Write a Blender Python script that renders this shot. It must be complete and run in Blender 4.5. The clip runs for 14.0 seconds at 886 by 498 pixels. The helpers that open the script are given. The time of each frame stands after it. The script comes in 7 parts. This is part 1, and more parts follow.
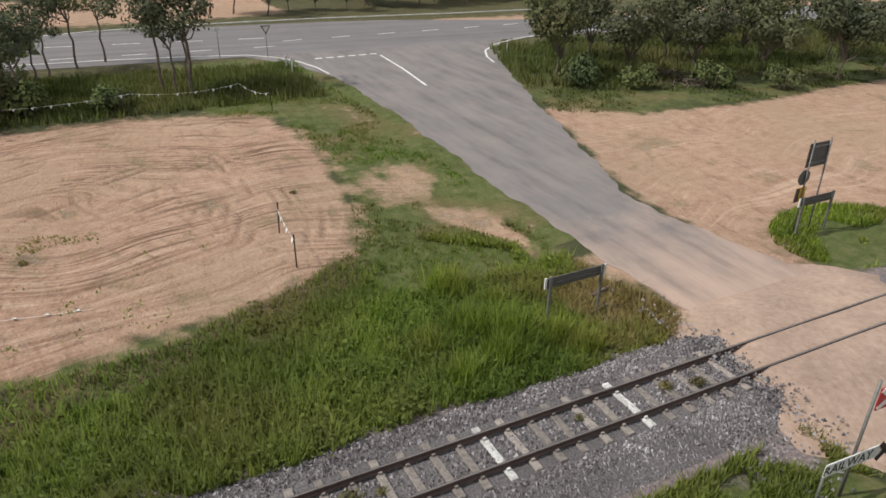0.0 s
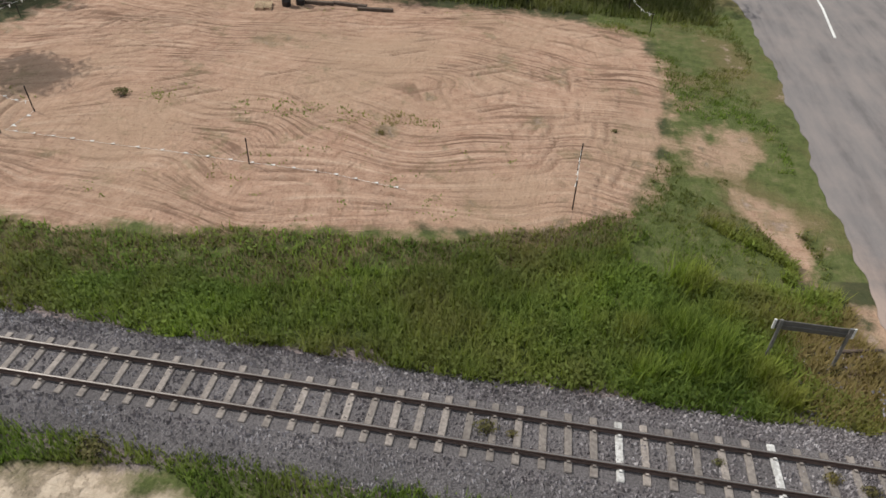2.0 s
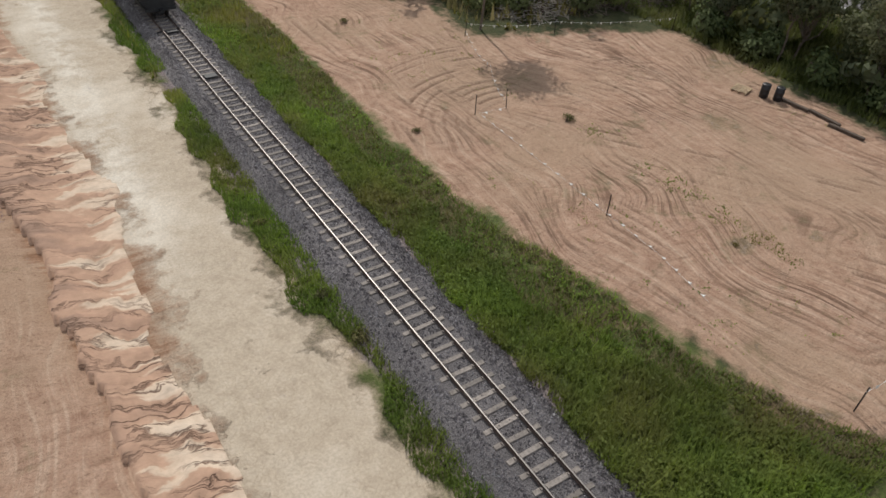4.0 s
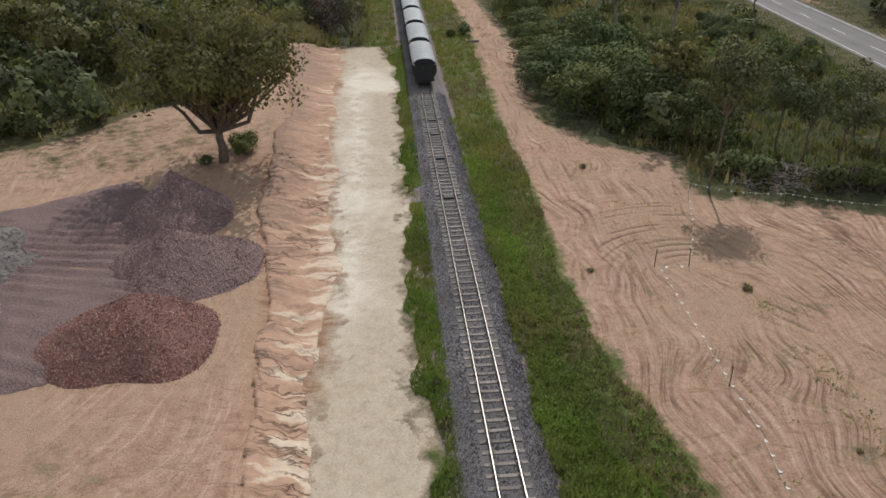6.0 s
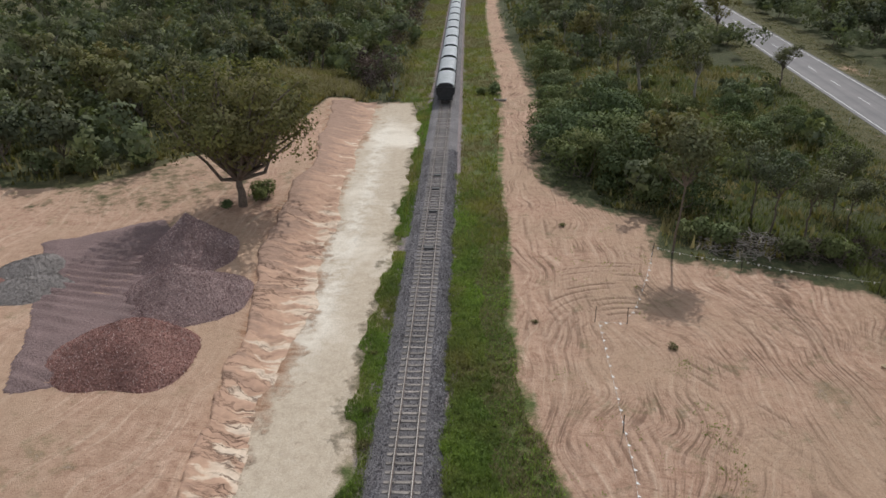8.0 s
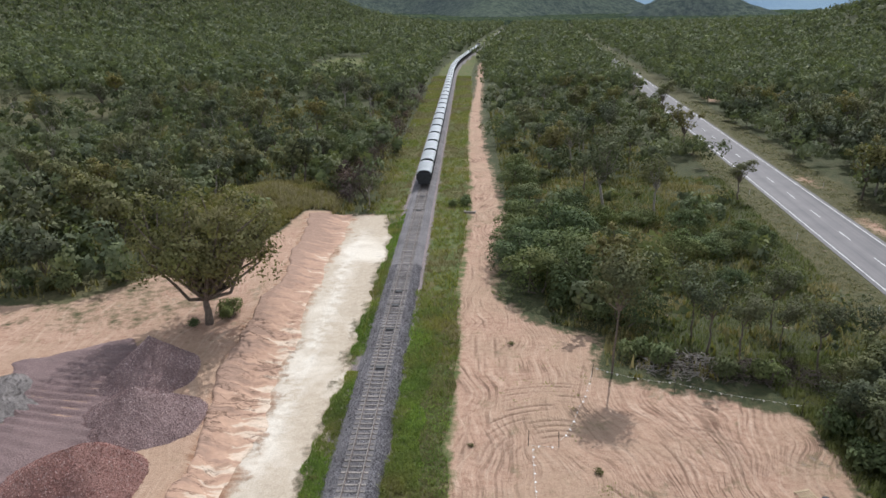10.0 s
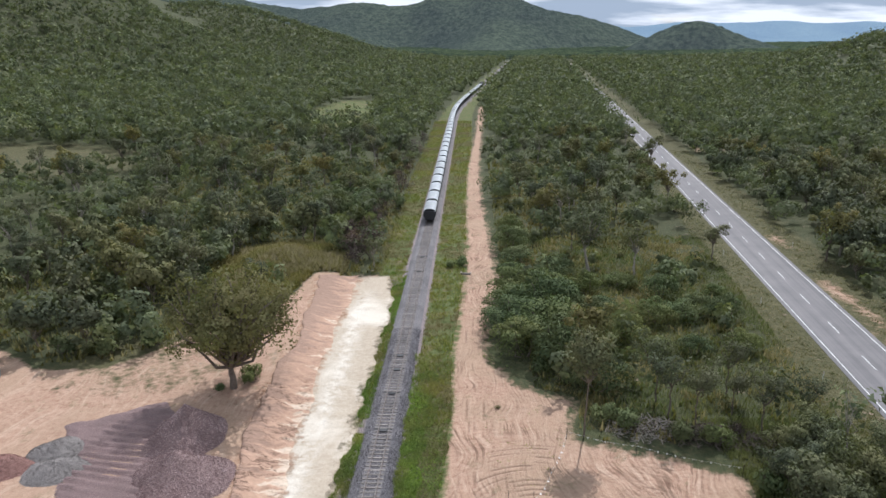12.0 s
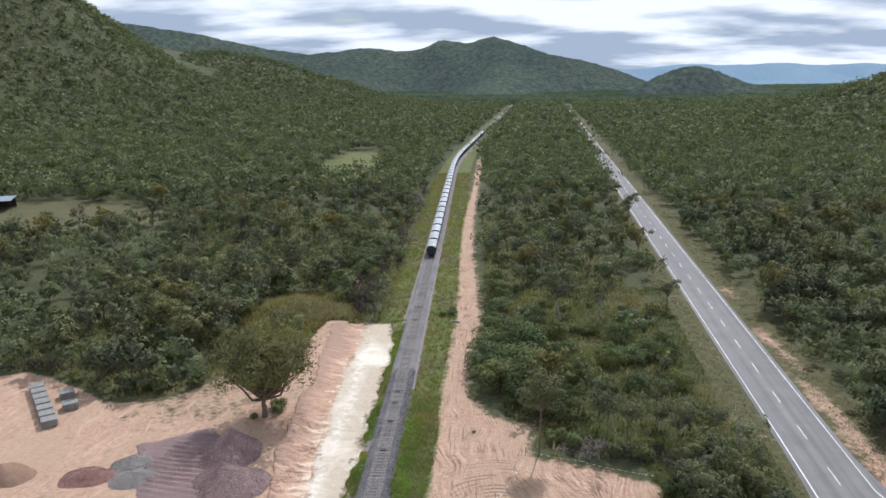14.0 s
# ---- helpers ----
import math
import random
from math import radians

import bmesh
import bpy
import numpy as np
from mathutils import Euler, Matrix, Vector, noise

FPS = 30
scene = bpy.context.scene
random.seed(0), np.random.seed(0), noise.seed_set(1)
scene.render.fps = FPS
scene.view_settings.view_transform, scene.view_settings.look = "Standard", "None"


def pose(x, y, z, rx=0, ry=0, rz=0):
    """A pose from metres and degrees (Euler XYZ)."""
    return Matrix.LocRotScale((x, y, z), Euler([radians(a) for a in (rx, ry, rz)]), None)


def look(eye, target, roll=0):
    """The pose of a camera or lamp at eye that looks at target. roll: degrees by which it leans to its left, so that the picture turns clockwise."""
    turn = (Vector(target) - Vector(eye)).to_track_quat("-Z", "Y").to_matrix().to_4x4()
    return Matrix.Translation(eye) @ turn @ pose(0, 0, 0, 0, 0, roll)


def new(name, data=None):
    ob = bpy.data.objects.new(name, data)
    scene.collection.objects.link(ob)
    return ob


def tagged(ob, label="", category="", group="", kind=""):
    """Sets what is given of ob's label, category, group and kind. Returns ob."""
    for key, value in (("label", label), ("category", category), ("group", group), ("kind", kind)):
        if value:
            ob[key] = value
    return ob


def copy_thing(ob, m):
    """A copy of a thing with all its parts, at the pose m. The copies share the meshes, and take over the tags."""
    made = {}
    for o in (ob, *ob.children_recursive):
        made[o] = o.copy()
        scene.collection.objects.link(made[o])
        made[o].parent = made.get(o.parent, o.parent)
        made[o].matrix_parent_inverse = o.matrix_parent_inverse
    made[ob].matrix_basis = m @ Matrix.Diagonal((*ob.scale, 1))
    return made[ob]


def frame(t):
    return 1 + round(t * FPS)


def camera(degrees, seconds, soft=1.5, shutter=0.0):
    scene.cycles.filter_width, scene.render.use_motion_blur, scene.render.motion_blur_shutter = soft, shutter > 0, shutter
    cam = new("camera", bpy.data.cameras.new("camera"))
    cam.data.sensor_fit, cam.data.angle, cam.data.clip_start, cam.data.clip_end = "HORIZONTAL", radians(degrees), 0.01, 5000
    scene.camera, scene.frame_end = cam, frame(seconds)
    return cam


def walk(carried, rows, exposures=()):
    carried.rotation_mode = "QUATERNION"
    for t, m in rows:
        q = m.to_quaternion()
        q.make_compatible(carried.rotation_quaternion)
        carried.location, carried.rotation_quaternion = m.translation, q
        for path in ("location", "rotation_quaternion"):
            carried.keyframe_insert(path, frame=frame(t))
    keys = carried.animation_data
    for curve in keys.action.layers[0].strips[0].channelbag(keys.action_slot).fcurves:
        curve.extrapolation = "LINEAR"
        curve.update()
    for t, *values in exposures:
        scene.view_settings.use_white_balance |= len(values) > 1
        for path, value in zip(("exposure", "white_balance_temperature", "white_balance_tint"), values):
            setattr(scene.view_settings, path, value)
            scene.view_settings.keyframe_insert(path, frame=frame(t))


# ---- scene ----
cam = camera(64.3, 14.0, 1.6)
PATH = [
    (0, (-10.9, 11.149, 11.994), (-9.313, 10.337, 11.087), 0.9),
    (0.5, (-11.199, 10.708, 12.859), (-9.56, 10.237, 11.814), 1.3),
    (1, (-11.555, 9.909, 13.831), (-9.956, 9.596, 12.672), 1.4),
    (1.5, (-11.948, 8.802, 14.832), (-10.361, 8.707, 13.617), 1.7),
    (2, (-12.229, 7.362, 15.842), (-10.674, 7.584, 14.603), 2.1),
    (2.5, (-12.364, 5.772, 16.804), (-10.89, 6.297, 15.557), 2.8),
    (3, (-12.202, 3.957, 17.782), (-10.871, 4.767, 16.528), 3.1),
    (3.5, (-11.799, 2.177, 18.812), (-10.659, 3.235, 17.555), 3.6),
    (4, (-11.17, 0.429, 19.978), (-10.264, 1.704, 18.73), 3.8),
    (4.2, (-10.821, -0.283, 20.343), (-10.019, 1.07, 19.109), 3.9),
    (6.3, (-3.166, -7.97, 24.019), (-3.053, -6.223, 23.053), -1.2),
    (6.5, (-2.441, -8.512, 24.303), (-2.327, -6.762, 23.341), -1.3),
    (7, (-0.732, -9.847, 25.017), (-0.633, -8.091, 24.064), -1.1),
    (7.5, (1.24, -11.161, 25.845), (1.253, -9.397, 24.902), -1.0),
    (8, (3.357, -12.203, 26.758), (3.287, -10.408, 25.878), -0.8),
    (8.5, (5.608, -13.214, 27.745), (5.529, -11.361, 26.995), -0.7),
    (8.7, (6.131, -13.482, 27.892), (6.061, -11.609, 27.194), -0.5),
    (11, (8.821, -16.41, 34.97), (8.742, -14.519, 34.325), -1.0),
    (11.5, (9.13, -18.935, 37.118), (9.05, -17.042, 36.476), -1.0),
    (12, (9.351, -22.505, 39.469), (9.269, -20.592, 38.894), -0.9),
    (12.5, (9.989, -26.789, 41.702), (9.901, -24.874, 41.131), -1.0),
    (13, (10.627, -31.669, 43.909), (10.538, -29.749, 43.357), -1.0),
    (13.5, (11.585, -37.189, 46.352), (11.492, -35.259, 45.837), -0.9),
    (14, (12.847, -43.054, 48.501), (12.75, -41.112, 48.031), -1.1),
]
walk(cam, [(t, look(eye, target, roll)) for t, eye, target, roll in PATH],
     [(0.0, -0.05, 6500, 10), (2.0, -0.09, 6480, 10), (4.2, -0.37, 6400, 10), (6.3, -0.4, 6300, 10), (7.5, -0.38, 6200, 10), (8.7, -0.22, 6050, 10), (11.0, 0.22, 5820, 11), (14.0, 0.22, 5780, 11)])

# ---------------- light ----------------
SUN_DIR = Vector((0.2, 0.64, 0.75)).normalized()   # towards the sun
SUN_EL = math.asin(SUN_DIR.z)
SUN_ROT = math.atan2(SUN_DIR.x, SUN_DIR.y)


def build_world():
    w = bpy.data.worlds.new("world")
    scene.world = w
    w.use_nodes = True
    nt = w.node_tree
    nt.nodes.clear()
    N = lambda kind: nt.nodes.new("ShaderNode" + kind)
    L = nt.links.new
    sky = N("TexSky")
    sky.sky_type, sky.sun_disc = 'NISHITA', False
    sky.sun_elevation, sky.sun_rotation = SUN_EL, SUN_ROT
    sky.dust_density = 1.5
    co = N("TexCoord")
    sep = N("SeparateXYZ")
    L(co.outputs["Generated"], sep.inputs[0])
    zz = N("Math"); zz.operation = 'MAXIMUM'; zz.inputs[1].default_value = 0.0
    L(sep.outputs[2], zz.inputs[0])
    za = N("Math"); za.operation = 'ADD'; za.inputs[1].default_value = 0.16
    L(zz.outputs[0], za.inputs[0])
    com = N("CombineXYZ")
    for k in (0, 1):
        d = N("Math"); d.operation = 'DIVIDE'
        L(sep.outputs[k], d.inputs[0]); L(za.outputs[0], d.inputs[1])
        L(d.outputs[0], com.inputs[k])
    # broken cloud deck: cover, then lit and shaded parts
    n1 = N("TexNoise"); n1.inputs["Scale"].default_value = 0.55; n1.inputs["Detail"].default_value = 9
    n1.inputs["Roughness"].default_value = 0.55
    L(com.outputs[0], n1.inputs["Vector"])
    cover = N("ValToRGB")
    cover.color_ramp.elements[0].position, cover.color_ramp.elements[1].position = 0.31, 0.42
    L(n1.outputs[0], cover.inputs[0])
    off = N("Mapping"); off.inputs["Location"].default_value = (3.1, 7.7, 0); off.inputs["Scale"].default_value = (1.0, 1.6, 1)
    L(com.outputs[0], off.inputs[0])
    n2 = N("TexNoise"); n2.inputs["Scale"].default_value = 0.9; n2.inputs["Detail"].default_value = 7
    L(off.outputs[0], n2.inputs["Vector"])
    shade = N("ValToRGB")
    e = shade.color_ramp.elements
    e[0].position, e[0].color = 0.43, (4.6, 5.3, 6.2, 1)
    e[1].position, e[1].color = 0.57, (11.0, 11.1, 11.3, 1)
    L(n2.outputs[0], shade.inputs[0])
    mix = N("MixRGB")
    L(cover.outputs[0], mix.inputs[0]); L(sky.outputs[0], mix.inputs[1]); L(shade.outputs[0], mix.inputs[2])
    bg = N("Background"); bg.inputs[1].default_value = 0.08
    out = N("OutputWorld")
    L(mix.outputs[0], bg.inputs[0]); L(bg.outputs[0], out.inputs[0])


build_world()
sun = new("sun", bpy.data.lights.new("sun", 'SUN'))
sun.data.energy, sun.data.angle, sun.data.color = 3.75, radians(0.55), (1.0, 0.95, 0.87)
sun.matrix_world = look((0, 0, 60), Vector((0, 0, 60)) - SUN_DIR)


# ---------------- materials ----------------
def mat_base(name):
    m = bpy.data.materials.new(name)
    m.use_nodes = True
    nt = m.node_tree
    return m, nt, nt.nodes["Principled BSDF"], (lambda k: nt.nodes.new("ShaderNode" + k)), nt.links.new


def noise_tex(N, L, scale, detail=4, rough=0.6, vec=None, stretch=None):
    n = N("TexNoise")
    n.inputs["Scale"].default_value, n.inputs["Detail"].default_value, n.inputs["Roughness"].default_value = scale, detail, rough
    if vec is not None:
        if stretch:
            mp = N("Mapping")
            mp.inputs["Scale"].default_value = stretch
            L(vec, mp.inputs[0])
            L(mp.outputs[0], n.inputs["Vector"])
        else:
            L(vec, n.inputs["Vector"])
    return n.outputs[0]


def ramp(N, L, fac, stops):
    r = N("ValToRGB")
    el = r.color_ramp.elements
    while len(el) < len(stops):
        el.new(0.5)
    for e, (p, c) in zip(el, stops):
        e.position, e.color = p, (*c, 1) if len(c) == 3 else c
    L(fac, r.inputs[0])
    return r.outputs[0]


def mixc(N, L, fac, a, b, mode='MIX'):
    m = N("MixRGB")
    m.blend_type = mode
    for sock, v in ((m.inputs[0], fac), (m.inputs[1], a), (m.inputs[2], b)):
        if isinstance(v, (int, float)):
            sock.default_value = v
        elif isinstance(v, tuple):
            sock.default_value = (*v, 1)
        else:
            L(v, sock)
    return m.outputs[0]


def mathn(N, L, op, a, b=0.0, clamp=False):
    m = N("Math")
    m.operation, m.use_clamp = op, clamp
    for sock, v in ((m.inputs[0], a), (m.inputs[1], b)):
        if isinstance(v, (int, float)):
            sock.default_value = v
        else:
            L(v, sock)
    return m.outputs[0]


def surface(name, c1, c2, rough=0.8, scale=6.0, big=0.5, metal=0.0, bump=0.3, spread=0.25, depth=0.02, vary=0.0, obj=True):
    """Two-tone surface with grain, stains and relief; vary: brightness by object."""
    m, nt, b, N, L = mat_base(name)
    co = N("TexCoord").outputs["Object"] if obj else N("NewGeometry").outputs["Position"]
    fine = noise_tex(N, L, scale, 6, 0.65, co)
    large = noise_tex(N, L, big, 3, 0.5, co)
    col = mixc(N, L, ramp(N, L, fine, [(0.3, (0, 0, 0)), (0.7, (1, 1, 1))]), c1, c2)
    dark = ramp(N, L, large, [(0.3, (1 - spread,) * 3), (0.7, (1, 1, 1))])
    col = mixc(N, L, 1.0, col, dark, 'MULTIPLY')
    if vary:
        r = N("ObjectInfo").outputs["Random"]
        v = ramp(N, L, r, [(0, (1 - vary,) * 3), (1, (1 + vary,) * 3)])
        col = mixc(N, L, 1.0, col, v, 'MULTIPLY')
    L(col, b.inputs["Base Color"])
    b.inputs["Roughness"].default_value, b.inputs["Metallic"].default_value = rough, metal
    if bump:
        bp = N("Bump")
        bp.inputs["Strength"].default_value, bp.inputs["Distance"].default_value = bump, depth
        L(fine, bp.inputs["Height"])
        L(bp.outputs[0], b.inputs["Normal"])
    return m


def leafy(name, dark, light, warm, trans=0.25, rough=0.75, stand=0.0):
    """Leaves: tone by leaf and by plant, a little light let through."""
    m, nt, b, N, L = mat_base(name)
    isl = N("NewGeometry").outputs["Random Per Island"]
    pos = N("NewGeometry").outputs["Position"]
    col = mixc(N, L, isl, dark, light)
    patch = noise_tex(N, L, 0.11, 3, 0.6, pos)
    col = mixc(N, L, ramp(N, L, patch, [(0.42, (0, 0, 0)), (0.66, (0.8, 0.8, 0.8))]), col, warm)
    if stand:   # tone from tree to tree in a stand that is one mesh
        tone = noise_tex(N, L, 0.16, 3, 0.6, pos, (1, 1, 0.2))
        lo, hi = 1 - stand, 1 + stand
        col = mixc(N, L, 1.0, col, ramp(N, L, tone, [(0.34, (lo * 0.95, lo, lo)), (0.5, (1, 1, 1)), (0.66, (hi, hi, hi * 0.85))]), 'MULTIPLY')
    r = N("ObjectInfo").outputs["Random"]
    col = mixc(N, L, 1.0, col, ramp(N, L, r, [(0, (0.7, 0.72, 0.75)), (0.5, (1, 1, 1)), (1, (1.25, 1.15, 0.9))]), 'MULTIPLY')
    L(col, b.inputs["Base Color"])
    b.inputs["Roughness"].default_value = rough
    b.inputs["Specular IOR Level"].default_value = 0.12
    tr = N("BsdfTranslucent")
    L(mixc(N, L, 1.0, col, (1.15, 1.25, 0.72), 'MULTIPLY'), tr.inputs[0])
    mx = N("MixShader")
    mx.inputs[0].default_value = trans
    L(b.outputs[0], mx.inputs[1])
    L(tr.outputs[0], mx.inputs[2])
    L(mx.outputs[0], nt.nodes["Material Output"].inputs[0])
    return m


def ground_material():
    m, nt, b, N, L = mat_base("earth_and_grass")
    pos = N("NewGeometry").outputs["Position"]
    z1, z2 = N("Attribute"), N("Attribute")
    z1.attribute_name, z2.attribute_name = "zone_a", "zone_b"
    s1, s2 = N("SeparateColor"), N("SeparateColor")
    L(z1.outputs["Color"], s1.inputs[0])
    L(z2.outputs["Color"], s2.inputs[0])
    z3, s3 = N("Attribute"), N("SeparateColor")
    z3.attribute_name = "zone_c"
    L(z3.outputs["Color"], s3.inputs[0])
    rag = noise_tex(N, L, 0.9, 8, 0.68, pos)
    rag2 = noise_tex(N, L, 0.22, 4, 0.6, pos)
    wob = mathn(N, L, 'MULTIPLY', mathn(N, L, 'SUBTRACT', mathn(N, L, 'ADD', rag, mathn(N, L, 'MULTIPLY', rag2, 0.7)), 0.85), 1.6)

    def weight(sock, soft=0.2):
        t = mathn(N, L, 'ADD', sock, wob)
        return ramp(N, L, t, [(0.5 - soft, (0, 0, 0)), (0.5 + soft, (1, 1, 1))])

    grain = noise_tex(N, L, 9, 8, 0.7, pos)
    mid = noise_tex(N, L, 1.7, 6, 0.65, pos)
    wide = noise_tex(N, L, 0.09, 4, 0.55, pos)
    # wheel scrapes run along the line of work
    warp = N("VectorMath"); warp.operation = 'ADD'
    wn = N("TexNoise"); wn.inputs["Scale"].default_value = 0.06; wn.inputs["Detail"].default_value = 2
    L(pos, wn.inputs["Vector"])
    wsc = N("VectorMath"); wsc.operation = 'SCALE'; wsc.inputs["Scale"].default_value = 14
    L(wn.outputs["Color"], wsc.inputs[0])
    L(pos, warp.inputs[0]); L(wsc.outputs[0], warp.inputs[1])
    ruts = noise_tex(N, L, 1.0, 5, 0.6, warp.outputs[0], (3.6, 0.15, 0.2))
    ruts2 = noise_tex(N, L, 1.0, 4, 0.6, warp.outputs[0], (0.5, 3.0, 0.2))
    sp = N("SeparateXYZ")
    L(pos, sp.inputs[0])
    worked = mathn(N, L, 'MULTIPLY', ramp(N, L, noise_tex(N, L, 0.21, 4, 0.6, pos), [(0.43, (0.08, 0.08, 0.08)), (0.6, (1, 1, 1))]), mathn(N, L, 'MULTIPLY', mathn(N, L, 'GREATER_THAN', sp.outputs[0], -9.0), mathn(N, L, 'GREATER_THAN', sp.outputs[1], -1.0)))
    worked = mathn(N, L, 'ADD', worked, 0.1)
    # leaf litter and dry grass of the woods
    forest = ramp(N, L, mid, [(0.3, (0.04, 0.05, 0.024)), (0.5, (0.066, 0.072, 0.035)), (0.72, (0.115, 0.1, 0.054))])
    forest = mixc(N, L, ramp(N, L, wide, [(0.42, (0, 0, 0)), (0.6, (0.8, 0.8, 0.8))]), forest, (0.068, 0.076, 0.034))
    lush = ramp(N, L, mid, [(0.3, (0.066, 0.082, 0.026)), (0.5, (0.105, 0.128, 0.042)), (0.72, (0.175, 0.165, 0.08))])
    lush = mixc(N, L, ramp(N, L, rag2, [(0.5, (0, 0, 0)), (0.62, (0.7, 0.7, 0.7))]), lush, (0.18, 0.14, 0.07))
    dirt = ramp(N, L, mid, [(0.25, (0.31, 0.182, 0.126)), (0.5, (0.45, 0.292, 0.208)), (0.75, (0.54, 0.375, 0.278))])
    # scrape shadows are put into the colour: dark lines where the relief dips
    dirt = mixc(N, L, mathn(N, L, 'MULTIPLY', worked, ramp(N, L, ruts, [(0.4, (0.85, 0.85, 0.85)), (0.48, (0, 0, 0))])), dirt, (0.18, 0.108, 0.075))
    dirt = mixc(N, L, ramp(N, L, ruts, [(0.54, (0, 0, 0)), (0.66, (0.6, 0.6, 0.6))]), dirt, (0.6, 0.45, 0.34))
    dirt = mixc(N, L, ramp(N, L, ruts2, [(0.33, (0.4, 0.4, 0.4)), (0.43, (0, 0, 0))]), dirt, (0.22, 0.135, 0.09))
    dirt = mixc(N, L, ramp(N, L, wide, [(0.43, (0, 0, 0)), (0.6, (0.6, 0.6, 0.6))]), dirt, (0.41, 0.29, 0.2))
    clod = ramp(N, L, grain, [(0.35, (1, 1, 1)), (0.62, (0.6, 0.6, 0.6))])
    # darker with rut depth, lighter on the rims
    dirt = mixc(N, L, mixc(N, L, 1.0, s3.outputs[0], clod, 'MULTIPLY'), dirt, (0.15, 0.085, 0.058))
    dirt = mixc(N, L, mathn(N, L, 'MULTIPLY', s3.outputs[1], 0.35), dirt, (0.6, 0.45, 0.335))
    crumbs = noise_tex(N, L, 4.2, 6, 0.75, pos)
    dirt = mixc(N, L, ramp(N, L, crumbs, [(0.33, (0.75, 0.75, 0.75)), (0.41, (0, 0, 0))]), dirt, (0.22, 0.13, 0.088))
    weeds = ramp(N, L, mathn(N, L, 'MULTIPLY', rag, rag2), [(0.31, (0, 0, 0)), (0.38, (0.45, 0.45, 0.45))])
    dirt = mixc(N, L, weeds, dirt, (0.16, 0.15, 0.07))
    sand = ramp(N, L, mid, [(0.25, (0.4, 0.328, 0.25)), (0.5, (0.48, 0.4, 0.308)), (0.8, (0.55, 0.468, 0.375))])
    vor = N("TexVoronoi")
    vor.feature = 'DISTANCE_TO_EDGE'
    vor.inputs["Scale"].default_value = 2.6
    L(pos, vor.inputs["Vector"])
    crack = ramp(N, L, vor.outputs["Distance"], [(0.0, (0.34, 0.34, 0.34)), (0.05, (0, 0, 0))])
    sand = mixc(N, L, mixc(N, L, 1.0, crack, ramp(N, L, rag2, [(0.45, (0, 0, 0)), (0.55, (1, 1, 1))]), 'MULTIPLY'), sand, (0.3, 0.24, 0.17))
    sand = mixc(N, L, ramp(N, L, wide, [(0.5, (0, 0, 0)), (0.65, (0.8, 0.8, 0.8))]), sand, (0.74, 0.67, 0.57))
    sand = mixc(N, L, ramp(N, L, mathn(N, L, 'ADD', s1.outputs[1], mathn(N, L, 'MULTIPLY', wob, 0.7)), [(0.4, (1, 1, 1)), (0.75, (0, 0, 0))]), sand, (0.5, 0.385, 0.285))
    sand = mixc(N, L, mathn(N, L, 'MULTIPLY', s3.outputs[2], ramp(N, L, rag, [(0.4, (0.1, 0.1, 0.1)), (0.6, (0.85, 0.85, 0.85))])), sand, (0.72, 0.665, 0.58))
    red = ramp(N, L, ruts2, [(0.3, (0.26, 0.14, 0.085)), (0.5, (0.38, 0.24, 0.16)), (0.62, (0.46, 0.34, 0.25))])
    verge = ramp(N, L, mid, [(0.3, (0.065, 0.07, 0.032)), (0.55, (0.11, 0.1, 0.05)), (0.75, (0.175, 0.145, 0.08))])
    stain = ramp(N, L, grain, [(0.3, (0.75, 0.75, 0.75)), (0.65, (1.05, 1.05, 1.05))])
    col = forest
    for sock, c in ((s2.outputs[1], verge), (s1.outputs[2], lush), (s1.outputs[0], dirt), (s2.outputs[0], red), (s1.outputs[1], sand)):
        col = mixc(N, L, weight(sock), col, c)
    grit = ramp(N, L, grain, [(0.3, (0.16, 0.135, 0.14)), (0.6, (0.3, 0.245, 0.24)), (0.75, (0.42, 0.36, 0.34))])
    col = mixc(N, L, weight(s2.outputs[2]), col, grit)
    col = mixc(N, L, 1.0, col, stain, 'MULTIPLY')
    L(col, b.inputs["Base Color"])
    b.inputs["Roughness"].default_value = 0.93
    b.inputs["Specular IOR Level"].default_value = 0.15
    hsum = mathn(N, L, 'ADD', mathn(N, L, 'MULTIPLY', mathn(N, L, 'MULTIPLY', ruts, worked), 0.9), mathn(N, L, 'ADD', mathn(N, L, 'MULTIPLY', grain, 0.35), mathn(N, L, 'MULTIPLY', ruts2, 0.2)))
    bp = N("Bump")
    bp.inputs["Strength"].default_value, bp.inputs["Distance"].default_value = 0.9, 0.32
    flat = mathn(N, L, 'SUBTRACT', 1.0, mathn(N, L, 'MULTIPLY', weight(s1.outputs[1]), 0.8))
    hsum = mathn(N, L, 'MULTIPLY', hsum, flat)
    L(hsum, bp.inputs["Height"])
    L(bp.outputs[0], b.inputs["Normal"])
    return m


M_GROUND = ground_material()


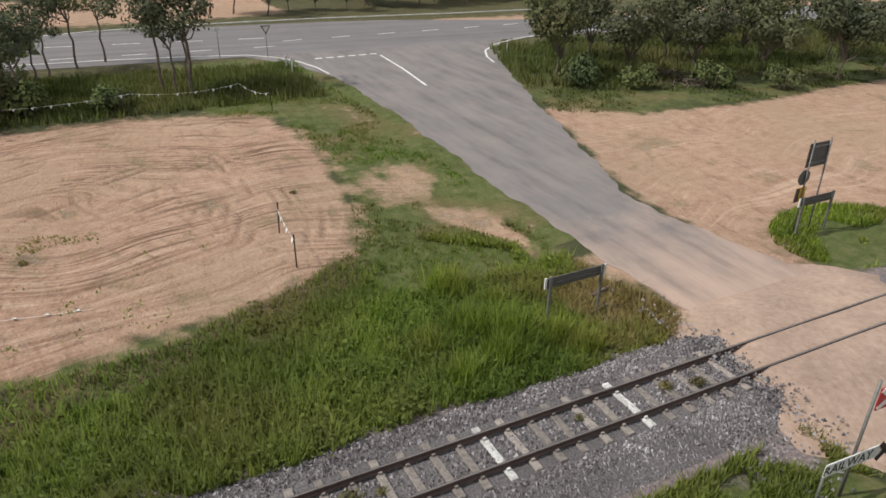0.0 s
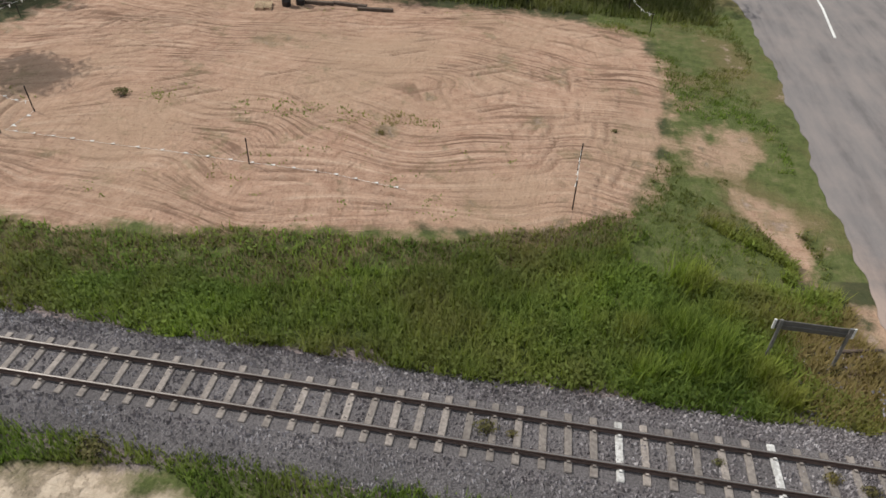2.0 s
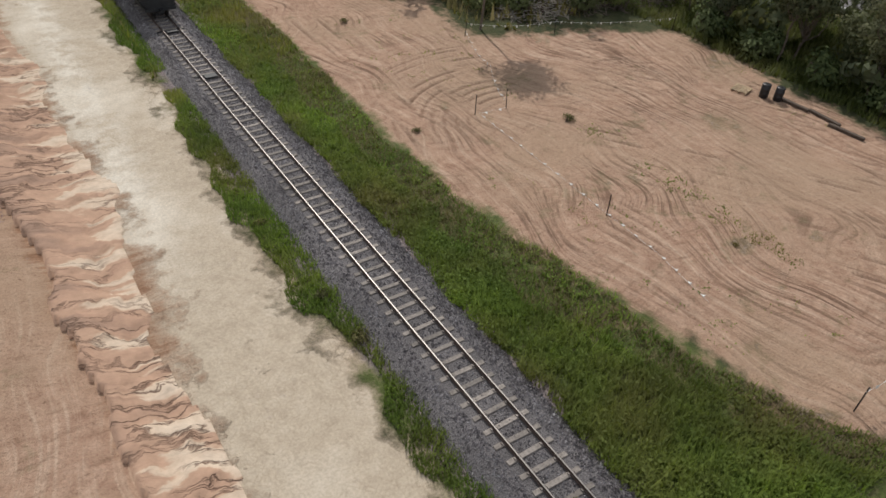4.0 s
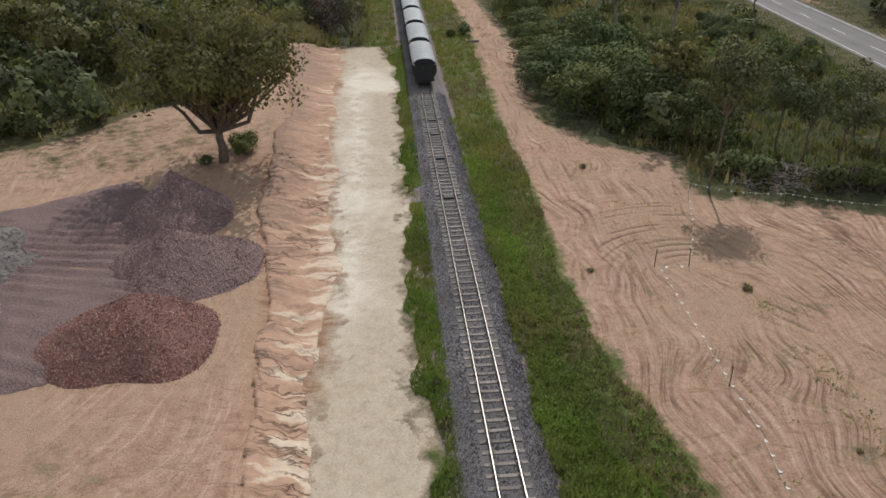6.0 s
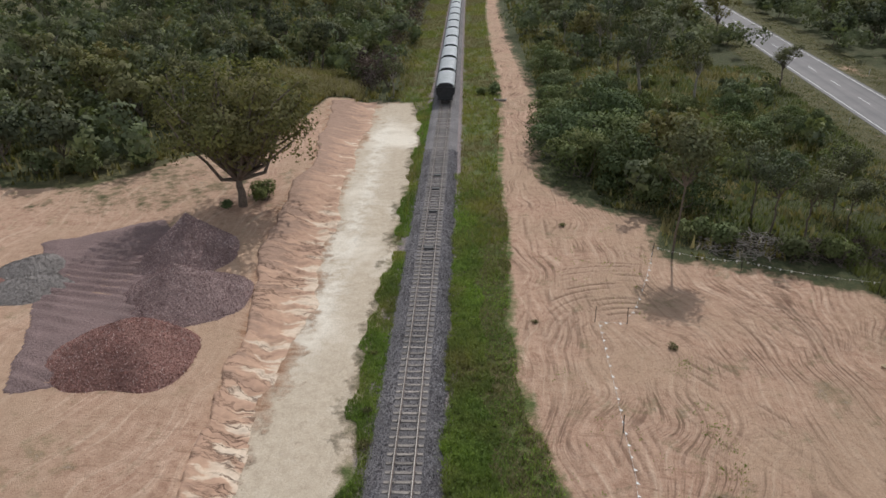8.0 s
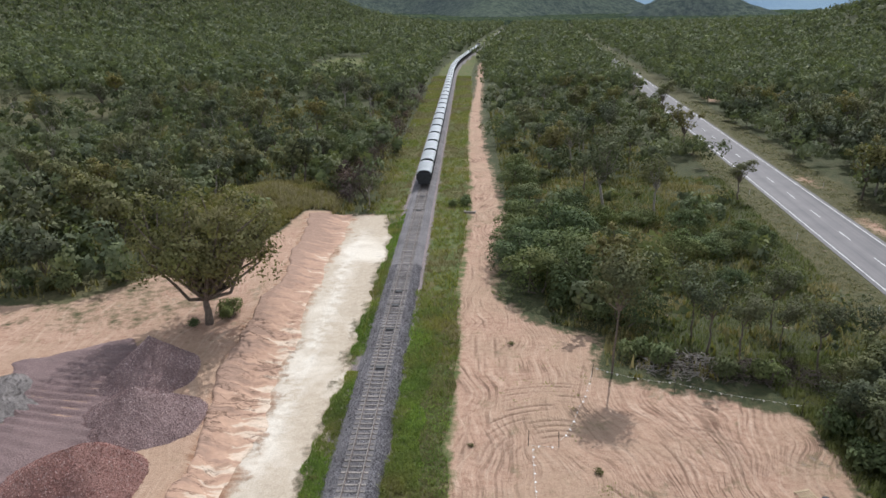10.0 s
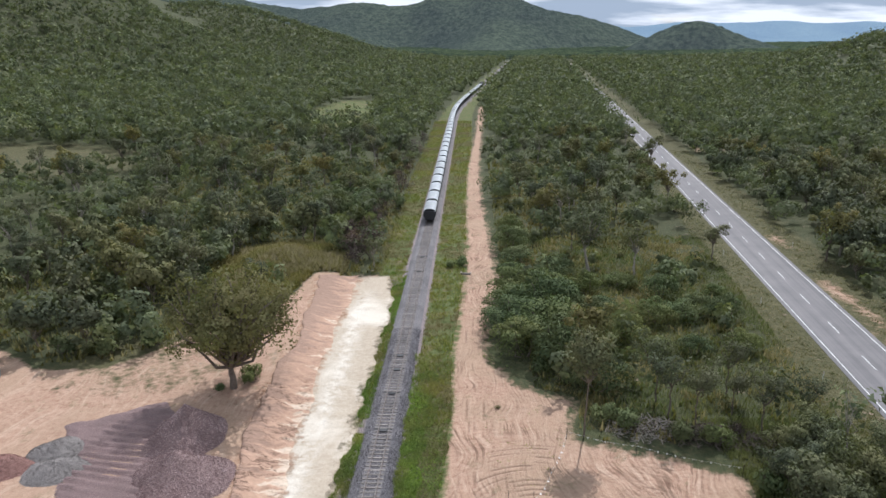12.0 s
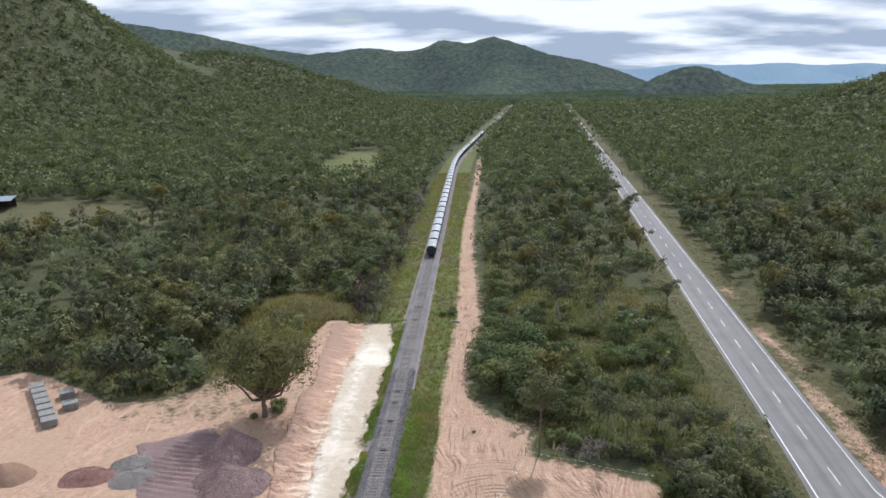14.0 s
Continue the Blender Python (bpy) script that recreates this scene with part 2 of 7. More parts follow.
def highway_material():
    """Greyed asphalt with wheel paths along the lanes."""
    m, nt, b, N, L = mat_base("worn_asphalt")
    pos = N("NewGeometry").outputs["Position"]
    fine = noise_tex(N, L, 14, 6, 0.65, pos)
    mp = N("Mapping")
    mp.inputs["Rotation"].default_value = (0, 0, math.atan(0.0928))
    L(pos, mp.inputs[0])
    lanes = noise_tex(N, L, 1.0, 4, 0.6, mp.outputs[0], (0.9, 0.012, 0.1))
    stain = noise_tex(N, L, 0.25, 5, 0.65, pos)
    col = mixc(N, L, fine, (0.138, 0.13, 0.132), (0.19, 0.178, 0.18))
    col = mixc(N, L, 1.0, col, ramp(N, L, lanes, [(0.35, (0.78, 0.78, 0.79)), (0.65, (1.14, 1.13, 1.12))]), 'MULTIPLY')
    col = mixc(N, L, 1.0, col, ramp(N, L, stain, [(0.35, (0.88, 0.88, 0.88)), (0.65, (1.06, 1.05, 1.04))]), 'MULTIPLY')
    L(col, b.inputs["Base Color"])
    b.inputs["Roughness"].default_value = 0.85
    bp = N("Bump")
    bp.inputs["Strength"].default_value, bp.inputs["Distance"].default_value = 0.25, 0.02
    L(fine, bp.inputs["Height"])
    L(bp.outputs[0], b.inputs["Normal"])
    return m


M_ASPHALT = highway_material()



def side_road_material():
    """Old asphalt, under drifted pink dust towards the crossing."""
    m, nt, b, N, L = mat_base("dusty_asphalt")
    pos = N("NewGeometry").outputs["Position"]
    sp = N("SeparateXYZ")
    L(pos, sp.inputs[0])
    fine, mid = noise_tex(N, L, 14, 6, 0.65, pos), noise_tex(N, L, 0.35, 6, 0.65, pos)
    col = mixc(N, L, fine, (0.145, 0.132, 0.13), (0.205, 0.188, 0.183))
    drift = mathn(N, L, 'ADD', mathn(N, L, 'MULTIPLY', mathn(N, L, 'SUBTRACT', 11.0, sp.outputs[0]), 0.065), mathn(N, L, 'SUBTRACT', mid, 0.2))
    col = mixc(N, L, ramp(N, L, drift, [(0.3, (0, 0, 0)), (0.85, (0.9, 0.9, 0.9))]), col, (0.42, 0.3, 0.235))
    worn = noise_tex(N, L, 1.0, 5, 0.65, pos, (0.16, 1.1, 0.2))
    col = mixc(N, L, 1.0, col, ramp(N, L, worn, [(0.34, (0.74, 0.74, 0.75)), (0.5, (1, 1, 1)), (0.68, (1.18, 1.15, 1.12))]), 'MULTIPLY')
    col = mixc(N, L, ramp(N, L, mid, [(0.44, (0, 0, 0)), (0.7, (0.32, 0.32, 0.32))]), col, (0.3, 0.25, 0.225))
    L(col, b.inputs["Base Color"])
    b.inputs["Roughness"].default_value = 0.92
    bp = N("Bump")
    bp.inputs["Strength"].default_value, bp.inputs["Distance"].default_value = 0.3, 0.03
    L(fine, bp.inputs["Height"])
    L(bp.outputs[0], b.inputs["Normal"])
    return m


M_SIDEROAD = side_road_material()
M_PAINT = surface("road_paint", (0.62, 0.62, 0.6), (0.8, 0.8, 0.78), 0.7, 5, 0.8, bump=0.1, obj=False)
M_BALLAST = surface("ballast_stone", (0.08, 0.072, 0.074), (0.27, 0.25, 0.255), 0.9, 16, 0.3, bump=0.9, depth=0.1, spread=0.4, obj=False)


def stone_material(name, stops):
    """Each stone with a tone of its own."""
    m, nt, b, N, L = mat_base(name)
    isl = N("NewGeometry").outputs["Random Per Island"]
    pos = N("NewGeometry").outputs["Position"]
    col = ramp(N, L, isl, stops)
    col = mixc(N, L, 1.0, col, ramp(N, L, noise_tex(N, L, 0.5, 4, 0.6, pos), [(0.35, (0.65, 0.62, 0.62)), (0.65, (1.1, 1.1, 1.1))]), 'MULTIPLY')
    L(col, b.inputs["Base Color"])
    b.inputs["Roughness"].default_value = 0.9
    return m


M_STONES = stone_material("loose_stone", [(0, (0.1, 0.092, 0.095)), (0.5, (0.22, 0.205, 0.213)), (0.85, (0.34, 0.32, 0.33)), (1, (0.48, 0.46, 0.47))])
M_RAIL = surface("rusty_rail_steel", (0.075, 0.05, 0.042), (0.13, 0.085, 0.07), 0.7, 12, 0.3, metal=0.2, obj=False)
M_RAILTOP = surface("polished_rail_top", (0.25, 0.235, 0.22), (0.34, 0.32, 0.3), 0.4, 12, 0.3, metal=0.85, bump=0.05, obj=False)
M_CONCRETE = surface("weathered_concrete", (0.16, 0.137, 0.122), (0.35, 0.31, 0.28), 0.88, 9, 1.2, vary=0.28, obj=False)
M_WHITEPAINT = surface("whitewashed_concrete", (0.34, 0.32, 0.3), (0.82, 0.82, 0.8), 0.8, 9, 1.5, spread=0.4, obj=False)
M_BLACK = surface("black_rubbery_steel", (0.012, 0.012, 0.014), (0.03, 0.03, 0.032), 0.6, 8, 1.0)
M_WAGON = surface("sooty_wagon_steel", (0.022, 0.024, 0.028), (0.05, 0.05, 0.052), 0.6, 3, 0.5, metal=0.3)
M_RIBPAINT = surface("white_rib_paint", (0.58, 0.6, 0.61), (0.7, 0.71, 0.71), 0.5, 2, 0.4, bump=0.05)
M_COVER = surface("pale_fibreglass_cover", (0.33, 0.355, 0.37), (0.46, 0.485, 0.5), 0.45, 2, 0.4, bump=0.1, vary=0.12)
M_WHEEL = surface("wheel_steel", (0.06, 0.05, 0.045), (0.12, 0.1, 0.09), 0.5, 8, 1, metal=0.6)
M_BARK = surface("grey_brown_bark", (0.10, 0.075, 0.055), (0.22, 0.18, 0.145), 0.95, 5, 0.8, bump=0.6, obj=False)
M_PALEBARK = surface("pale_gum_bark", (0.26, 0.22, 0.18), (0.42, 0.38, 0.33), 0.9, 4, 0.8, bump=0.4, obj=False)
M_LEAF = leafy("gum_leaves", (0.055, 0.066, 0.04), (0.14, 0.156, 0.09), (0.145, 0.138, 0.076), 0.2)
M_LEAF_OLIVE = leafy("olive_leaves", (0.09, 0.092, 0.038), (0.17, 0.162, 0.068), (0.18, 0.15, 0.068), 0.3)
M_SHRUB = leafy("vine_leaves", (0.045, 0.068, 0.03), (0.135, 0.172, 0.074), (0.145, 0.15, 0.064), 0.18)
# some distance haze is put into these leaves' paler, bluer tone
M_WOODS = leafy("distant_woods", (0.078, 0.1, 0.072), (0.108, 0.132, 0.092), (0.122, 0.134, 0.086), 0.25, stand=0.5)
M_GRASS = leafy("fresh_grass", (0.08, 0.125, 0.026), (0.19, 0.265, 0.062), (0.195, 0.165, 0.07), 0.45, stand=0.3)
M_RANK = leafy("rank_grass", (0.06, 0.078, 0.027), (0.12, 0.142, 0.048), (0.145, 0.132, 0.06), 0.35)
M_LEAF_BIG = leafy("broad_olive_leaves", (0.13, 0.128, 0.052), (0.225, 0.212, 0.092), (0.23, 0.195, 0.088), 0.36)
M_DRYGRASS = leafy("dry_grass", (0.14, 0.12, 0.064), (0.255, 0.22, 0.122), (0.2, 0.168, 0.092), 0.35)


# ---------------- helpers for meshes ----------------
rng = np.random.default_rng(7)


def np_mesh(name, verts, faces, material, smooth=False, normals=None):
    """A mesh from arrays; faces: (n, 3) or (n, 4)."""
    verts, faces = np.asarray(verts, np.float32), np.asarray(faces, np.int32)
    me = bpy.data.meshes.new(name)
    k = faces.shape[1]
    me.vertices.add(len(verts))
    me.vertices.foreach_set("co", verts.ravel())
    me.loops.add(faces.size)
    me.loops.foreach_set("vertex_index", faces.ravel())
    me.polygons.add(len(faces))
    me.polygons.foreach_set("loop_start", np.arange(0, faces.size, k, dtype=np.int32))
    me.polygons.foreach_set("use_smooth", np.full(len(faces), smooth))
    me.update(calc_edges=True)
    if material:
        me.materials.append(material)
    if normals is not None:   # soft shading of foliage by clump
        me.polygons.foreach_set("use_smooth", np.ones(len(faces), bool))
        me.normals_split_custom_set_from_vertices(np.asarray(normals, np.float32))
    return me


def obj(name, mesh, parent=None, label="", **tags):
    ob = new(name, mesh)
    if parent is not None:
        ob.parent = parent
    return tagged(ob, label, **tags)


def part(name, bm, material, parent=None, label="", smooth=False):
    me = bpy.data.meshes.new(name)
    for f in bm.faces:
        f.smooth = smooth
    bm.to_mesh(me)
    bm.free()
    me.materials.append(material)
    return obj(name, me, parent, label)


def box(bm, size, at=(0, 0, 0), bevel=0.0, rot=None):
    m = Matrix.Translation(at) @ (rot or Matrix()) @ Matrix.Diagonal((*size, 1))
    made = bmesh.ops.create_cube(bm, size=1, matrix=m)
    if bevel:
        es = list({e for v in made["verts"] for e in v.link_edges})
        bmesh.ops.bevel(bm, geom=es, offset=bevel, segments=1, affect='EDGES')
    return bm


def rod(bm, a, b, r1, r2=None, seg=8):
    a, b = Vector(a), Vector(b)
    d = b - a
    m = Matrix.Translation((a + b) / 2) @ d.to_track_quat('Z', 'Y').to_matrix().to_4x4()
    bmesh.ops.create_cone(bm, cap_ends=True, segments=seg, radius1=r1, radius2=r1 if r2 is None else r2, depth=d.length, matrix=m)
    return bm


def box_part(name, size, at, material, parent, bevel=0.0, label="", rot=None):
    return part(name, box(bmesh.new(), size, at, bevel, rot), material, parent, label)


def rod_part(name, a, b, r, material, parent, label="", r2=None, seg=8):
    return part(name, rod(bmesh.new(), a, b, r, r2, seg), material, parent, label, seg > 6)


def leaf_frames(g, n, flat, face, loose=0.42):
    """Random leaf planes; with face they lie roughly along the crown's surface."""
    nrm = g.normal(size=(n, 3))
    if face is None:
        nrm[:, 2] = np.abs(nrm[:, 2]) + flat
    else:
        nrm = nrm * loose + face
    nrm /= np.linalg.norm(nrm, axis=1, keepdims=True)
    u = np.cross(nrm, g.normal(size=(n, 3)))
    u /= np.linalg.norm(u, axis=1, keepdims=True) + 1e-9
    return nrm, u, np.cross(nrm, u)


def leaves(centres, size, flat=0.35, wide=0.55, seed=0, face=None):
    """Small leaf blades as diamonds, each a little cupped."""
    g = np.random.default_rng(seed)
    n = len(centres)
    nrm, u, v = leaf_frames(g, n, flat, face)
    s = (size * g.uniform(0.6, 1.4, n))[:, None]
    c = np.asarray(centres)
    verts = np.stack([c - u * s, c - v * s * wide, c + u * s * 0.9 + nrm * s * 0.15, c + v * s * wide], 1).reshape(-1, 3)
    return verts, np.arange(4 * n).reshape(-1, 4)


def leaf_tips(centres, size, flat=0.5, seed=0, face=None):
    """Leaf sprays as single pointed blades, for trees farther off."""
    g = np.random.default_rng(seed)
    n = len(centres)
    nrm, u, v = leaf_frames(g, n, flat, face, 0.24)
    s = (size * g.uniform(0.6, 1.5, n))[:, None]
    c = np.asarray(centres)
    verts = np.stack([c + u * s, c - u * s * 0.6 + v * s * 0.75, c - u * s * 0.6 - v * s * 0.75], 1).reshape(-1, 3)
    return verts, np.arange(3 * n).reshape(-1, 3)


def join(chunks):
    vs, fs, k = [], [], 0
    for v, f in chunks:
        vs.append(v)
        fs.append(f + k)
        k += len(v)
    return np.concatenate(vs), np.concatenate(fs)


# ---------------- plan of the place ----------------
def rail_x(y):
    """The line is straight, then swings gently east."""
    y = np.asarray(y, float)
    return np.where(y < 330, 0.0, np.where(y < 430, 0.00045 * (y - 330) ** 2, 0.09 * (y - 380)))


def hwy_x(y):
    y = np.asarray(y, float)
    return 53.3 + 0.0928 * y


DIRT_FIELD = [(10.7, 5.2), (12.6, 3.2), (17.6, 1.6), (23.4, 1.0), (30.5, 1.6), (33.4, 6), (33.6, 16), (33.8, 26), (34.6, 35), (29, 38),
              (23, 40), (19, 42), (20.4, 50), (14, 53.5), (12.5, 57), (10.6, 62), (10.8, 74), (13.4, 88), (12.9, 110), (11.8, 146), (11.3, 192), (13.5, 282), (16.6, 402),
              (14.2, 402), (11.2, 282), (8.2, 192), (8.2, 146), (8.6, 110), (8.2, 85), (6.9, 62), (7.3, 50), (6.9, 40), (6.4, 31), (6.8, 24), (7.8, 18.6), (8.6, 13.5), (9.7, 8.9)]
SAND_PAD = [(-5.3, 94), (-3.0, 82), (-3.2, 60), (-3.3, 50), (-3.5, 34), (-3.9, 24), (-3.4, 17), (-3.2, 10), (-4, 2), (-9, 4), (-8.8, 13), (-9.0, 20), (-8.2, 28), (-8.4, 35), (-9.6, 50), (-10.2, 68), (-9.9, 94)]
RED_STRIP = [(-7, 95), (-6.5, 60), (-6, 34), (-6, 10), (-10.9, 12), (-11.7, 20), (-12, 27), (-13.4, 35), (-15.2, 51), (-14.6, 64), (-17.2, 90)]
YARD = [(-9, 3), (-70, 2), (-78, 40), (-74, 60), (-64, 66), (-52, 60), (-45, 55), (-36, 57), (-30, 66), (-22, 70), (-17.5, 92), (-14, 94), (-12, 40)]
EAST_DIRT = [(25.5, -14.5), (18.5, -12.2), (12.4, -10.4), (7.5, -10), (3.6, -10.2), (2, -30), (4, -70), (24, -70), (22, -40), (21.5, -28), (22, -20)]
CROSSING = [(7.5, -4.2), (4, -5), (1.6, -5.4), (-4, -5.4), (-9, -4.5), (-14, -3), (-20, 2), (-26, -6), (-16, -14), (-9, -40), (1, -40), (3, -12), (7.5, -10.2)]
BARE_PATCH = [(20.3, 0.3), (21.2, -2), (18.4, -3.7), (15.9, -2.3), (15.5, 0.5), (17.3, 1.0)]
BARE_PATCH_2 = [(14.6, -1.2), (13.4, -3.0), (9.5, -3.6), (8.6, -3.0), (11.5, -1.9)]


WORN_VERGE = [(1.8, -2.2), (4, -2.4), (7.2, -1.6), (8.6, -2.6), (6.2, -4.6), (3, -5.6), (1.2, -5.2)]


def island(x, y):
    """Grassy island with the crossing signs."""
    return np.hypot((x - 4.8) * 1.35, y + 15.9) - 4.0


SOUTH_LAY = [(68.5, -10), (68, 12), (69.5, 34), (80, 44), (92, 20), (84, -10)]


def inside(px, py, poly):
    """Signed distance to a polygon, positive inside."""
    pts = np.array(poly, float)
    d = np.full(px.shape, 1e9)
    odd = np.zeros(px.shape, bool)
    for (ax, ay), (bx, by) in zip(pts, np.roll(pts, -1, 0)):
        ex, ey = bx - ax, by - ay
        wx, wy = px - ax, py - ay
        t = np.clip((wx * ex + wy * ey) / (ex * ex + ey * ey), 0, 1)
        d = np.minimum(d, (wx - t * ex) ** 2 + (wy - t * ey) ** 2)
        hitx = ((ay > py) != (by > py)) & (px < (bx - ax) * (py - ay) / (by - ay + 1e-12) + ax)
        odd ^= hitx
    d = np.sqrt(d)
    return np.where(odd, d, -d)


# the side road: middle line and half width
SIDE_X = [0.5, 3, 6, 9, 12.5, 16, 20, 26, 32, 38, 44, 51]
SIDE_Y = [-8.2, -8.1, -7.6, -7.35, -7.3, -8.0, -8.8, -9.8, -10.8, -11.8, -12.3, -12.6]
SIDE_HALF = [3.0, 3.0, 2.8, 2.5, 2.6, 3.2, 3.8, 4.6, 5.6, 6.8, 9.5, 14.5]

HILLS = [(-640, 800, 240, 340, 235), (-420, 1150, 220, 300, 80), (480, 640, 110, 240, 52), (560, 560, 110, 200, 64), (-900, 300, 330, 400, 190)]


def wave(x, y, s, seed):
    """Cheap rolling relief."""
    a = 0
    for k in range(4):
        p = seed * 1.7 + k * 2.1
        a = a + np.sin(x / s * math.cos(p) + y / s * math.sin(p) + p * 3) / 4
    return a


def patchy(x, y, s, seed):
    return 0.5 + 0.5 * wave(x, y, s, seed) + 0.25 * wave(x, y, s * 0.35, seed + 4)


def height(x, y):
    x, y = np.asarray(x, float), np.asarray(y, float)
    h = -0.42 + 0.10 * wave(x, y, 7.0, 1) + 0.05 * wave(x, y, 1.9, 2)
    # low bank on which the line lies
    rx = np.abs(x - rail_x(y))
    bank = np.clip((4.2 - rx) / 2.2, 0, 1)
    h = h * (1 - bank) + (-0.36) * bank
    # the yard's bank and the washed-out step beside the pad
    step = np.clip((-10.2 - 0.03 * (y - 30) - x) / 3.0, 0, 1) * np.clip((y - 2) / 8, 0, 1) * np.clip((110 - y) / 14, 0, 1)
    h = h + step * 0.7
    rise = np.clip((-30 - x) / 200, 0, 1) + np.clip((y - 60) / 300, 0, 1) * np.clip((-16 - x) / 60, 0, 1)
    h = h + 4 * rise + 2.6 * np.exp(-((x + 25) / 7.0) ** 2 - ((y - 98) / 11.0) ** 2)
    road = np.clip(np.abs(x - hwy_x(y)) / 14 - 0.5, 0, 1)
    h = np.where(x > 36, h * road + (-0.255) * (1 - road), h)
    c, half = np.interp(x, SIDE_X, SIDE_Y), np.interp(x, SIDE_X, SIDE_HALF)
    near = np.clip((half + 1.7 - np.abs(y - c)) / 1.3, 0, 1) * np.clip((x - 2.6) / 2, 0, 1) * np.clip((52 - x) / 2, 0, 1)
    h = h * (1 - near) - 0.25 * near
    far = 0
    for cx, cy, sx, sy, hh in HILLS:
        g = hh * np.exp(-((x - cx) / sx) ** 2 - ((y - cy) / sy) ** 2)
        far = np.maximum(far, g)
    keep = np.clip((np.abs(x - 30) - 70) / 160, 0, 1)
    return h + far * keep * (1 + 0.12 * wave(x, y, 60, 3)) + np.clip(np.hypot(x, y) - 250, 0, 400) / 400 * 1.2 * wave(x, y, 45, 5) * keep


def axis(lo, stretches, hi, grow):
    """Grid lines: each stretch is (from, to, step), growing coarser outside them."""
    mid = np.concatenate([np.arange(a, b - step / 2, step) for a, b, step in stretches])
    out, st, p = [], stretches[-1][2], stretches[-1][1]
    while p < hi:
        out.append(p)
        st *= grow
        p += st
    pre, st, p = [], stretches[0][2], stretches[0][0]
    while p > lo:
        st *= grow
        p -= st
        pre.append(p)
    return np.concatenate([pre[::-1], mid, out])


def wheel_marks(x, y):
    """Ruts that tyres and blades left: loops along the field's edge, tight turns, and the west lane.
    Gives the depth (0 to 1) and the thrown-up rim beside it."""
    d = inside(x, y, DIRT_FIELD)
    field = np.clip((d - 0.3) / 0.8, 0, 1) * np.clip((48 - y) / 4, 0, 1)
    depth, rim = np.zeros_like(x), np.zeros_like(x)

    broken = np.clip((patchy(x, y, 1.9, 31) - 0.3) / 0.4, 0.1, 1)

    def family(u, along, gap, seed, share, where):
        k = np.floor(u / gap)
        f = u / gap - k - 0.5
        h = np.sin(k * 12.9898 + seed * 78.233) * 43758.5453
        h = h - np.floor(h)
        on = np.sin(along * (0.9 + 1.4 * h) + 40 * h + seed) + 0.5 * np.sin(along * (2.7 + h) + 17 * h)
        on = np.clip((on - (1.1 - 2.2 * share)) / 0.5, 0, 1) * (0.3 + 0.7 * h) * where * broken
        off = (h - 0.5) * 0.5
        cut = np.exp(-((f - off) / 0.17) ** 2)
        lip = np.exp(-((np.abs(f - off) - 0.32) / 0.13) ** 2)
        np.maximum(depth, cut * on, out=depth)
        np.maximum(rim, lip * on, out=rim)

    u = d + 0.7 * wave(x, y, 5.0, 11) + 0.15 * wave(x, y, 1.3, 5)
    ang = np.arctan2(y - 21, (x - 21) / 0.62)
    family(u, ang * 4.2, 0.7, 1, 0.42, field * np.clip((10 - d) / 3, 0, 1))
    # turns round the flagged corner
    r = np.hypot((x - 15.2) / 0.95, y - 28.2) + 0.25 * wave(x, y, 3.0, 7)
    a = np.arctan2(y - 28.2, x - 15.2)
    turn = field * np.clip((r - 3.5) / 1, 0, 1) * np.clip((15.5 - r) / 3, 0, 1) * np.clip((a + 0.6) / 0.5, 0, 1)
    family(r, a * 3.0, 0.72, 2, 0.72, turn)
    # passes across the field, slanting east
    v = x * 0.84 + y * 0.54 + 0.8 * wave(x, y, 6.0, 4)
    family(v, (y * 0.84 - x * 0.54) * 0.42, 0.8, 3, 0.42, field * np.clip((x - 15) / 3, 0, 1))
    # lane beside the verge
    lane = np.clip((d + 0.1) / 0.5, 0, 1) * np.clip((13.5 - x) / 2, 0, 1) * np.clip((110 - y) / 30, 0, 1)
    family(x + 0.35 * wave(x * 0.3, y, 5.0, 9), y * 0.2, 0.9, 4, 0.24, lane)
    return depth, rim


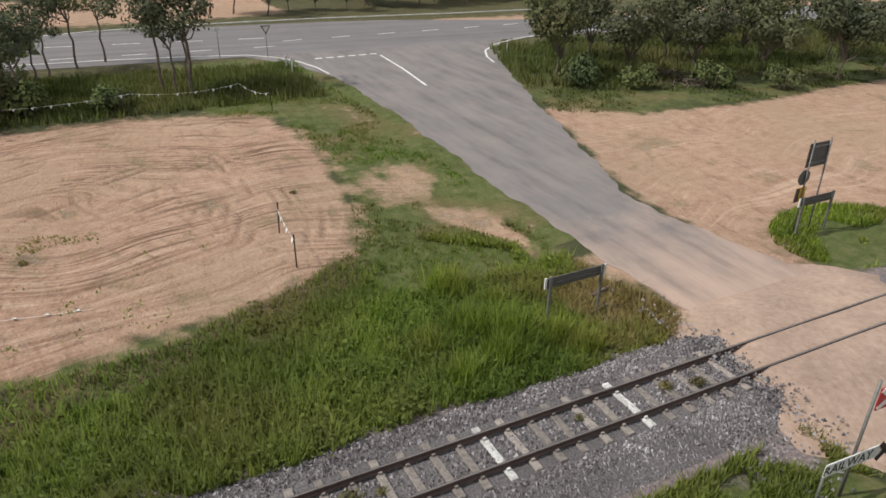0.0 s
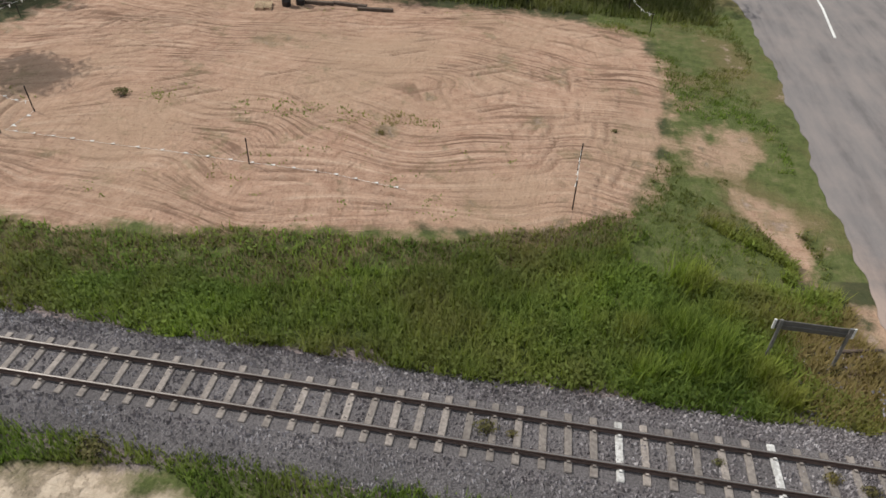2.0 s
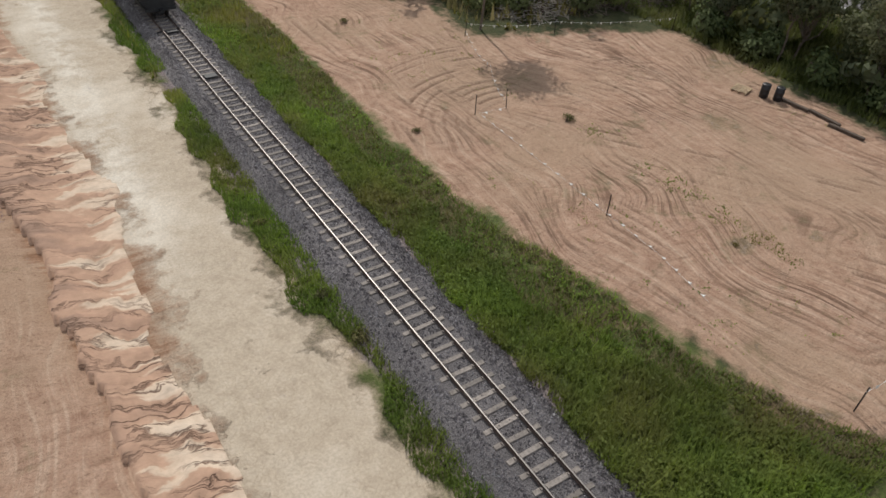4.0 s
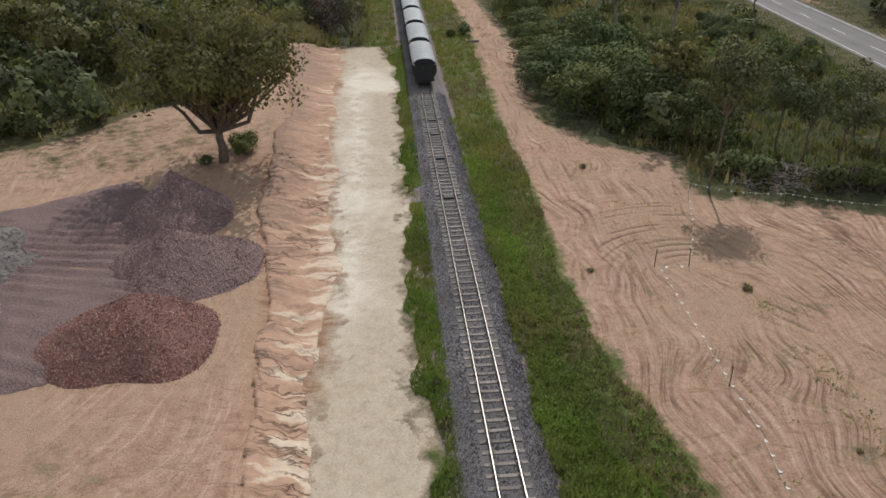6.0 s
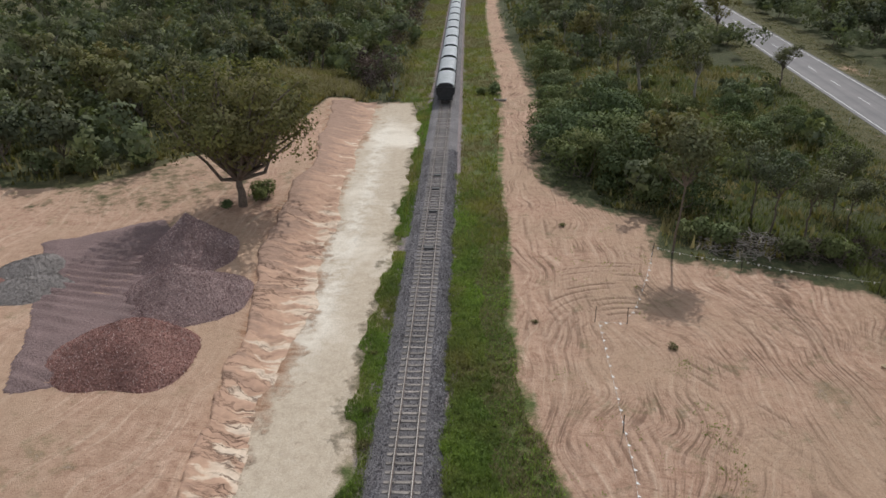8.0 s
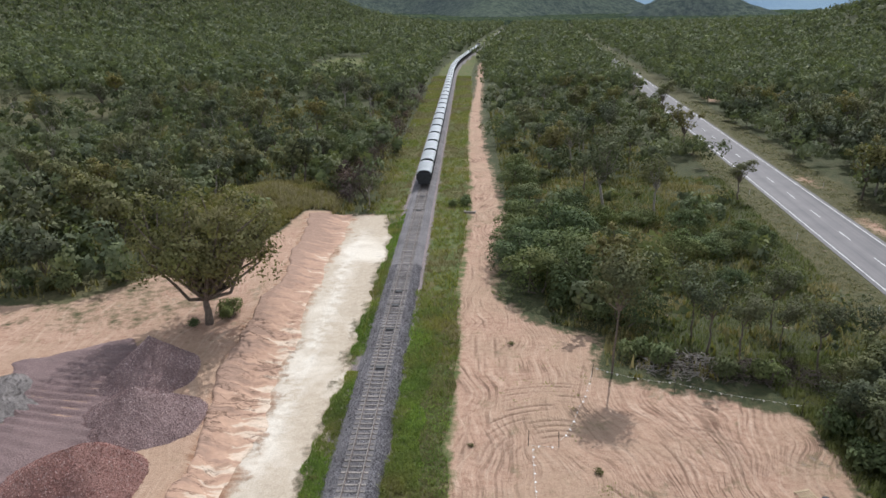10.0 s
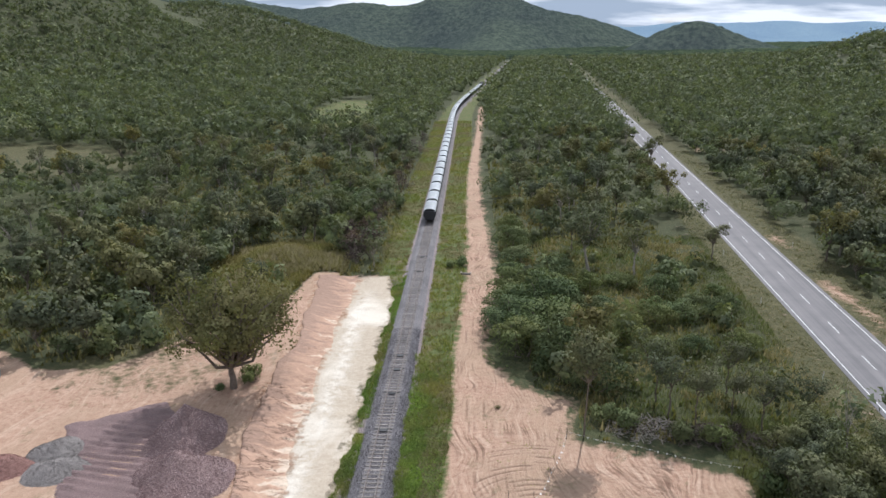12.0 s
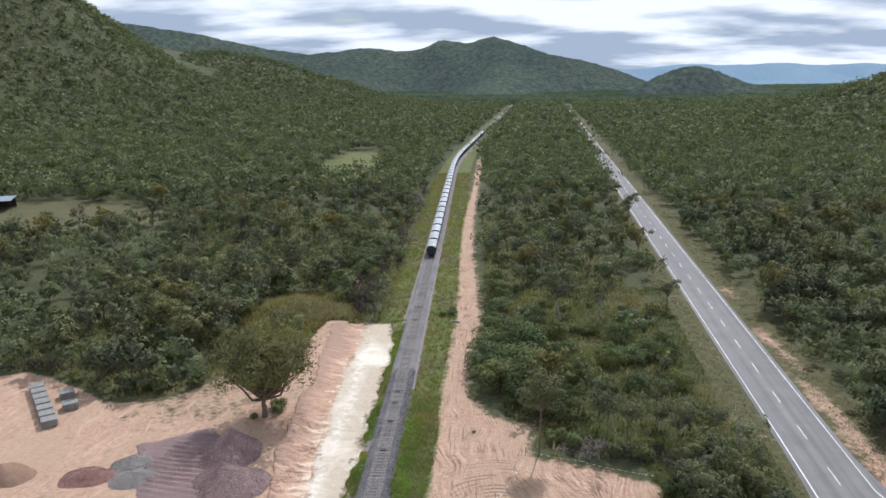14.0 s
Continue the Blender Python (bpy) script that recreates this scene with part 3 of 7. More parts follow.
def build_ground():
    ax = axis(-4800, [(-62, 6, 0.62), (6, 36, 0.135), (36, 48, 0.62)], 4800, 1.12)
    ay = axis(-3000, [(-34, 0, 0.62), (0, 46, 0.135), (46, 100, 0.62)], 4900, 1.11)
    X, Y = np.meshgrid(ax, ay)
    Z = height(X, Y)
    depth, rim = np.zeros_like(X), np.zeros_like(X)
    here = (X > 6) & (X < 36) & (Y > 0) & (Y < 120)
    depth[here], rim[here] = wheel_marks(X[here], Y[here])
    Z = Z - 0.11 * depth + 0.055 * rim
    nx, ny = len(ax), len(ay)
    idx = np.arange(nx * ny).reshape(ny, nx)
    faces = np.stack([idx[:-1, :-1], idx[:-1, 1:], idx[1:, 1:], idx[1:, :-1]], -1).reshape(-1, 4)
    me = np_mesh("ground", np.stack([X, Y, Z], -1).reshape(-1, 3), faces, M_GROUND, True)
    x, y = X.ravel(), Y.ravel()
    w = lambda d, s=1.6: np.clip(0.5 + d / s, 0, 1)
    dirt = np.maximum.reduce([w(inside(x, y, p)) for p in (DIRT_FIELD, EAST_DIRT, CROSSING, SOUTH_LAY, YARD, BARE_PATCH_2)])
    hw = x - hwy_x(y)
    dirt = np.maximum(dirt, np.where(y < 120, w(np.interp(y, [40, 110], [1.5, 0.2]) - np.abs(hw - 6.4), 2.0), 0))
    dirt = np.maximum(dirt, w(3 - np.abs(y - 229 - 0.5 * (x - 80)), 3) * (x > 76) * (x < 100))
    sand = w(inside(x, y, SAND_PAD) + 0.2, 3.4)
    dirt = np.maximum(dirt, 0.62 * w(inside(x, y, BARE_PATCH), 2.4))
    red = w(inside(x, y, RED_STRIP))
    rx = x - rail_x(y)
    lush = np.maximum(w(np.where(rx > 0, 9.5, np.where((y > 5) & (y < 92), 3.7, 7)) - np.abs(rx)) * (y > -4) * (y < 1000), w(-inside(x, y, DIRT_FIELD) + 0, 2) * (x > 9) * (x < 47) * (y > -6) * (y < 5))
    lush = np.maximum(lush, w(-island(x, y)))
    lush = np.maximum(lush, 0.6 * w(9 - np.abs(x - 30), 3) * (y < -15) * (y > -70))
    lush = np.maximum(lush, w(6 - np.hypot(x + 7, y - 2)) * (x < -2))
    lush = np.maximum(lush, w(17 - np.hypot(x + 56, (y - 350) * 0.24), 8))
    verge_west = w(30 - np.hypot((x + 140) * 0.6, y - 195), 12)
    dirt = np.clip(dirt - 0.85 * np.clip(0.5 - island(x, y) / 1.6, 0, 1), 0, 1)
    dirt = np.maximum(dirt, 0.45 * w(1.2 - np.abs(inside(x, y, DIRT_FIELD)), 1.6))
    verge = np.maximum(w(10.5 - np.abs(hw - 1.0), 3), w(12 - np.abs(hw - 14), 4) * (y < 60))
    scruff = w(9 - np.hypot((x + 31) * 0.75, y - 57), 6)
    verge = np.maximum.reduce([verge, scruff, verge_west])
    dirt = np.clip(dirt - 0.42 * scruff, 0, 1)
    worn = np.clip(0.5 + inside(x, y, WORN_VERGE) / 1.6, 0, 1)
    lush = np.clip(lush - worn, 0, 1)
    dirt = np.maximum(dirt, 0.4 * worn)
    verge = np.maximum(verge, worn)
    bleach = np.exp(-((x + 7.6 + 0.5 * wave(x, y, 6, 4)) / 1.3) ** 2) * np.clip((y - 22) / 12, 0, 1) * np.clip((88 - y) / 8, 0, 1)
    grit = np.maximum(w(2.6 - np.abs(rx), 1.0), w(1.2 - np.hypot((x + 2.2) * 0.8, (y + 2.0) * 0.8), 1.5))
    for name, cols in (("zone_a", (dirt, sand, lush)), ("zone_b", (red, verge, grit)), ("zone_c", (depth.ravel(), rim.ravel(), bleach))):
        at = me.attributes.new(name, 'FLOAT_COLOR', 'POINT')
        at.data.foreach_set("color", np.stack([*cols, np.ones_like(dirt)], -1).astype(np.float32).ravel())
    return obj("ground", me, label="sandy earth, cleared dirt and rough grass reaching the hills", category="ground", kind="structure")


ground = build_ground()


def ribbon(name, line, half, z, material, label, category, lift=0.0, parent=None):
    """A flat road strip along a line of (x, y), with a small thickness."""
    pts = np.array(line, float)
    d = np.gradient(pts, axis=0)
    d /= np.linalg.norm(d, axis=1, keepdims=True)
    nrm = np.stack([d[:, 1], -d[:, 0]], 1)
    half = np.broadcast_to(np.asarray(half, float), (len(pts),))[:, None]
    l, r = pts - nrm * half, pts + nrm * half
    n = len(pts)
    zz = np.full((n, 1), z + lift)
    v = np.concatenate([np.hstack([l, zz]), np.hstack([r, zz]), np.hstack([l, zz - 0.12]), np.hstack([r, zz - 0.12])])
    i = np.arange(n - 1)
    q = lambda a, b: np.stack([a + i, a + i + 1, b + i + 1, b + i], 1)
    f = np.concatenate([q(n, 0)[:, ::-1], q(0, 2 * n)[:, ::-1], q(3 * n, n)[:, ::-1]])
    me = np_mesh(name, v, f, material)
    return obj(name, me, parent, label, category=category, kind="structure") if parent is None else obj(name, me, parent, label)


def build_roads():
    ys = np.concatenate([np.arange(-150, 130, 6.0), np.arange(130, 1300, 25.0)])
    wide = 4.2 + 3.4 * np.exp(-((ys - 2) / 28.0) ** 4)
    ctr = np.stack([hwy_x(ys) + 2.2 * np.exp(-((ys - 2) / 28.0) ** 4), ys], 1)
    road = ribbon("road", ctr, wide, -0.22, M_ASPHALT, "two-lane grey asphalt highway with white lines", "road")
    # the edges are broken and drifted over
    fx = np.arange(0.5, 51, 0.35)
    fy, fh = np.interp(fx, SIDE_X, SIDE_Y), np.interp(fx, SIDE_X, SIDE_HALF)
    nick = 0.22 * wave(fx, fx * 0.3, 1.1, 3) + 0.12 * wave(fx, fx, 0.35, 6)
    smooth = np.hanning(25) / np.hanning(25).sum()
    fy = np.convolve(np.pad(fy, 12, mode="edge"), smooth, mode="valid")
    side, half = np.stack([fx, fy], 1), fh + nick * np.clip((40 - fx) / 6, 0, 1)
    road2 = ribbon("side_road", side, half, -0.22, M_SIDEROAD, "worn grey asphalt side road leading over the railway", "road", lift=-0.006)
    # painted lines
    def line(name, pts, half=0.07, owner=None):
        ribbon(name, pts, half, -0.214, M_PAINT, "", "", parent=owner or road)

    for s, a, b in ((-3.55, 48, 1000), (3.55, 34, 1000), (3.55, -150, -40), (-3.55, -150, -40)):
        yy = np.arange(a, b, 12.0)
        line("edge_line", np.stack([hwy_x(yy) + s, yy], 1), 0.06)
    line("edge_line", [(54.2, 48), (52.4, 30), (51.5, 17), (50.7, 9), (49.6, 3), (48.4, -1.1), (46.6, -3.0), (44.6, -4.1), (42, -4.8), (39.6, -5.0)], 0.08)
    line("edge_line", [(47.6, -40), (46.9, -28), (45.9, -24.4), (44.5, -22), (42.6, -20), (40.4, -18.9), (38.2, -18.3)], 0.08)
    line("edge_line", [(61, -40), (62.3, -26), (64.3, -12), (65, 0), (64.6, 10), (62.0, 22), (60, 34)], 0.08)
    for y0 in np.arange(-121.6, 700, 11.2):
        if -36 < y0 < 26:
            continue
        yy = np.array([y0, y0 + 2.0, y0 + 4.0])
        line("centre_dash", np.stack([hwy_x(yy), yy], 1), 0.055)
    for k in range(6):
        y0 = -30 + 4.6 * k
        line("centre_dash", [(53.3, y0), (53.25, y0 + 0.9), (53.2, y0 + 1.8)])
    for k in range(5):
        y0 = -4 + 5.2 * k
        line("turn_lane_dash", [(51.2 + 0.42 * k, y0), (51.25 + 0.42 * k, y0 + 0.9), (51.3 + 0.42 * k, y0 + 1.8)])
        line("turn_lane_dash", [(55.2 + 0.8 * k, y0), (55.4 + 0.8 * k, y0 + 1.1), (55.6 + 0.8 * k, y0 + 2.2)])
    for k in range(6):
        y0 = -5.6 - 0.95 * k
        line("give_way_dash", [(45.0, y0), (45.0, y0 - 0.3), (45.0, y0 - 0.6)], 0.13, road2)
    line("side_centre_line", [(44.3, -11.0), (39, -10.7), (33.6, -10.1)], 0.08, road2)
    return road, road2


road, side_road = build_roads()


# ---------------- railway ----------------
def sweep(name, profile, ys, material, label="", parent=None, **tags):
    """A profile of (x, z) carried along the line of the railway."""
    ys = np.asarray(ys, float)
    p = np.array(profile, float)
    k, n = len(p), len(ys)
    v = np.zeros((n, k, 3))
    v[:, :, 0] = rail_x(ys)[:, None] + p[None, :, 0]
    v[:, :, 1] = ys[:, None]
    v[:, :, 2] = p[None, :, 1]
    idx = np.arange(n * k).reshape(n, k)
    f = np.stack([idx[:-1, :-1], idx[:-1, 1:], idx[1:, 1:], idx[1:, :-1]], -1).reshape(-1, 4)
    return obj(name, np_mesh(name, v.reshape(-1, 3), f, material), parent, label, **tags)


def track_ys(a, b):
    return np.concatenate([np.arange(a, min(b, 320), 8.0), np.arange(320, b, 20.0)]) if b > 320 else np.arange(a, b + 0.1, 4.0)


track = tagged(new("railway_track"), "narrow-gauge railway line with concrete sleepers on grey ballast", "railway track", kind="structure")
ballast = sweep("ballast", [(-2.3, -0.42), (-1.45, -0.07), (1.4, -0.07), (2.15, -0.42)], np.concatenate([np.arange(-60, 100, 2.0), np.arange(100, 1300, 15.0)]),
                M_BALLAST, "bed of crushed grey stone", track)
RAIL = [(-0.065, 0.0), (-0.06, 0.02), (-0.012, 0.035), (-0.012, 0.11), (-0.034, 0.115), (-0.034, 0.148)]
for s in (-0.566, 0.566):
    prof = [(s + x, z) for x, z in RAIL] + [(s - x, z) for x, z in RAIL[::-1]]
    rail = sweep("rail", prof, np.concatenate([np.arange(-60, 320, 20.0), np.arange(320, 1300, 15.0)]), M_RAIL, "", track)
    sweep("rail_head", [(s - 0.021, 0.15), (s + 0.021, 0.15)], np.concatenate([np.arange(-60, 320, 20.0), np.arange(320, 1300, 15.0)]), M_RAILTOP, "worn bright running surface", rail)


def build_sleepers():
    bm = bmesh.new()
    box(bm, (1.95, 0.21, 0.2), (0, 0, -0.1), 0.02)
    for v in bm.verts:   # the middle is waisted
        if abs(v.co.x) < 0.5:
            v.co.z -= 0.03
    for s in (-0.566, 0.566):
        for d in (-0.1, 0.1):
            box(bm, (0.06, 0.09, 0.06), (s + d, 0, 0.03))
    first = part("sleeper", bm, M_CONCRETE, track)
    white = first.data.copy()
    white.materials.clear()
    white.materials.append(M_WHITEPAINT)
    g = random.Random(3)
    k0 = -9
    limed = {0, 6}
    rest = []
    for i in range(k0, 1200):
        y = 0.685 * i
        x = float(rail_x(y)) + g.uniform(-0.03, 0.03)
        sink = g.uniform(-0.03, 0.0)
        if i < 290:
            s = first if i == k0 else obj("sleeper", white if i in limed else first.data, track)
            s.matrix_basis = pose(x, y, sink, 0, 0, g.uniform(-1.2, 1.2))
        else:
            rest.append((x, y, sink))
    base = np.array([(sx * 0.97, sy * 0.105, sz) for sx in (-1, 1) for sy in (-1, 1) for sz in (0, -0.15)])
    fq = np.array([(0, 2, 6, 4), (0, 1, 3, 2), (4, 6, 7, 5), (0, 4, 5, 1), (2, 3, 7, 6)])
    v, f = join([(base + np.array(p), fq) for p in rest])
    obj("far_sleepers", np_mesh("far_sleepers", v, f, M_CONCRETE), track, "row of concrete sleepers running into the distance", kind="stuff")


def stones_mesh(name, centres, size, material, seed=2):
    """Loose stones: irregular four-sided lumps."""
    g = np.random.default_rng(seed)
    n = len(centres)
    base = np.array([(1, 0, -.4), (-.5, .87, -.4), (-.5, -.87, -.4), (0.1, 0.1, 0.8)])
    v = base[None] * (size * g.uniform(0.5, 1.5, (n, 1, 1))) * g.uniform(0.6, 1.4, (n, 4, 3))
    a = g.uniform(0, 6.3, n)
    ca, sa = np.cos(a)[:, None], np.sin(a)[:, None]
    x, y = v[..., 0] * ca - v[..., 1] * sa, v[..., 0] * sa + v[..., 1] * ca
    v = np.stack([x, y, v[..., 2]], -1) + np.asarray(centres)[:, None, :]
    f = np.array([(0, 1, 3), (1, 2, 3), (2, 0, 3)])
    f = (f[None] + 4 * np.arange(n)[:, None, None]).reshape(-1, 3)
    return np_mesh(name, v.reshape(-1, 3), f, material)


def build_ballast_stones():
    g = np.random.default_rng(4)
    n = 46000
    y = -6 + 76 * g.random(n) ** 1.35
    side = g.random(n)
    x = np.where(side < 0.42, g.uniform(1.02, 2.35, n), np.where(side < 0.86, -g.uniform(1.02, 2.6, n), g.uniform(-0.45, 0.45, n)))
    ax = np.abs(x)
    z = np.where(ax < 1.42, -0.06, -0.06 - 0.35 * (ax - 1.42) / 0.8)
    obj("ballast_stones", stones_mesh("ballast_stones", np.stack([x, y, z], 1), 0.058, M_STONES), track, "loose crushed stones", kind="stuff")


build_sleepers()
build_ballast_stones()


# ---------------- train ----------------
def make_wagon():
    w = tagged(new("hopper_wagon"), "dark steel hopper wagon under a ribbed pale cover", "railway wagon", group="wagons of the goods train")
    bm = bmesh.new()
    Lh = 4.75
    sec = [(-0.85, 0.95), (-1.28, 1.55), (-1.32, 2.62), (1.32, 2.62), (1.28, 1.55), (0.85, 0.95)]
    rings = []
    for y, k in ((-Lh, 0.0), (-Lh + 0.02, 0.0), (Lh - 0.02, 0.0), (Lh, 0.0)):
        rings.append([bm.verts.new((x, y, z)) for x, z in sec])
    for a, b in zip(rings, rings[1:]):
        for i in range(6):
            bm.faces.new((a[i], a[(i + 1) % 6], b[(i + 1) % 6], b[i]))
    bm.faces.new(rings[0][::-1])
    bm.faces.new(rings[-1])
    bmesh.ops.recalc_face_normals(bm, faces=bm.faces)
    body = part("body", bm, M_WAGON, w)
    for i in range(9):
        for s in (-1, 1):
            box_part("rib", (0.07, 0.09, 1.05), (s * 1.33, -4.4 + 1.1 * i, 2.07), M_WAGON, body)
    # arched cover, end to end
    bm = bmesh.new()
    n, rows = 12, []
    for y in (-4.3, 4.3):
        rows.append([bm.verts.new((-1.36 * math.cos(math.pi * k / n), y, 2.62 + 0.62 * math.sin(math.pi * k / n))) for k in range(n + 1)])
    for k in range(n):
        bm.faces.new((rows[0][k], rows[0][k + 1], rows[1][k + 1], rows[1][k]))
    bm.faces.new(rows[0])
    bm.faces.new(rows[1][::-1])
    bmesh.ops.recalc_face_normals(bm, faces=bm.faces)
    cover = part("cover", bm, M_COVER, w, "pale arched cover with raised ribs")
    for i in range(8):
        bm = bmesh.new()
        y = -3.85 + 1.1 * i
        ring = []
        for dy in (-0.07, 0.07):
            ring.append([bm.verts.new((-1.40 * math.cos(math.pi * k / n), y + dy, 2.62 + 0.68 * math.sin(math.pi * k / n))) for k in range(n + 1)])
        for k in range(n):
            bm.faces.new((ring[0][k], ring[0][k + 1], ring[1][k + 1], ring[1][k]))
        part("cover_rib", bm, M_RIBPAINT, cover)
    for y in (-4.36, 4.36):
        bm = bmesh.new()
        arc = [bm.verts.new((-1.37 * math.cos(math.pi * k / n), y, 2.6 + 0.6 * math.sin(math.pi * k / n))) for k in range(n + 1)]
        arc2 = [bm.verts.new((v.co.x, y * 1.004, v.co.z)) for v in arc]
        bm.faces.new(arc)
        bm.faces.new(arc2[::-1])
        bmesh.ops.recalc_face_normals(bm, faces=bm.faces)
        bulk = part("end_bulkhead", bm, M_WAGON, w)
        for s in (-1, 1):
            rod_part("edge_rail", (s * 1.36, y * 1.006, 2.62), (s * 0.95, y * 1.006, 3.06), 0.045, M_RIBPAINT, bulk, "white edge rail")
    box_part("underframe", (2.2, 9.6, 0.22), (0, 0, 0.88), M_WAGON, w)
    for y in (-5.05, 5.05):
        box_part("coupler", (0.24, 0.6, 0.2), (0, y, 0.88), M_BLACK, w)
    for y in (-3.2, 3.2):
        bogie = box_part("bogie", (1.5, 1.9, 0.22), (0, y, 0.62), M_BLACK, w, 0.03)
        for dy in (-0.75, 0.75):
            for s in (-0.566, 0.566):
                rod_part("wheel", (s - 0.06, y + dy, 0.55), (s + 0.06, y + dy, 0.55), 0.4, M_WHEEL, bogie, seg=16)
    for s in (-1, 1):
        box_part("tail_reflector", (0.16, 0.03, 0.12), (s * 1.2, -4.79, 2.66), M_COVER, w)
        for k in range(5):
            box_part("ladder_rung", (0.4, 0.03, 0.03), (s * 0.9, -4.8, 1.2 + 0.3 * k), M_WAGON, body)
    return w


def make_locomotive():
    w = tagged(new("locomotive"), "dark diesel locomotive at the head of the goods train", "locomotive")
    box_part("body", (2.6, 16, 2.2), (0, 0, 2.2), M_WAGON, w, 0.15)
    box_part("cab", (2.7, 2.4, 2.7), (0, 6.4, 2.45), M_WAGON, w, 0.15)
    box_part("underframe", (2.5, 16.4, 0.3), (0, 0, 0.98), M_BLACK, w)
    for y in (-5.2, 5.2):
        bogie = box_part("bogie", (1.6, 3.6, 0.4), (0, y, 0.68), M_BLACK, w)
        for dy in (-1.4, 0, 1.4):
            for s in (-0.566, 0.566):
                rod_part("wheel", (s - 0.06, y + dy, 0.58), (s + 0.06, y + dy, 0.58), 0.43, M_WHEEL, bogie, seg=14)
    return w


WAGONS, PITCH, SPEED, TAIL = 41, 10.6, 9.46, 14.5   # TAIL: the train's end at 0 s


def train_pose(y):
    d = (float(rail_x(y + 3)) - float(rail_x(y - 3))) / 6
    return pose(float(rail_x(y)), y, 0.0, 0, 0, -math.degrees(math.atan(d)))


wagon = make_wagon()
wagons = [wagon] + [copy_thing(wagon, Matrix()) for _ in range(WAGONS - 1)]
loco = make_locomotive()


# ---------------- trees ----------------
def tube(chunks, pts, radii, seg=6):
    """A bent tapering stem."""
    pts = np.array(pts, float)
    n = len(pts)
    d = np.gradient(pts, axis=0)
    d /= np.linalg.norm(d, axis=1, keepdims=True)
    ref = np.array([0.3, 0.9, 0.1])
    u = np.cross(d, ref)
    u /= np.linalg.norm(u, axis=1, keepdims=True)
    v = np.cross(d, u)
    a = np.linspace(0, 2 * math.pi, seg, endpoint=False)
    ring = pts[:, None] + (np.cos(a)[None, :, None] * u[:, None] + np.sin(a)[None, :, None] * v[:, None]) * np.asarray(radii)[:, None, None]
    i = np.arange((n - 1) * seg).reshape(n - 1, seg)
    j = np.roll(i, -1, 1)
    f = np.stack([i, j, j + seg, i + seg], -1).reshape(-1, 4)
    chunks.append((ring.reshape(-1, 3), f))


def bent(g, a, b, n=5, wob=0.08):
    a, b = np.array(a, float), np.array(b, float)
    t = np.linspace(0, 1, n)[:, None]
    w = g.normal(size=(n, 3)) * wob * np.linalg.norm(b - a)
    w[0] = w[-1] = 0
    return a + (b - a) * t + w


def clump(g, c, r, n, squash=0.75):
    d = g.normal(size=(n, 3))
    d /= np.linalg.norm(d, axis=1, keepdims=True)
    rad = r * g.uniform(0.35, 1.05, (n, 1)) ** 0.6
    p = d * rad
    p[:, 2] *= squash
    return p + c, d


def soft_normals(g, d, loose=0.3):
    """Leaf normals that follow the clump's form, with some scatter."""
    n = d + np.array([0, 0, 0.25]) + g.normal(size=d.shape) * loose
    n /= np.linalg.norm(n, axis=1, keepdims=True)
    return n


def make_tree(name, label, h, spread, clumps, per, leaf, bark, foliage, seed, bare=0.4, low=0.62, lean=(0, 0), girth=0.022, category="tree", squash=0.75, rclump=0.2, stems=1):
    """Trunk and limbs under a broken crown of leaf clumps."""
    g = np.random.default_rng(seed)
    tree = tagged(new(name), label, category)
    wood, centres = [], []
    for s in range(stems):
        foot = np.array([0, 0, -0.3]) + (g.normal(size=3) * [0.35, 0.35, 0] if stems > 1 else 0)
        fork = np.array([lean[0] * 0.6 + g.normal() * 0.04 * h, lean[1] * 0.6 + g.normal() * 0.04 * h, h * bare])
        r0 = h * girth * (1 if stems == 1 else 0.7)
        tube(wood, bent(g, foot, fork, 6, 0.02), np.linspace(r0, r0 * 0.62, 6), 7)
        for k in range(max(3, clumps // (2 * stems))):
            a = g.uniform(0, 6.3)
            rr = spread * g.uniform(0.25, 0.85)
            end = np.array([lean[0] + rr * math.cos(a), lean[1] + rr * math.sin(a), h * g.uniform(low, 0.97) - 0.18 * rr])
            limb = bent(g, fork, end, 5, 0.06)
            tube(wood, limb, np.linspace(r0 * 0.5, r0 * 0.1, 5), 5)
            centres += [end, limb[3] + g.normal(size=3) * 0.05 * h]
    wv, wf = join(wood)
    obj("trunk", np_mesh("trunk", wv, wf, bark, True), tree)
    while len(centres) < clumps:
        base = centres[g.integers(len(centres))]
        centres.append(base + g.normal(size=3) * np.array([0.14, 0.14, 0.08]) * h)
    got = [clump(g, c, h * rclump * g.uniform(0.55, 1.2) * 0.6, per, squash) for c in centres[:max(clumps, 6)]]
    pts = np.concatenate([q[0] for q in got])
    mid = pts.mean(0) - [0, 0, 0.15 * h]
    whole = (pts - mid) / np.linalg.norm(pts - mid, axis=1, keepdims=True)
    nrm = soft_normals(g, 0.7 * np.concatenate([q[1] for q in got]) + 0.6 * whole, 0.15)
    v, f = leaves(pts, leaf, seed=seed, face=nrm)
    obj("crown", np_mesh("crown", v, f, foliage, normals=np.repeat(nrm, 4, 0)), tree)
    return tree


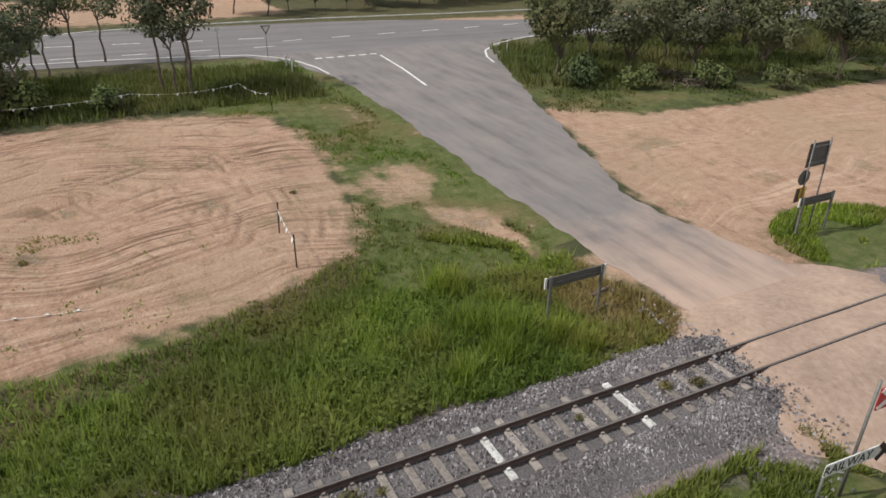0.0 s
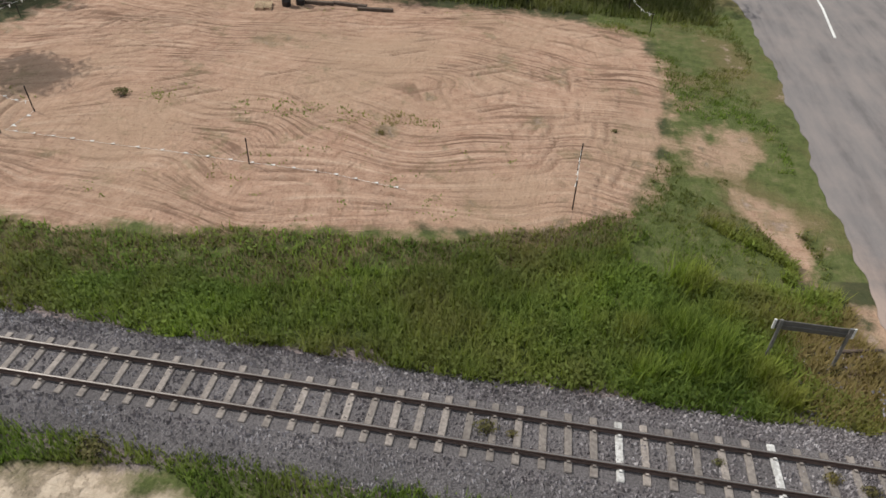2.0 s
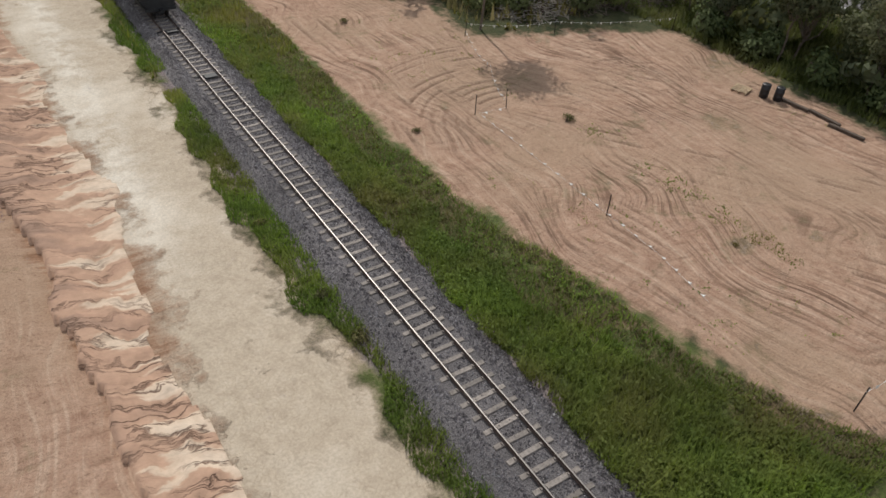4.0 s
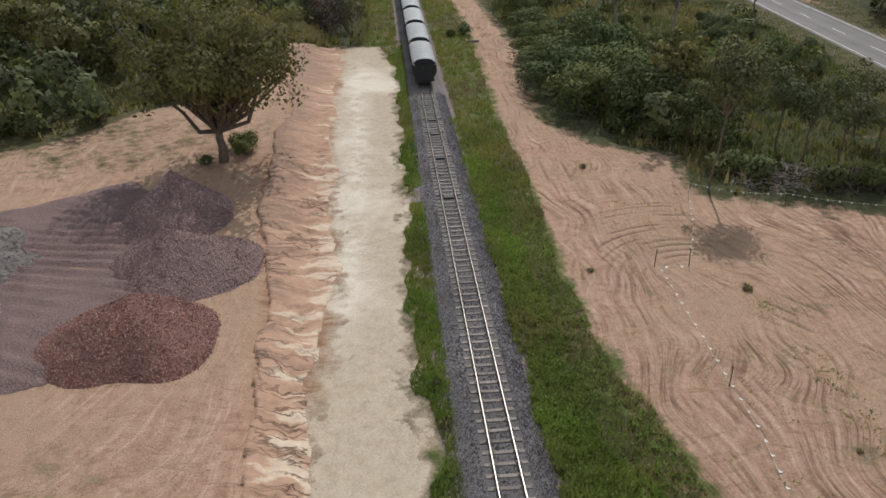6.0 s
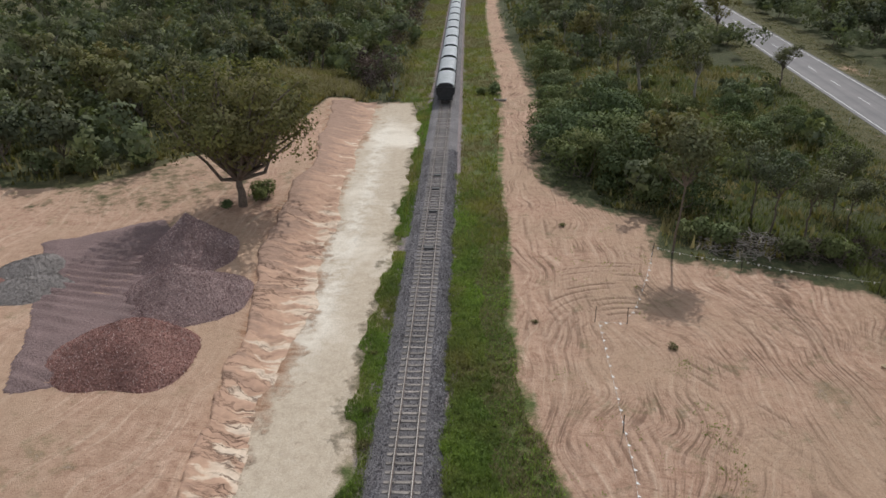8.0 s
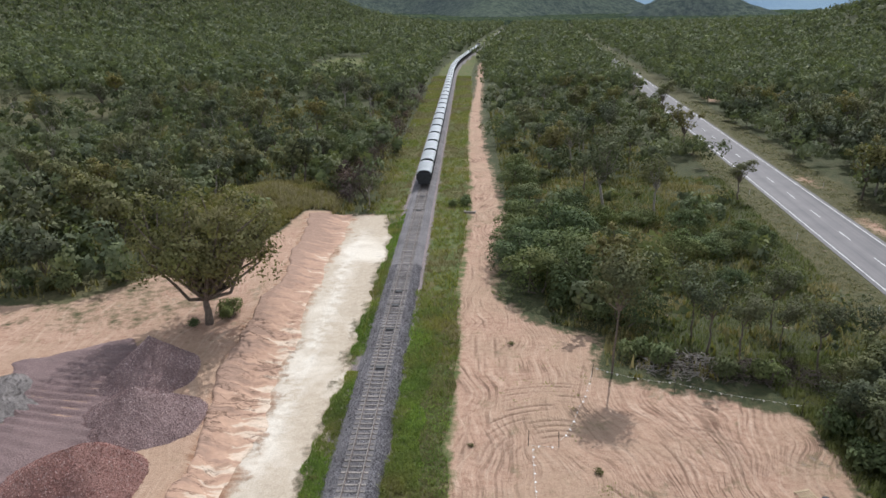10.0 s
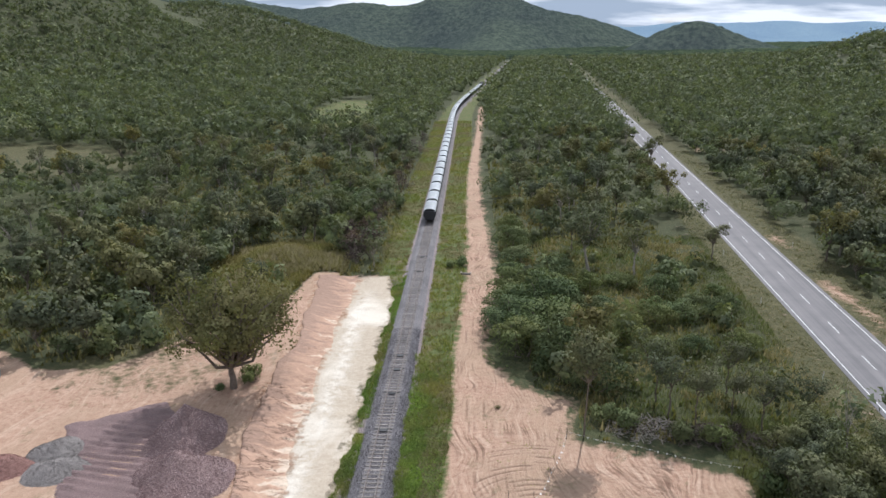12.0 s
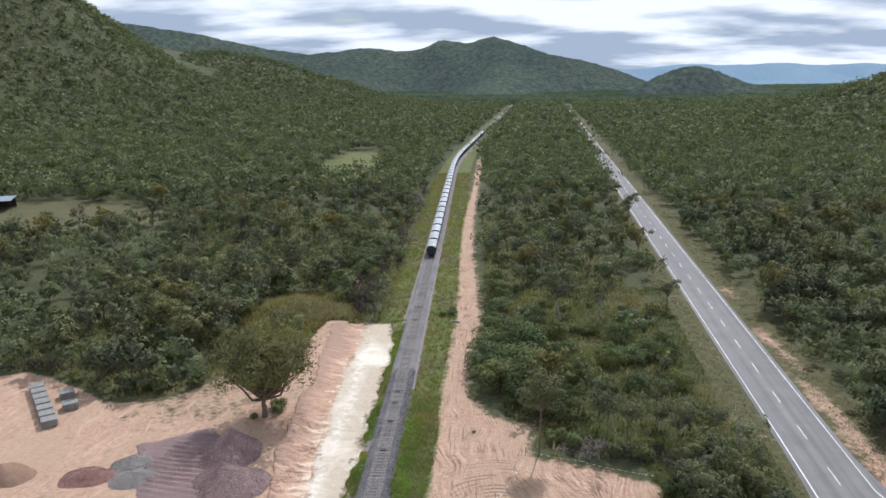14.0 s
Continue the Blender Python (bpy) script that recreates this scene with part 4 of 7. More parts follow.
def make_shrub(label, h, r, n, leaf, foliage, seed):
    """A dense bush, several domes with leaves down to the ground."""
    g = np.random.default_rng(seed)
    b = tagged(new("bush"), label, "bush")
    wood = []
    for k in range(5):
        a = g.uniform(0, 6.3)
        tube(wood, bent(g, (0, 0, -0.2), (0.5 * r * math.cos(a), 0.5 * r * math.sin(a), h * 0.7), 4, 0.1), np.linspace(0.07, 0.02, 4), 5)
    wv, wf = join(wood)
    obj("stem", np_mesh("stem", wv, wf, M_BARK, True), b)
    pts, nrm = [], []
    for k in range(7):
        a = g.uniform(0, 6.3)
        q = r * g.uniform(0.1, 0.65)
        c = np.array([q * math.cos(a), q * math.sin(a), h * g.uniform(0.3, 0.6)])
        d = g.normal(size=(n // 7, 3))
        d[:, 2] = np.abs(d[:, 2]) * 1.1 - 0.25
        d /= np.linalg.norm(d, axis=1, keepdims=True)
        pts.append(c + d * np.array([r * 0.55, r * 0.55, h * 0.5]) * g.uniform(0.72, 1.08, (len(d), 1)))
        nrm.append(d)
    pts = np.concatenate(pts)
    pts[:, 2] = np.maximum(pts[:, 2], 0.05)
    nrm = soft_normals(g, np.concatenate(nrm), 0.2)
    v, f = leaves(pts, leaf, seed=seed, face=nrm)
    obj("foliage", np_mesh("foliage", v, f, foliage, normals=np.repeat(nrm, 4, 0)), b)
    return b


def make_thicket(label, h, r, domes, n, leaf, foliage, seed):
    """A mound of bushes grown together under vines: lit domes, deep folds between."""
    g = np.random.default_rng(seed)
    b = tagged(new("thicket"), label, "bush", group="vine-covered thickets")
    wood = []
    for k in range(4):
        a = g.uniform(0, 6.3)
        tube(wood, bent(g, (0.3 * math.cos(a), 0.3 * math.sin(a), -0.2), (0.5 * r * math.cos(a), 0.5 * r * math.sin(a), h * 0.75), 4, 0.1), np.linspace(0.1, 0.03, 4), 5)
    wv, wf = join(wood)
    obj("stem", np_mesh("stem", wv, wf, M_BARK, True), b)
    pts, nrm = [], []
    for k in range(domes):
        a, q = 2.4 * k + g.uniform(-0.4, 0.4), r * 0.78 * math.sqrt((k + 0.3) / domes)
        top = h * (1.0 - 0.5 * (q / r) ** 1.5) * g.uniform(0.8, 1.08)
        rad = r * g.uniform(0.25, 0.42)
        d = g.normal(size=(n // domes, 3))
        d[:, 2] = np.abs(d[:, 2]) * 1.1 - 0.35
        d /= np.linalg.norm(d, axis=1, keepdims=True)
        c = np.array([q * math.cos(a), q * math.sin(a), top - rad * 0.85])
        skirt = np.where(d[:, 2:] < 0, np.array([[1.15, 1.15, max(1.0, c[2] / (0.3 * rad))]]), 1.0)
        pts.append(c + d * rad * np.array([1, 1, 0.85]) * skirt * g.uniform(0.82, 1.08, (len(d), 1)))
        nrm.append(d)
    pts = np.concatenate(pts)
    pts[:, 2] = np.maximum(pts[:, 2], 0.05)
    nrm = soft_normals(g, np.concatenate(nrm), 0.2)
    v, f = leaves(pts, leaf, seed=seed, face=nrm)
    obj("foliage", np_mesh("foliage", v, f, foliage, normals=np.repeat(nrm, 4, 0)), b)
    return b


def blocked(x, y, margin=0.0):
    """Where no tree stands: cleared ground, line, roads, meadows."""
    x, y = np.asarray(x, float), np.asarray(y, float)
    rx = x - rail_x(y)
    bad = (rx > -6.5 - margin - 3 * (y > 150)) & (rx < 7 + margin)
    bad |= (y > -20) & (y < 420) & (rx > -6 - margin) & (rx < 14.5 + margin + 2 * (np.abs(y - 160) > 70))
    for p in (DIRT_FIELD, YARD, RED_STRIP, SAND_PAD, EAST_DIRT, CROSSING, SOUTH_LAY):
        bad |= inside(x, y, p) > -1.0 - margin
    hw = x - hwy_x(y)
    bad |= (hw > np.where(y < 190, -8.5, np.where(y < 380, -5.5, -3.0)) - margin) & (hw < 9 + margin)
    bad |= (x > -6) & (x < 60) & (y > -24) & (y < 3)
    bad |= np.hypot(x + 56, (y - 350) * 0.24) < 15
    bad |= np.hypot((x + 140) * 0.6, y - 195) < 26
    bad |= np.hypot((x + 25) / 10, (y - 97) / 14) < 1
    bad |= (np.abs(x) < 36) & (y < -14) & (x < 20)
    return bad


def place(kind, x, y, g, lo=0.8, hi=1.2):
    s = g.uniform(lo, hi)
    m = pose(x, y, float(height(x, y)) - 0.05, 0, 0, g.uniform(0, 360)) @ Matrix.Diagonal((s, s, s * g.uniform(0.9, 1.1), 1))
    return copy_thing(kind, m)


def build_woods():
    g = np.random.default_rng(21)
    gum = "grey-green gum tree in open bushland"
    kinds = [make_tree("gum_tree", gum, 11, 3.6, 20, 66, 0.21, M_PALEBARK, M_LEAF, 31 + i, bare=0.42) for i in range(2)]
    kinds += [make_tree("gum_tree", gum, 9, 3.2, 18, 66, 0.2, M_BARK, M_LEAF, 41 + i, bare=0.35) for i in range(2)]
    kinds += [make_tree("gum_tree", "olive-leaved gum tree in open bushland", 8, 3.4, 18, 66, 0.2, M_BARK, M_LEAF_OLIVE, 51, bare=0.3)]
    bushes = [make_shrub("dense dark green bush grown over with vines", 3.6, 2.6, 1500, 0.17, M_SHRUB, 61 + i) for i in range(2)]
    bushes += [make_shrub("low rounded bush with olive-green leaves", 1.7, 1.3, 600, 0.13, M_LEAF_OLIVE, 71)]
    used = {k: False for k in kinds + bushes}

    def put(k, x, y, lo=0.75, hi=1.25):
        if used[k]:
            return place(k, x, y, g, lo, hi)
        used[k] = True
        s = g.uniform(lo, hi)
        k.matrix_basis = pose(x, y, float(height(x, y)) - 0.05, 0, 0, g.uniform(0, 360)) @ Matrix.Diagonal((s, s, s, 1))

    spots = []
    tries = 0
    while len(spots) < 270 and tries < 9000:
        tries += 1
        d = 20 + 210 * g.random() ** 0.8
        a = radians(g.uniform(-50, 44))
        x, y = 8 + d * math.sin(a), 20 + d * math.cos(a)
        if blocked(x, y, 1.0) or any((x - u) ** 2 + (y - v) ** 2 < 12 for u, v in spots):
            continue
        spots.append((x, y))
    for x, y in spots:
        open_bush = 13 < x < 52 and 42 < y < 118
        roll = g.random()
        if open_bush and roll < 0.86:
            if roll < 0.42:
                put(bushes[2 if roll < 0.32 else 0], x, y, 0.5, 0.95)
        elif roll < 0.22:
            put(bushes[g.integers(3)], x, y, 0.7, 1.3)
        else:
            put(kinds[g.integers(len(kinds))], x, y, 0.7, 1.2)
    return spots


near_spots = build_woods()


def build_far_woods():
    """The rest of the bush: thousands of broken crowns."""
    g = np.random.default_rng(77)
    n = 26000
    d = 60 + 1250 * g.random(n) ** 0.75
    a = np.radians(g.uniform(-42, 40, n))
    x, y = 12 + d * np.sin(a), -40 + d * np.cos(a)
    ok = ~blocked(x, y, 0.5)
    near = (np.hypot(x - 8, y - 20) < 225) & (y > 20)
    thin = g.random(n) < np.where(near, 0.75, 1.0)
    scrub = (x > 13) & (x < hwy_x(y)) & (y > 36) & (y < 118)
    ok &= thin & (y > 10) & ~(scrub & (g.random(n) < 0.9))
    x, y, d = x[ok], y[ok], d[ok]
    z = height(x, y)
    m = len(x)
    h = g.uniform(4.5, 11.0, m) * np.where(np.hypot(x - 8, y - 20) < 225, 0.66, 1.0)
    r = h * g.uniform(0.28, 0.44, m) * np.interp(d, [200, 420], [1.0, 1.35])
    chunks, nrms = [], []
    for lo, hi, k, s in ((0, 260, 130, 0.34), (260, 520, 60, 0.62), (520, 5000, 22, 1.15)):
        sel = (d >= lo) & (d < hi)
        q = int(sel.sum())
        R, H = r[sel], h[sel]
        ctr = np.stack([x[sel], y[sel], z[sel] + H * 0.6], 1)
        lobes = g.normal(size=(q, 5, 3)) * np.stack([R * 0.62, R * 0.62, H * 0.16], 1)[:, None, :]
        dirs = g.normal(size=(q, k, 3))
        dirs[..., 2] = dirs[..., 2] * 0.9 + 0.3
        dirs /= np.linalg.norm(dirs, axis=2, keepdims=True)
        p = dirs * g.uniform(0.45, 1.1, (q, k, 1)) * np.stack([R * 0.62, R * 0.62, H * 0.2], 1)[:, None, :]
        off = np.take_along_axis(lobes, g.integers(0, 5, (q, k))[..., None].repeat(3, 2), 1)
        p = (p + off + ctr[:, None, :]).reshape(-1, 3)
        face = 0.75 * dirs + 0.95 * off / np.maximum(R, 1)[:, None, None]
        face = face.reshape(-1, 3) + g.normal(size=(q * k, 3)) * 0.18 + [0, 0, 0.2]
        face = face / np.linalg.norm(face, axis=1, keepdims=True)
        chunks.append(leaf_tips(p, np.full(len(p), s), seed=k, face=face))
        nrms.append(np.repeat(face, 3, 0))
    v, f = join(chunks)
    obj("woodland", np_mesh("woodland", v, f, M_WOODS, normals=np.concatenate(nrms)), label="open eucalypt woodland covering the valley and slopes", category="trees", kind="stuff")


build_far_woods()


# ---------------- mountains ----------------
def mountain_material(name, c1, c2, haze, glow):
    m, nt, b, N, L = mat_base(name)
    pos = N("NewGeometry").outputs["Position"]
    # crevice shade is put into the colour: dark c1 where the bump dips
    n = noise_tex(N, L, 0.07, 8, 0.75, pos)
    big = noise_tex(N, L, 0.004, 4, 0.5, pos)
    col = mixc(N, L, ramp(N, L, n, [(0.4, (0, 0, 0)), (0.6, (1, 1, 1))]), c1, c2)
    col = mixc(N, L, 1.0, col, ramp(N, L, big, [(0.35, (0.7, 0.72, 0.75)), (0.65, (1.1, 1.08, 1))]), 'MULTIPLY')
    L(col, b.inputs["Base Color"])
    b.inputs["Roughness"].default_value = 1.0
    b.inputs["Specular IOR Level"].default_value = 0.0
    # distance haze is put into the surface as a bluish glow
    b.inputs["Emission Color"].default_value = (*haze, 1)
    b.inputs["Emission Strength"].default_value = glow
    bp = N("Bump")
    bp.inputs["Strength"].default_value, bp.inputs["Distance"].default_value = 1.0, 12.0
    L(n, bp.inputs["Height"])
    L(bp.outputs[0], b.inputs["Normal"])
    return m


def ridge(name, crest, y0, deep, cell, material, label, seed, rough):
    """A range: a crest line of (x, height) falling to both sides, with spurs and gullies."""
    c = np.array(crest, float)
    xs = np.arange(c[0, 0], c[-1, 0], cell)
    line = np.interp(xs, c[:, 0], c[:, 1])
    k = np.hanning(max(3, int(130 / cell) | 1))
    line = np.convolve(np.pad(line, len(k) // 2, mode="edge"), k / k.sum(), mode="valid")
    ys = np.arange(y0 - 2.2 * deep, y0 + 1.2 * deep, cell)
    X, Y = np.meshgrid(xs, ys)
    g = np.random.default_rng(seed)
    spur = 1 + 0.32 * np.sin(X / 95.0 + 1.5 * wave(X, Y, 170, seed)) * np.clip((y0 - Y) / deep, 0, 1)
    fall = np.exp(-(np.abs(Y - y0 - 60 * wave(X, Y, 210, seed + 2)) / (deep * spur)) ** 1.7)
    Z = -30 + (line[None] + 30) * fall
    lift = np.clip((Z + 20) / 60, 0, 1)
    Z = Z + lift * (3 * wave(X, Y, 26, seed) + 4 * wave(X, Y, 60, seed + 1) + g.normal(size=X.shape) * rough)
    ny, nx = X.shape
    idx = np.arange(nx * ny).reshape(ny, nx)
    f = np.stack([idx[:-1, :-1], idx[:-1, 1:], idx[1:, 1:], idx[1:, :-1]], -1).reshape(-1, 4)
    return obj(name, np_mesh(name, np.stack([X, Y, Z], -1).reshape(-1, 3), f, material), label=label, category="mountain", kind="structure")


# bluish tones and glow stand for air haze, strongest on the far range
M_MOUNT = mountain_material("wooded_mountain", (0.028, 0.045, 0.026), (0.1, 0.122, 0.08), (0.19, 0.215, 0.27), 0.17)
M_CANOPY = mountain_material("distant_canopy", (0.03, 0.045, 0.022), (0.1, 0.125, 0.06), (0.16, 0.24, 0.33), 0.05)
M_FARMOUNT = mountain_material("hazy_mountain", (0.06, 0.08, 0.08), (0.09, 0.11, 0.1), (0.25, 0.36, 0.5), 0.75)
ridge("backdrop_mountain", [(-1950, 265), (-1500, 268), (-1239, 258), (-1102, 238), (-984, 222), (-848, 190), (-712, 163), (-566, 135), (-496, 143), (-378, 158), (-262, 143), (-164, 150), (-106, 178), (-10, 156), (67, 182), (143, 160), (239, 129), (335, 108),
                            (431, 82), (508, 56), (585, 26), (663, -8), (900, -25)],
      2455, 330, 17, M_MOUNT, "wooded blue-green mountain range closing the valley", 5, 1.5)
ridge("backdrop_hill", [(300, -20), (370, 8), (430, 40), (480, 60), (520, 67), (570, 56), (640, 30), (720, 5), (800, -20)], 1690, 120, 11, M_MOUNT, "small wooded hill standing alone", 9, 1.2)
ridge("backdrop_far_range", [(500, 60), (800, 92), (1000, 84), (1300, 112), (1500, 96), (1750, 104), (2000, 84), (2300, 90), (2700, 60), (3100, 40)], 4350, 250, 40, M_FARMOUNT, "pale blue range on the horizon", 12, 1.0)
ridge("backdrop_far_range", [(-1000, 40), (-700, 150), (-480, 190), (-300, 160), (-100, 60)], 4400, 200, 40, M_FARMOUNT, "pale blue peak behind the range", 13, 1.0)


def canopy_sheet(name, x0, x1, y0, y1, cell, z, material, label):
    """Far tree tops, seen as one uneven sheet."""
    X, Y = np.meshgrid(np.arange(x0, x1, cell), np.arange(y0, y1, cell))
    g = np.random.default_rng(19)
    Z = np.maximum(height(X, Y), -1) + z + g.normal(size=X.shape) * 1.3
    Z[0] -= 14
    ny, nx = X.shape
    idx = np.arange(nx * ny).reshape(ny, nx)
    f = np.stack([idx[:-1, :-1], idx[:-1, 1:], idx[1:, 1:], idx[1:, :-1]], -1).reshape(-1, 4)
    obj(name, np_mesh(name, np.stack([X, Y, Z], -1).reshape(-1, 3), f, material), label=label, category="trees", kind="structure")


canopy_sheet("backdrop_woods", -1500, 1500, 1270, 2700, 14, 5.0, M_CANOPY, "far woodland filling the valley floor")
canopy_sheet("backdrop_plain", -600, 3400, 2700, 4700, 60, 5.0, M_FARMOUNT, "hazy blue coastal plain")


# ---------------- grass ----------------
M_RANK2 = leafy("line_side_grass", (0.085, 0.112, 0.034), (0.165, 0.195, 0.06), (0.195, 0.18, 0.075), 0.4)

def blades(x, y, h, w, material, name, label, seed, lean=0.35):
    """A stand of grass blades, rooted on the ground."""
    g = np.random.default_rng(seed)
    n = len(x)
    z = height(x, y) - 0.02
    a = g.uniform(0, 2 * math.pi, n)
    hh = h * g.uniform(0.55, 1.25, n)
    ww = 1.3 * w * g.uniform(0.6, 1.4, n)
    tip = np.stack([np.cos(a), np.sin(a)], 1) * (lean * hh * np.abs(g.normal(size=n) * 0.7 + 0.9))[:, None]
    ux, uy = -np.sin(a), np.cos(a)
    base = np.stack([x, y, z], 1)
    side = np.stack([ux * ww, uy * ww, np.zeros(n)], 1)
    top = base + np.stack([tip[:, 0], tip[:, 1], hh], 1)
    v = np.stack([base + side, base - side, top], 1).reshape(-1, 3)
    nr = np.stack([-0.5 * np.cos(a), -0.5 * np.sin(a), np.full(n, 0.9)], 1) + g.normal(size=(n, 3)) * 0.2
    nr /= np.linalg.norm(nr, axis=1, keepdims=True)
    me = np_mesh(name, v, np.arange(3 * n).reshape(-1, 3), material, normals=np.repeat(nr, 3, 0))
    return obj(name, me, label=label, category="grass", kind="stuff")


def tufted(g, x0, x1, y0, y1, tufts, per, spread):
    """Root points gathered in tufts."""
    cx, cy = g.uniform(x0, x1, tufts), g.uniform(y0, y1, tufts)
    s = spread * g.uniform(0.5, 1.5, tufts)
    x = np.repeat(cx, per) + g.normal(size=tufts * per) * np.repeat(s, per)
    y = np.repeat(cy, per) + g.normal(size=tufts * per) * np.repeat(s, per)
    return x, y, np.repeat(g.uniform(0.6, 1.35, tufts), per)


def on_road(x, y):
    lo = np.interp(x, [-30, 0, 1.6, 3.2, 6, 15, 31, 38, 40, 60], [-5, -5.4, -5.4, -5.6, -4.2, -4.7, -4.9, -4.6, -4.6, -4])
    hi = np.interp(x, [-30, 1.6, 7.5, 12.2, 18.5, 26, 38.7, 60], [-11, -11, -10.3, -10.2, -11.9, -14.3, -18.4, -27])
    return (y < lo) & (y > hi) | (x - hwy_x(y) > -5.2 - 2.6 * np.exp(-((y - 2) / 26.0) ** 4)) & (x - hwy_x(y) < 5.2)


def build_grass():
    g = np.random.default_rng(90)
    # verge between the line and the cleared field
    x, y, k = tufted(g, 1.9, 12, -3.5, 62, 11500, 19, 0.17)
    d = inside(x, y, DIRT_FIELD)
    ragged = 0.9 * (patchy(x, y, 1.6, 3) - 0.6)
    keep = (d < ragged - 0.15) & (x > 1.75 + 0.5 * patchy(x, y, 1.2, 8)) & ~on_road(x, y - 0.5) & (np.hypot(x - 5, y + 3.2) > 1.6)
    keep &= ~((x > 8.2) & (y < 3.4) & (patchy(x, y, 1.1, 5) > 0.42)) & (inside(x, y, BARE_PATCH_2) < 0)
    keep &= g.random(len(x)) < np.interp(y, [40, 62], [1, 0.1])
    x, y, k, d = x[keep], y[keep], k[keep], d[keep]
    dry = (d > -2.2 + 2.2 * (patchy(x, y, 2.3, 6) - 0.5)) & (g.random(len(x)) < 0.8) | (patchy(x, y, 3.1, 14) > 0.95) & (g.random(len(x)) < 0.5)
    tall = 0.22 + 0.26 * np.clip(patchy(x, y, 2.6, 2), 0, 1.2) + 0.25 * np.exp(-((x - 5.5) / 2.5) ** 2 - ((y - 3) / 4.0) ** 2)
    blades(x[~dry], y[~dry], (tall * k)[~dry], 0.022, M_GRASS, "grass", "lush green grass on the railway verge", 91, 0.5)
    blades(x[dry], y[dry], (tall * k * 0.6)[dry], 0.02, M_DRYGRASS, "dry_grass", "straw-coloured dry grass at the dirt's edge", 92, 0.5)
    weed = ~dry & (g.random(len(x)) < np.where(patchy(x, y, 1.7, 17) > 0.5, 0.62, 0.22))
    wx, wy = x[weed] + g.normal(size=weed.sum()) * 0.1, y[weed] + g.normal(size=weed.sum()) * 0.1
    pts = np.stack([wx, wy, height(wx, wy) + (tall * k)[weed] * g.uniform(0.15, 0.8, weed.sum())], 1)
    v, f = leaves(pts, 0.075, flat=0.9, wide=0.6, seed=104)
    up = g.normal(size=(len(pts), 3)) * 0.35 + [0, 0, 1]
    up /= np.linalg.norm(up, axis=1, keepdims=True)
    obj("weeds", np_mesh("weeds", v, f, M_GRASS, normals=np.repeat(up, 4, 0)), label="leafy green weeds among the verge grass", category="weeds", kind="stuff")
    # ragged strip between the ballast and the white pad
    x, y, k = tufted(g, -4.9, -1.9, 4, 96, 5200, 18, 0.2)
    keep = (inside(x, y, SAND_PAD) < 0.9 * (patchy(x, y, 1.3, 12) - 0.5)) & (x < -1.9) & (patchy(x, y, 2.4, 7) > 0.22)
    blades(x[keep], y[keep], 0.26 * k[keep], 0.024, M_GRASS, "grass", "patchy green grass beside the ballast", 93)
    # south of the line at the crossing
    x, y, k = tufted(g, -9.5, -2.4, -4, 7, 3200, 15, 0.16)
    keep = (patchy(x, y, 1.1, 9) > 0.18) & (inside(x, y, SAND_PAD) < 0.1) & (inside(x, y, CROSSING) < 0.2) & (np.abs(x) > 2.5)
    blades(x[keep], y[keep], 0.3 * k[keep], 0.024, M_GRASS, "grass", "green grass and weeds by the crossing", 94)
    # worn grass between field and side road
    x, y, k = tufted(g, 9, 47, -4.6, 4.5, 2600, 13, 0.16)
    keep = (inside(x, y, DIRT_FIELD) < -0.2) & ~on_road(x, y - 0.6) & (patchy(x, y, 1.3, 5) > 0.45) & (inside(x, y, BARE_PATCH) < -0.2) & (inside(x, y, BARE_PATCH_2) < 0)
    blades(x[keep], y[keep], 0.17 * k[keep], 0.022, M_GRASS, "grass", "short worn grass beside the side road", 95)
    # tall rank grass between fence and highway
    x, y, k = tufted(g, 34.6, 52, -3, 46, 5600, 16, 0.24)
    keep = (inside(x, y, DIRT_FIELD) < -0.3) & ~on_road(x, y) & ~on_road(x + 0.8, y)
    near_road = x - hwy_x(y) > -9
    blades(x[keep], y[keep], (np.where(near_road, 0.22, 0.5) * k)[keep], 0.03, M_RANK, "grass", "tall rank grass along the highway fence", 96)
    # sign island and the edge of the eastern bush
    x, y, k = tufted(g, 1, 9, -21, -11, 1500, 13, 0.16)
    keep = (island(x, y) < -0.2) & (patchy(x, y, 1.1, 2) > 0.36)
    blades(x[keep], y[keep], 0.24 * k[keep], 0.024, M_GRASS, "grass", "green grass round the crossing signs", 97)
    x, y, k = tufted(g, 20, 44, -62, -14, 4200, 12, 0.25)
    edge = inside(x, y, EAST_DIRT)
    keep = (edge < -0.3 + 1.5 * (patchy(x, y, 2.5, 4) - 0.5)) & ((edge < -5) | (patchy(x, y, 1.6, 10) > 0.45)) & ~on_road(x, y + 0.6) & ~on_road(x + 1, y)
    blades(x[keep], y[keep], (np.where(edge < -6, 0.6, 0.2) * k)[keep], 0.035, M_RANK, "grass", "tall green grass in front of the bush", 98)
    # along the line towards the hills
    x, y, k = tufted(g, -8.5, 9.2, 44, 330, 9000, 12, 0.35)
    keep = (np.abs(x) > 2.5) & (inside(x, y, DIRT_FIELD) < -0.3) & (inside(x, y, SAND_PAD) < -0.3) & (inside(x, y, RED_STRIP) < 0)
    dry = (patchy(x, y, 5, 3) > 0.62) | (g.random(len(x)) < 0.15)
    blades(x[keep & ~dry], y[keep & ~dry], 0.42 * k[keep & ~dry], 0.05, M_RANK2, "grass", "green grass on both sides of the line", 99)
    blades(x[keep & dry], y[keep & dry], 0.42 * k[keep & dry], 0.045, M_DRYGRASS, "dry_grass", "dry grass on both sides of the line", 100)
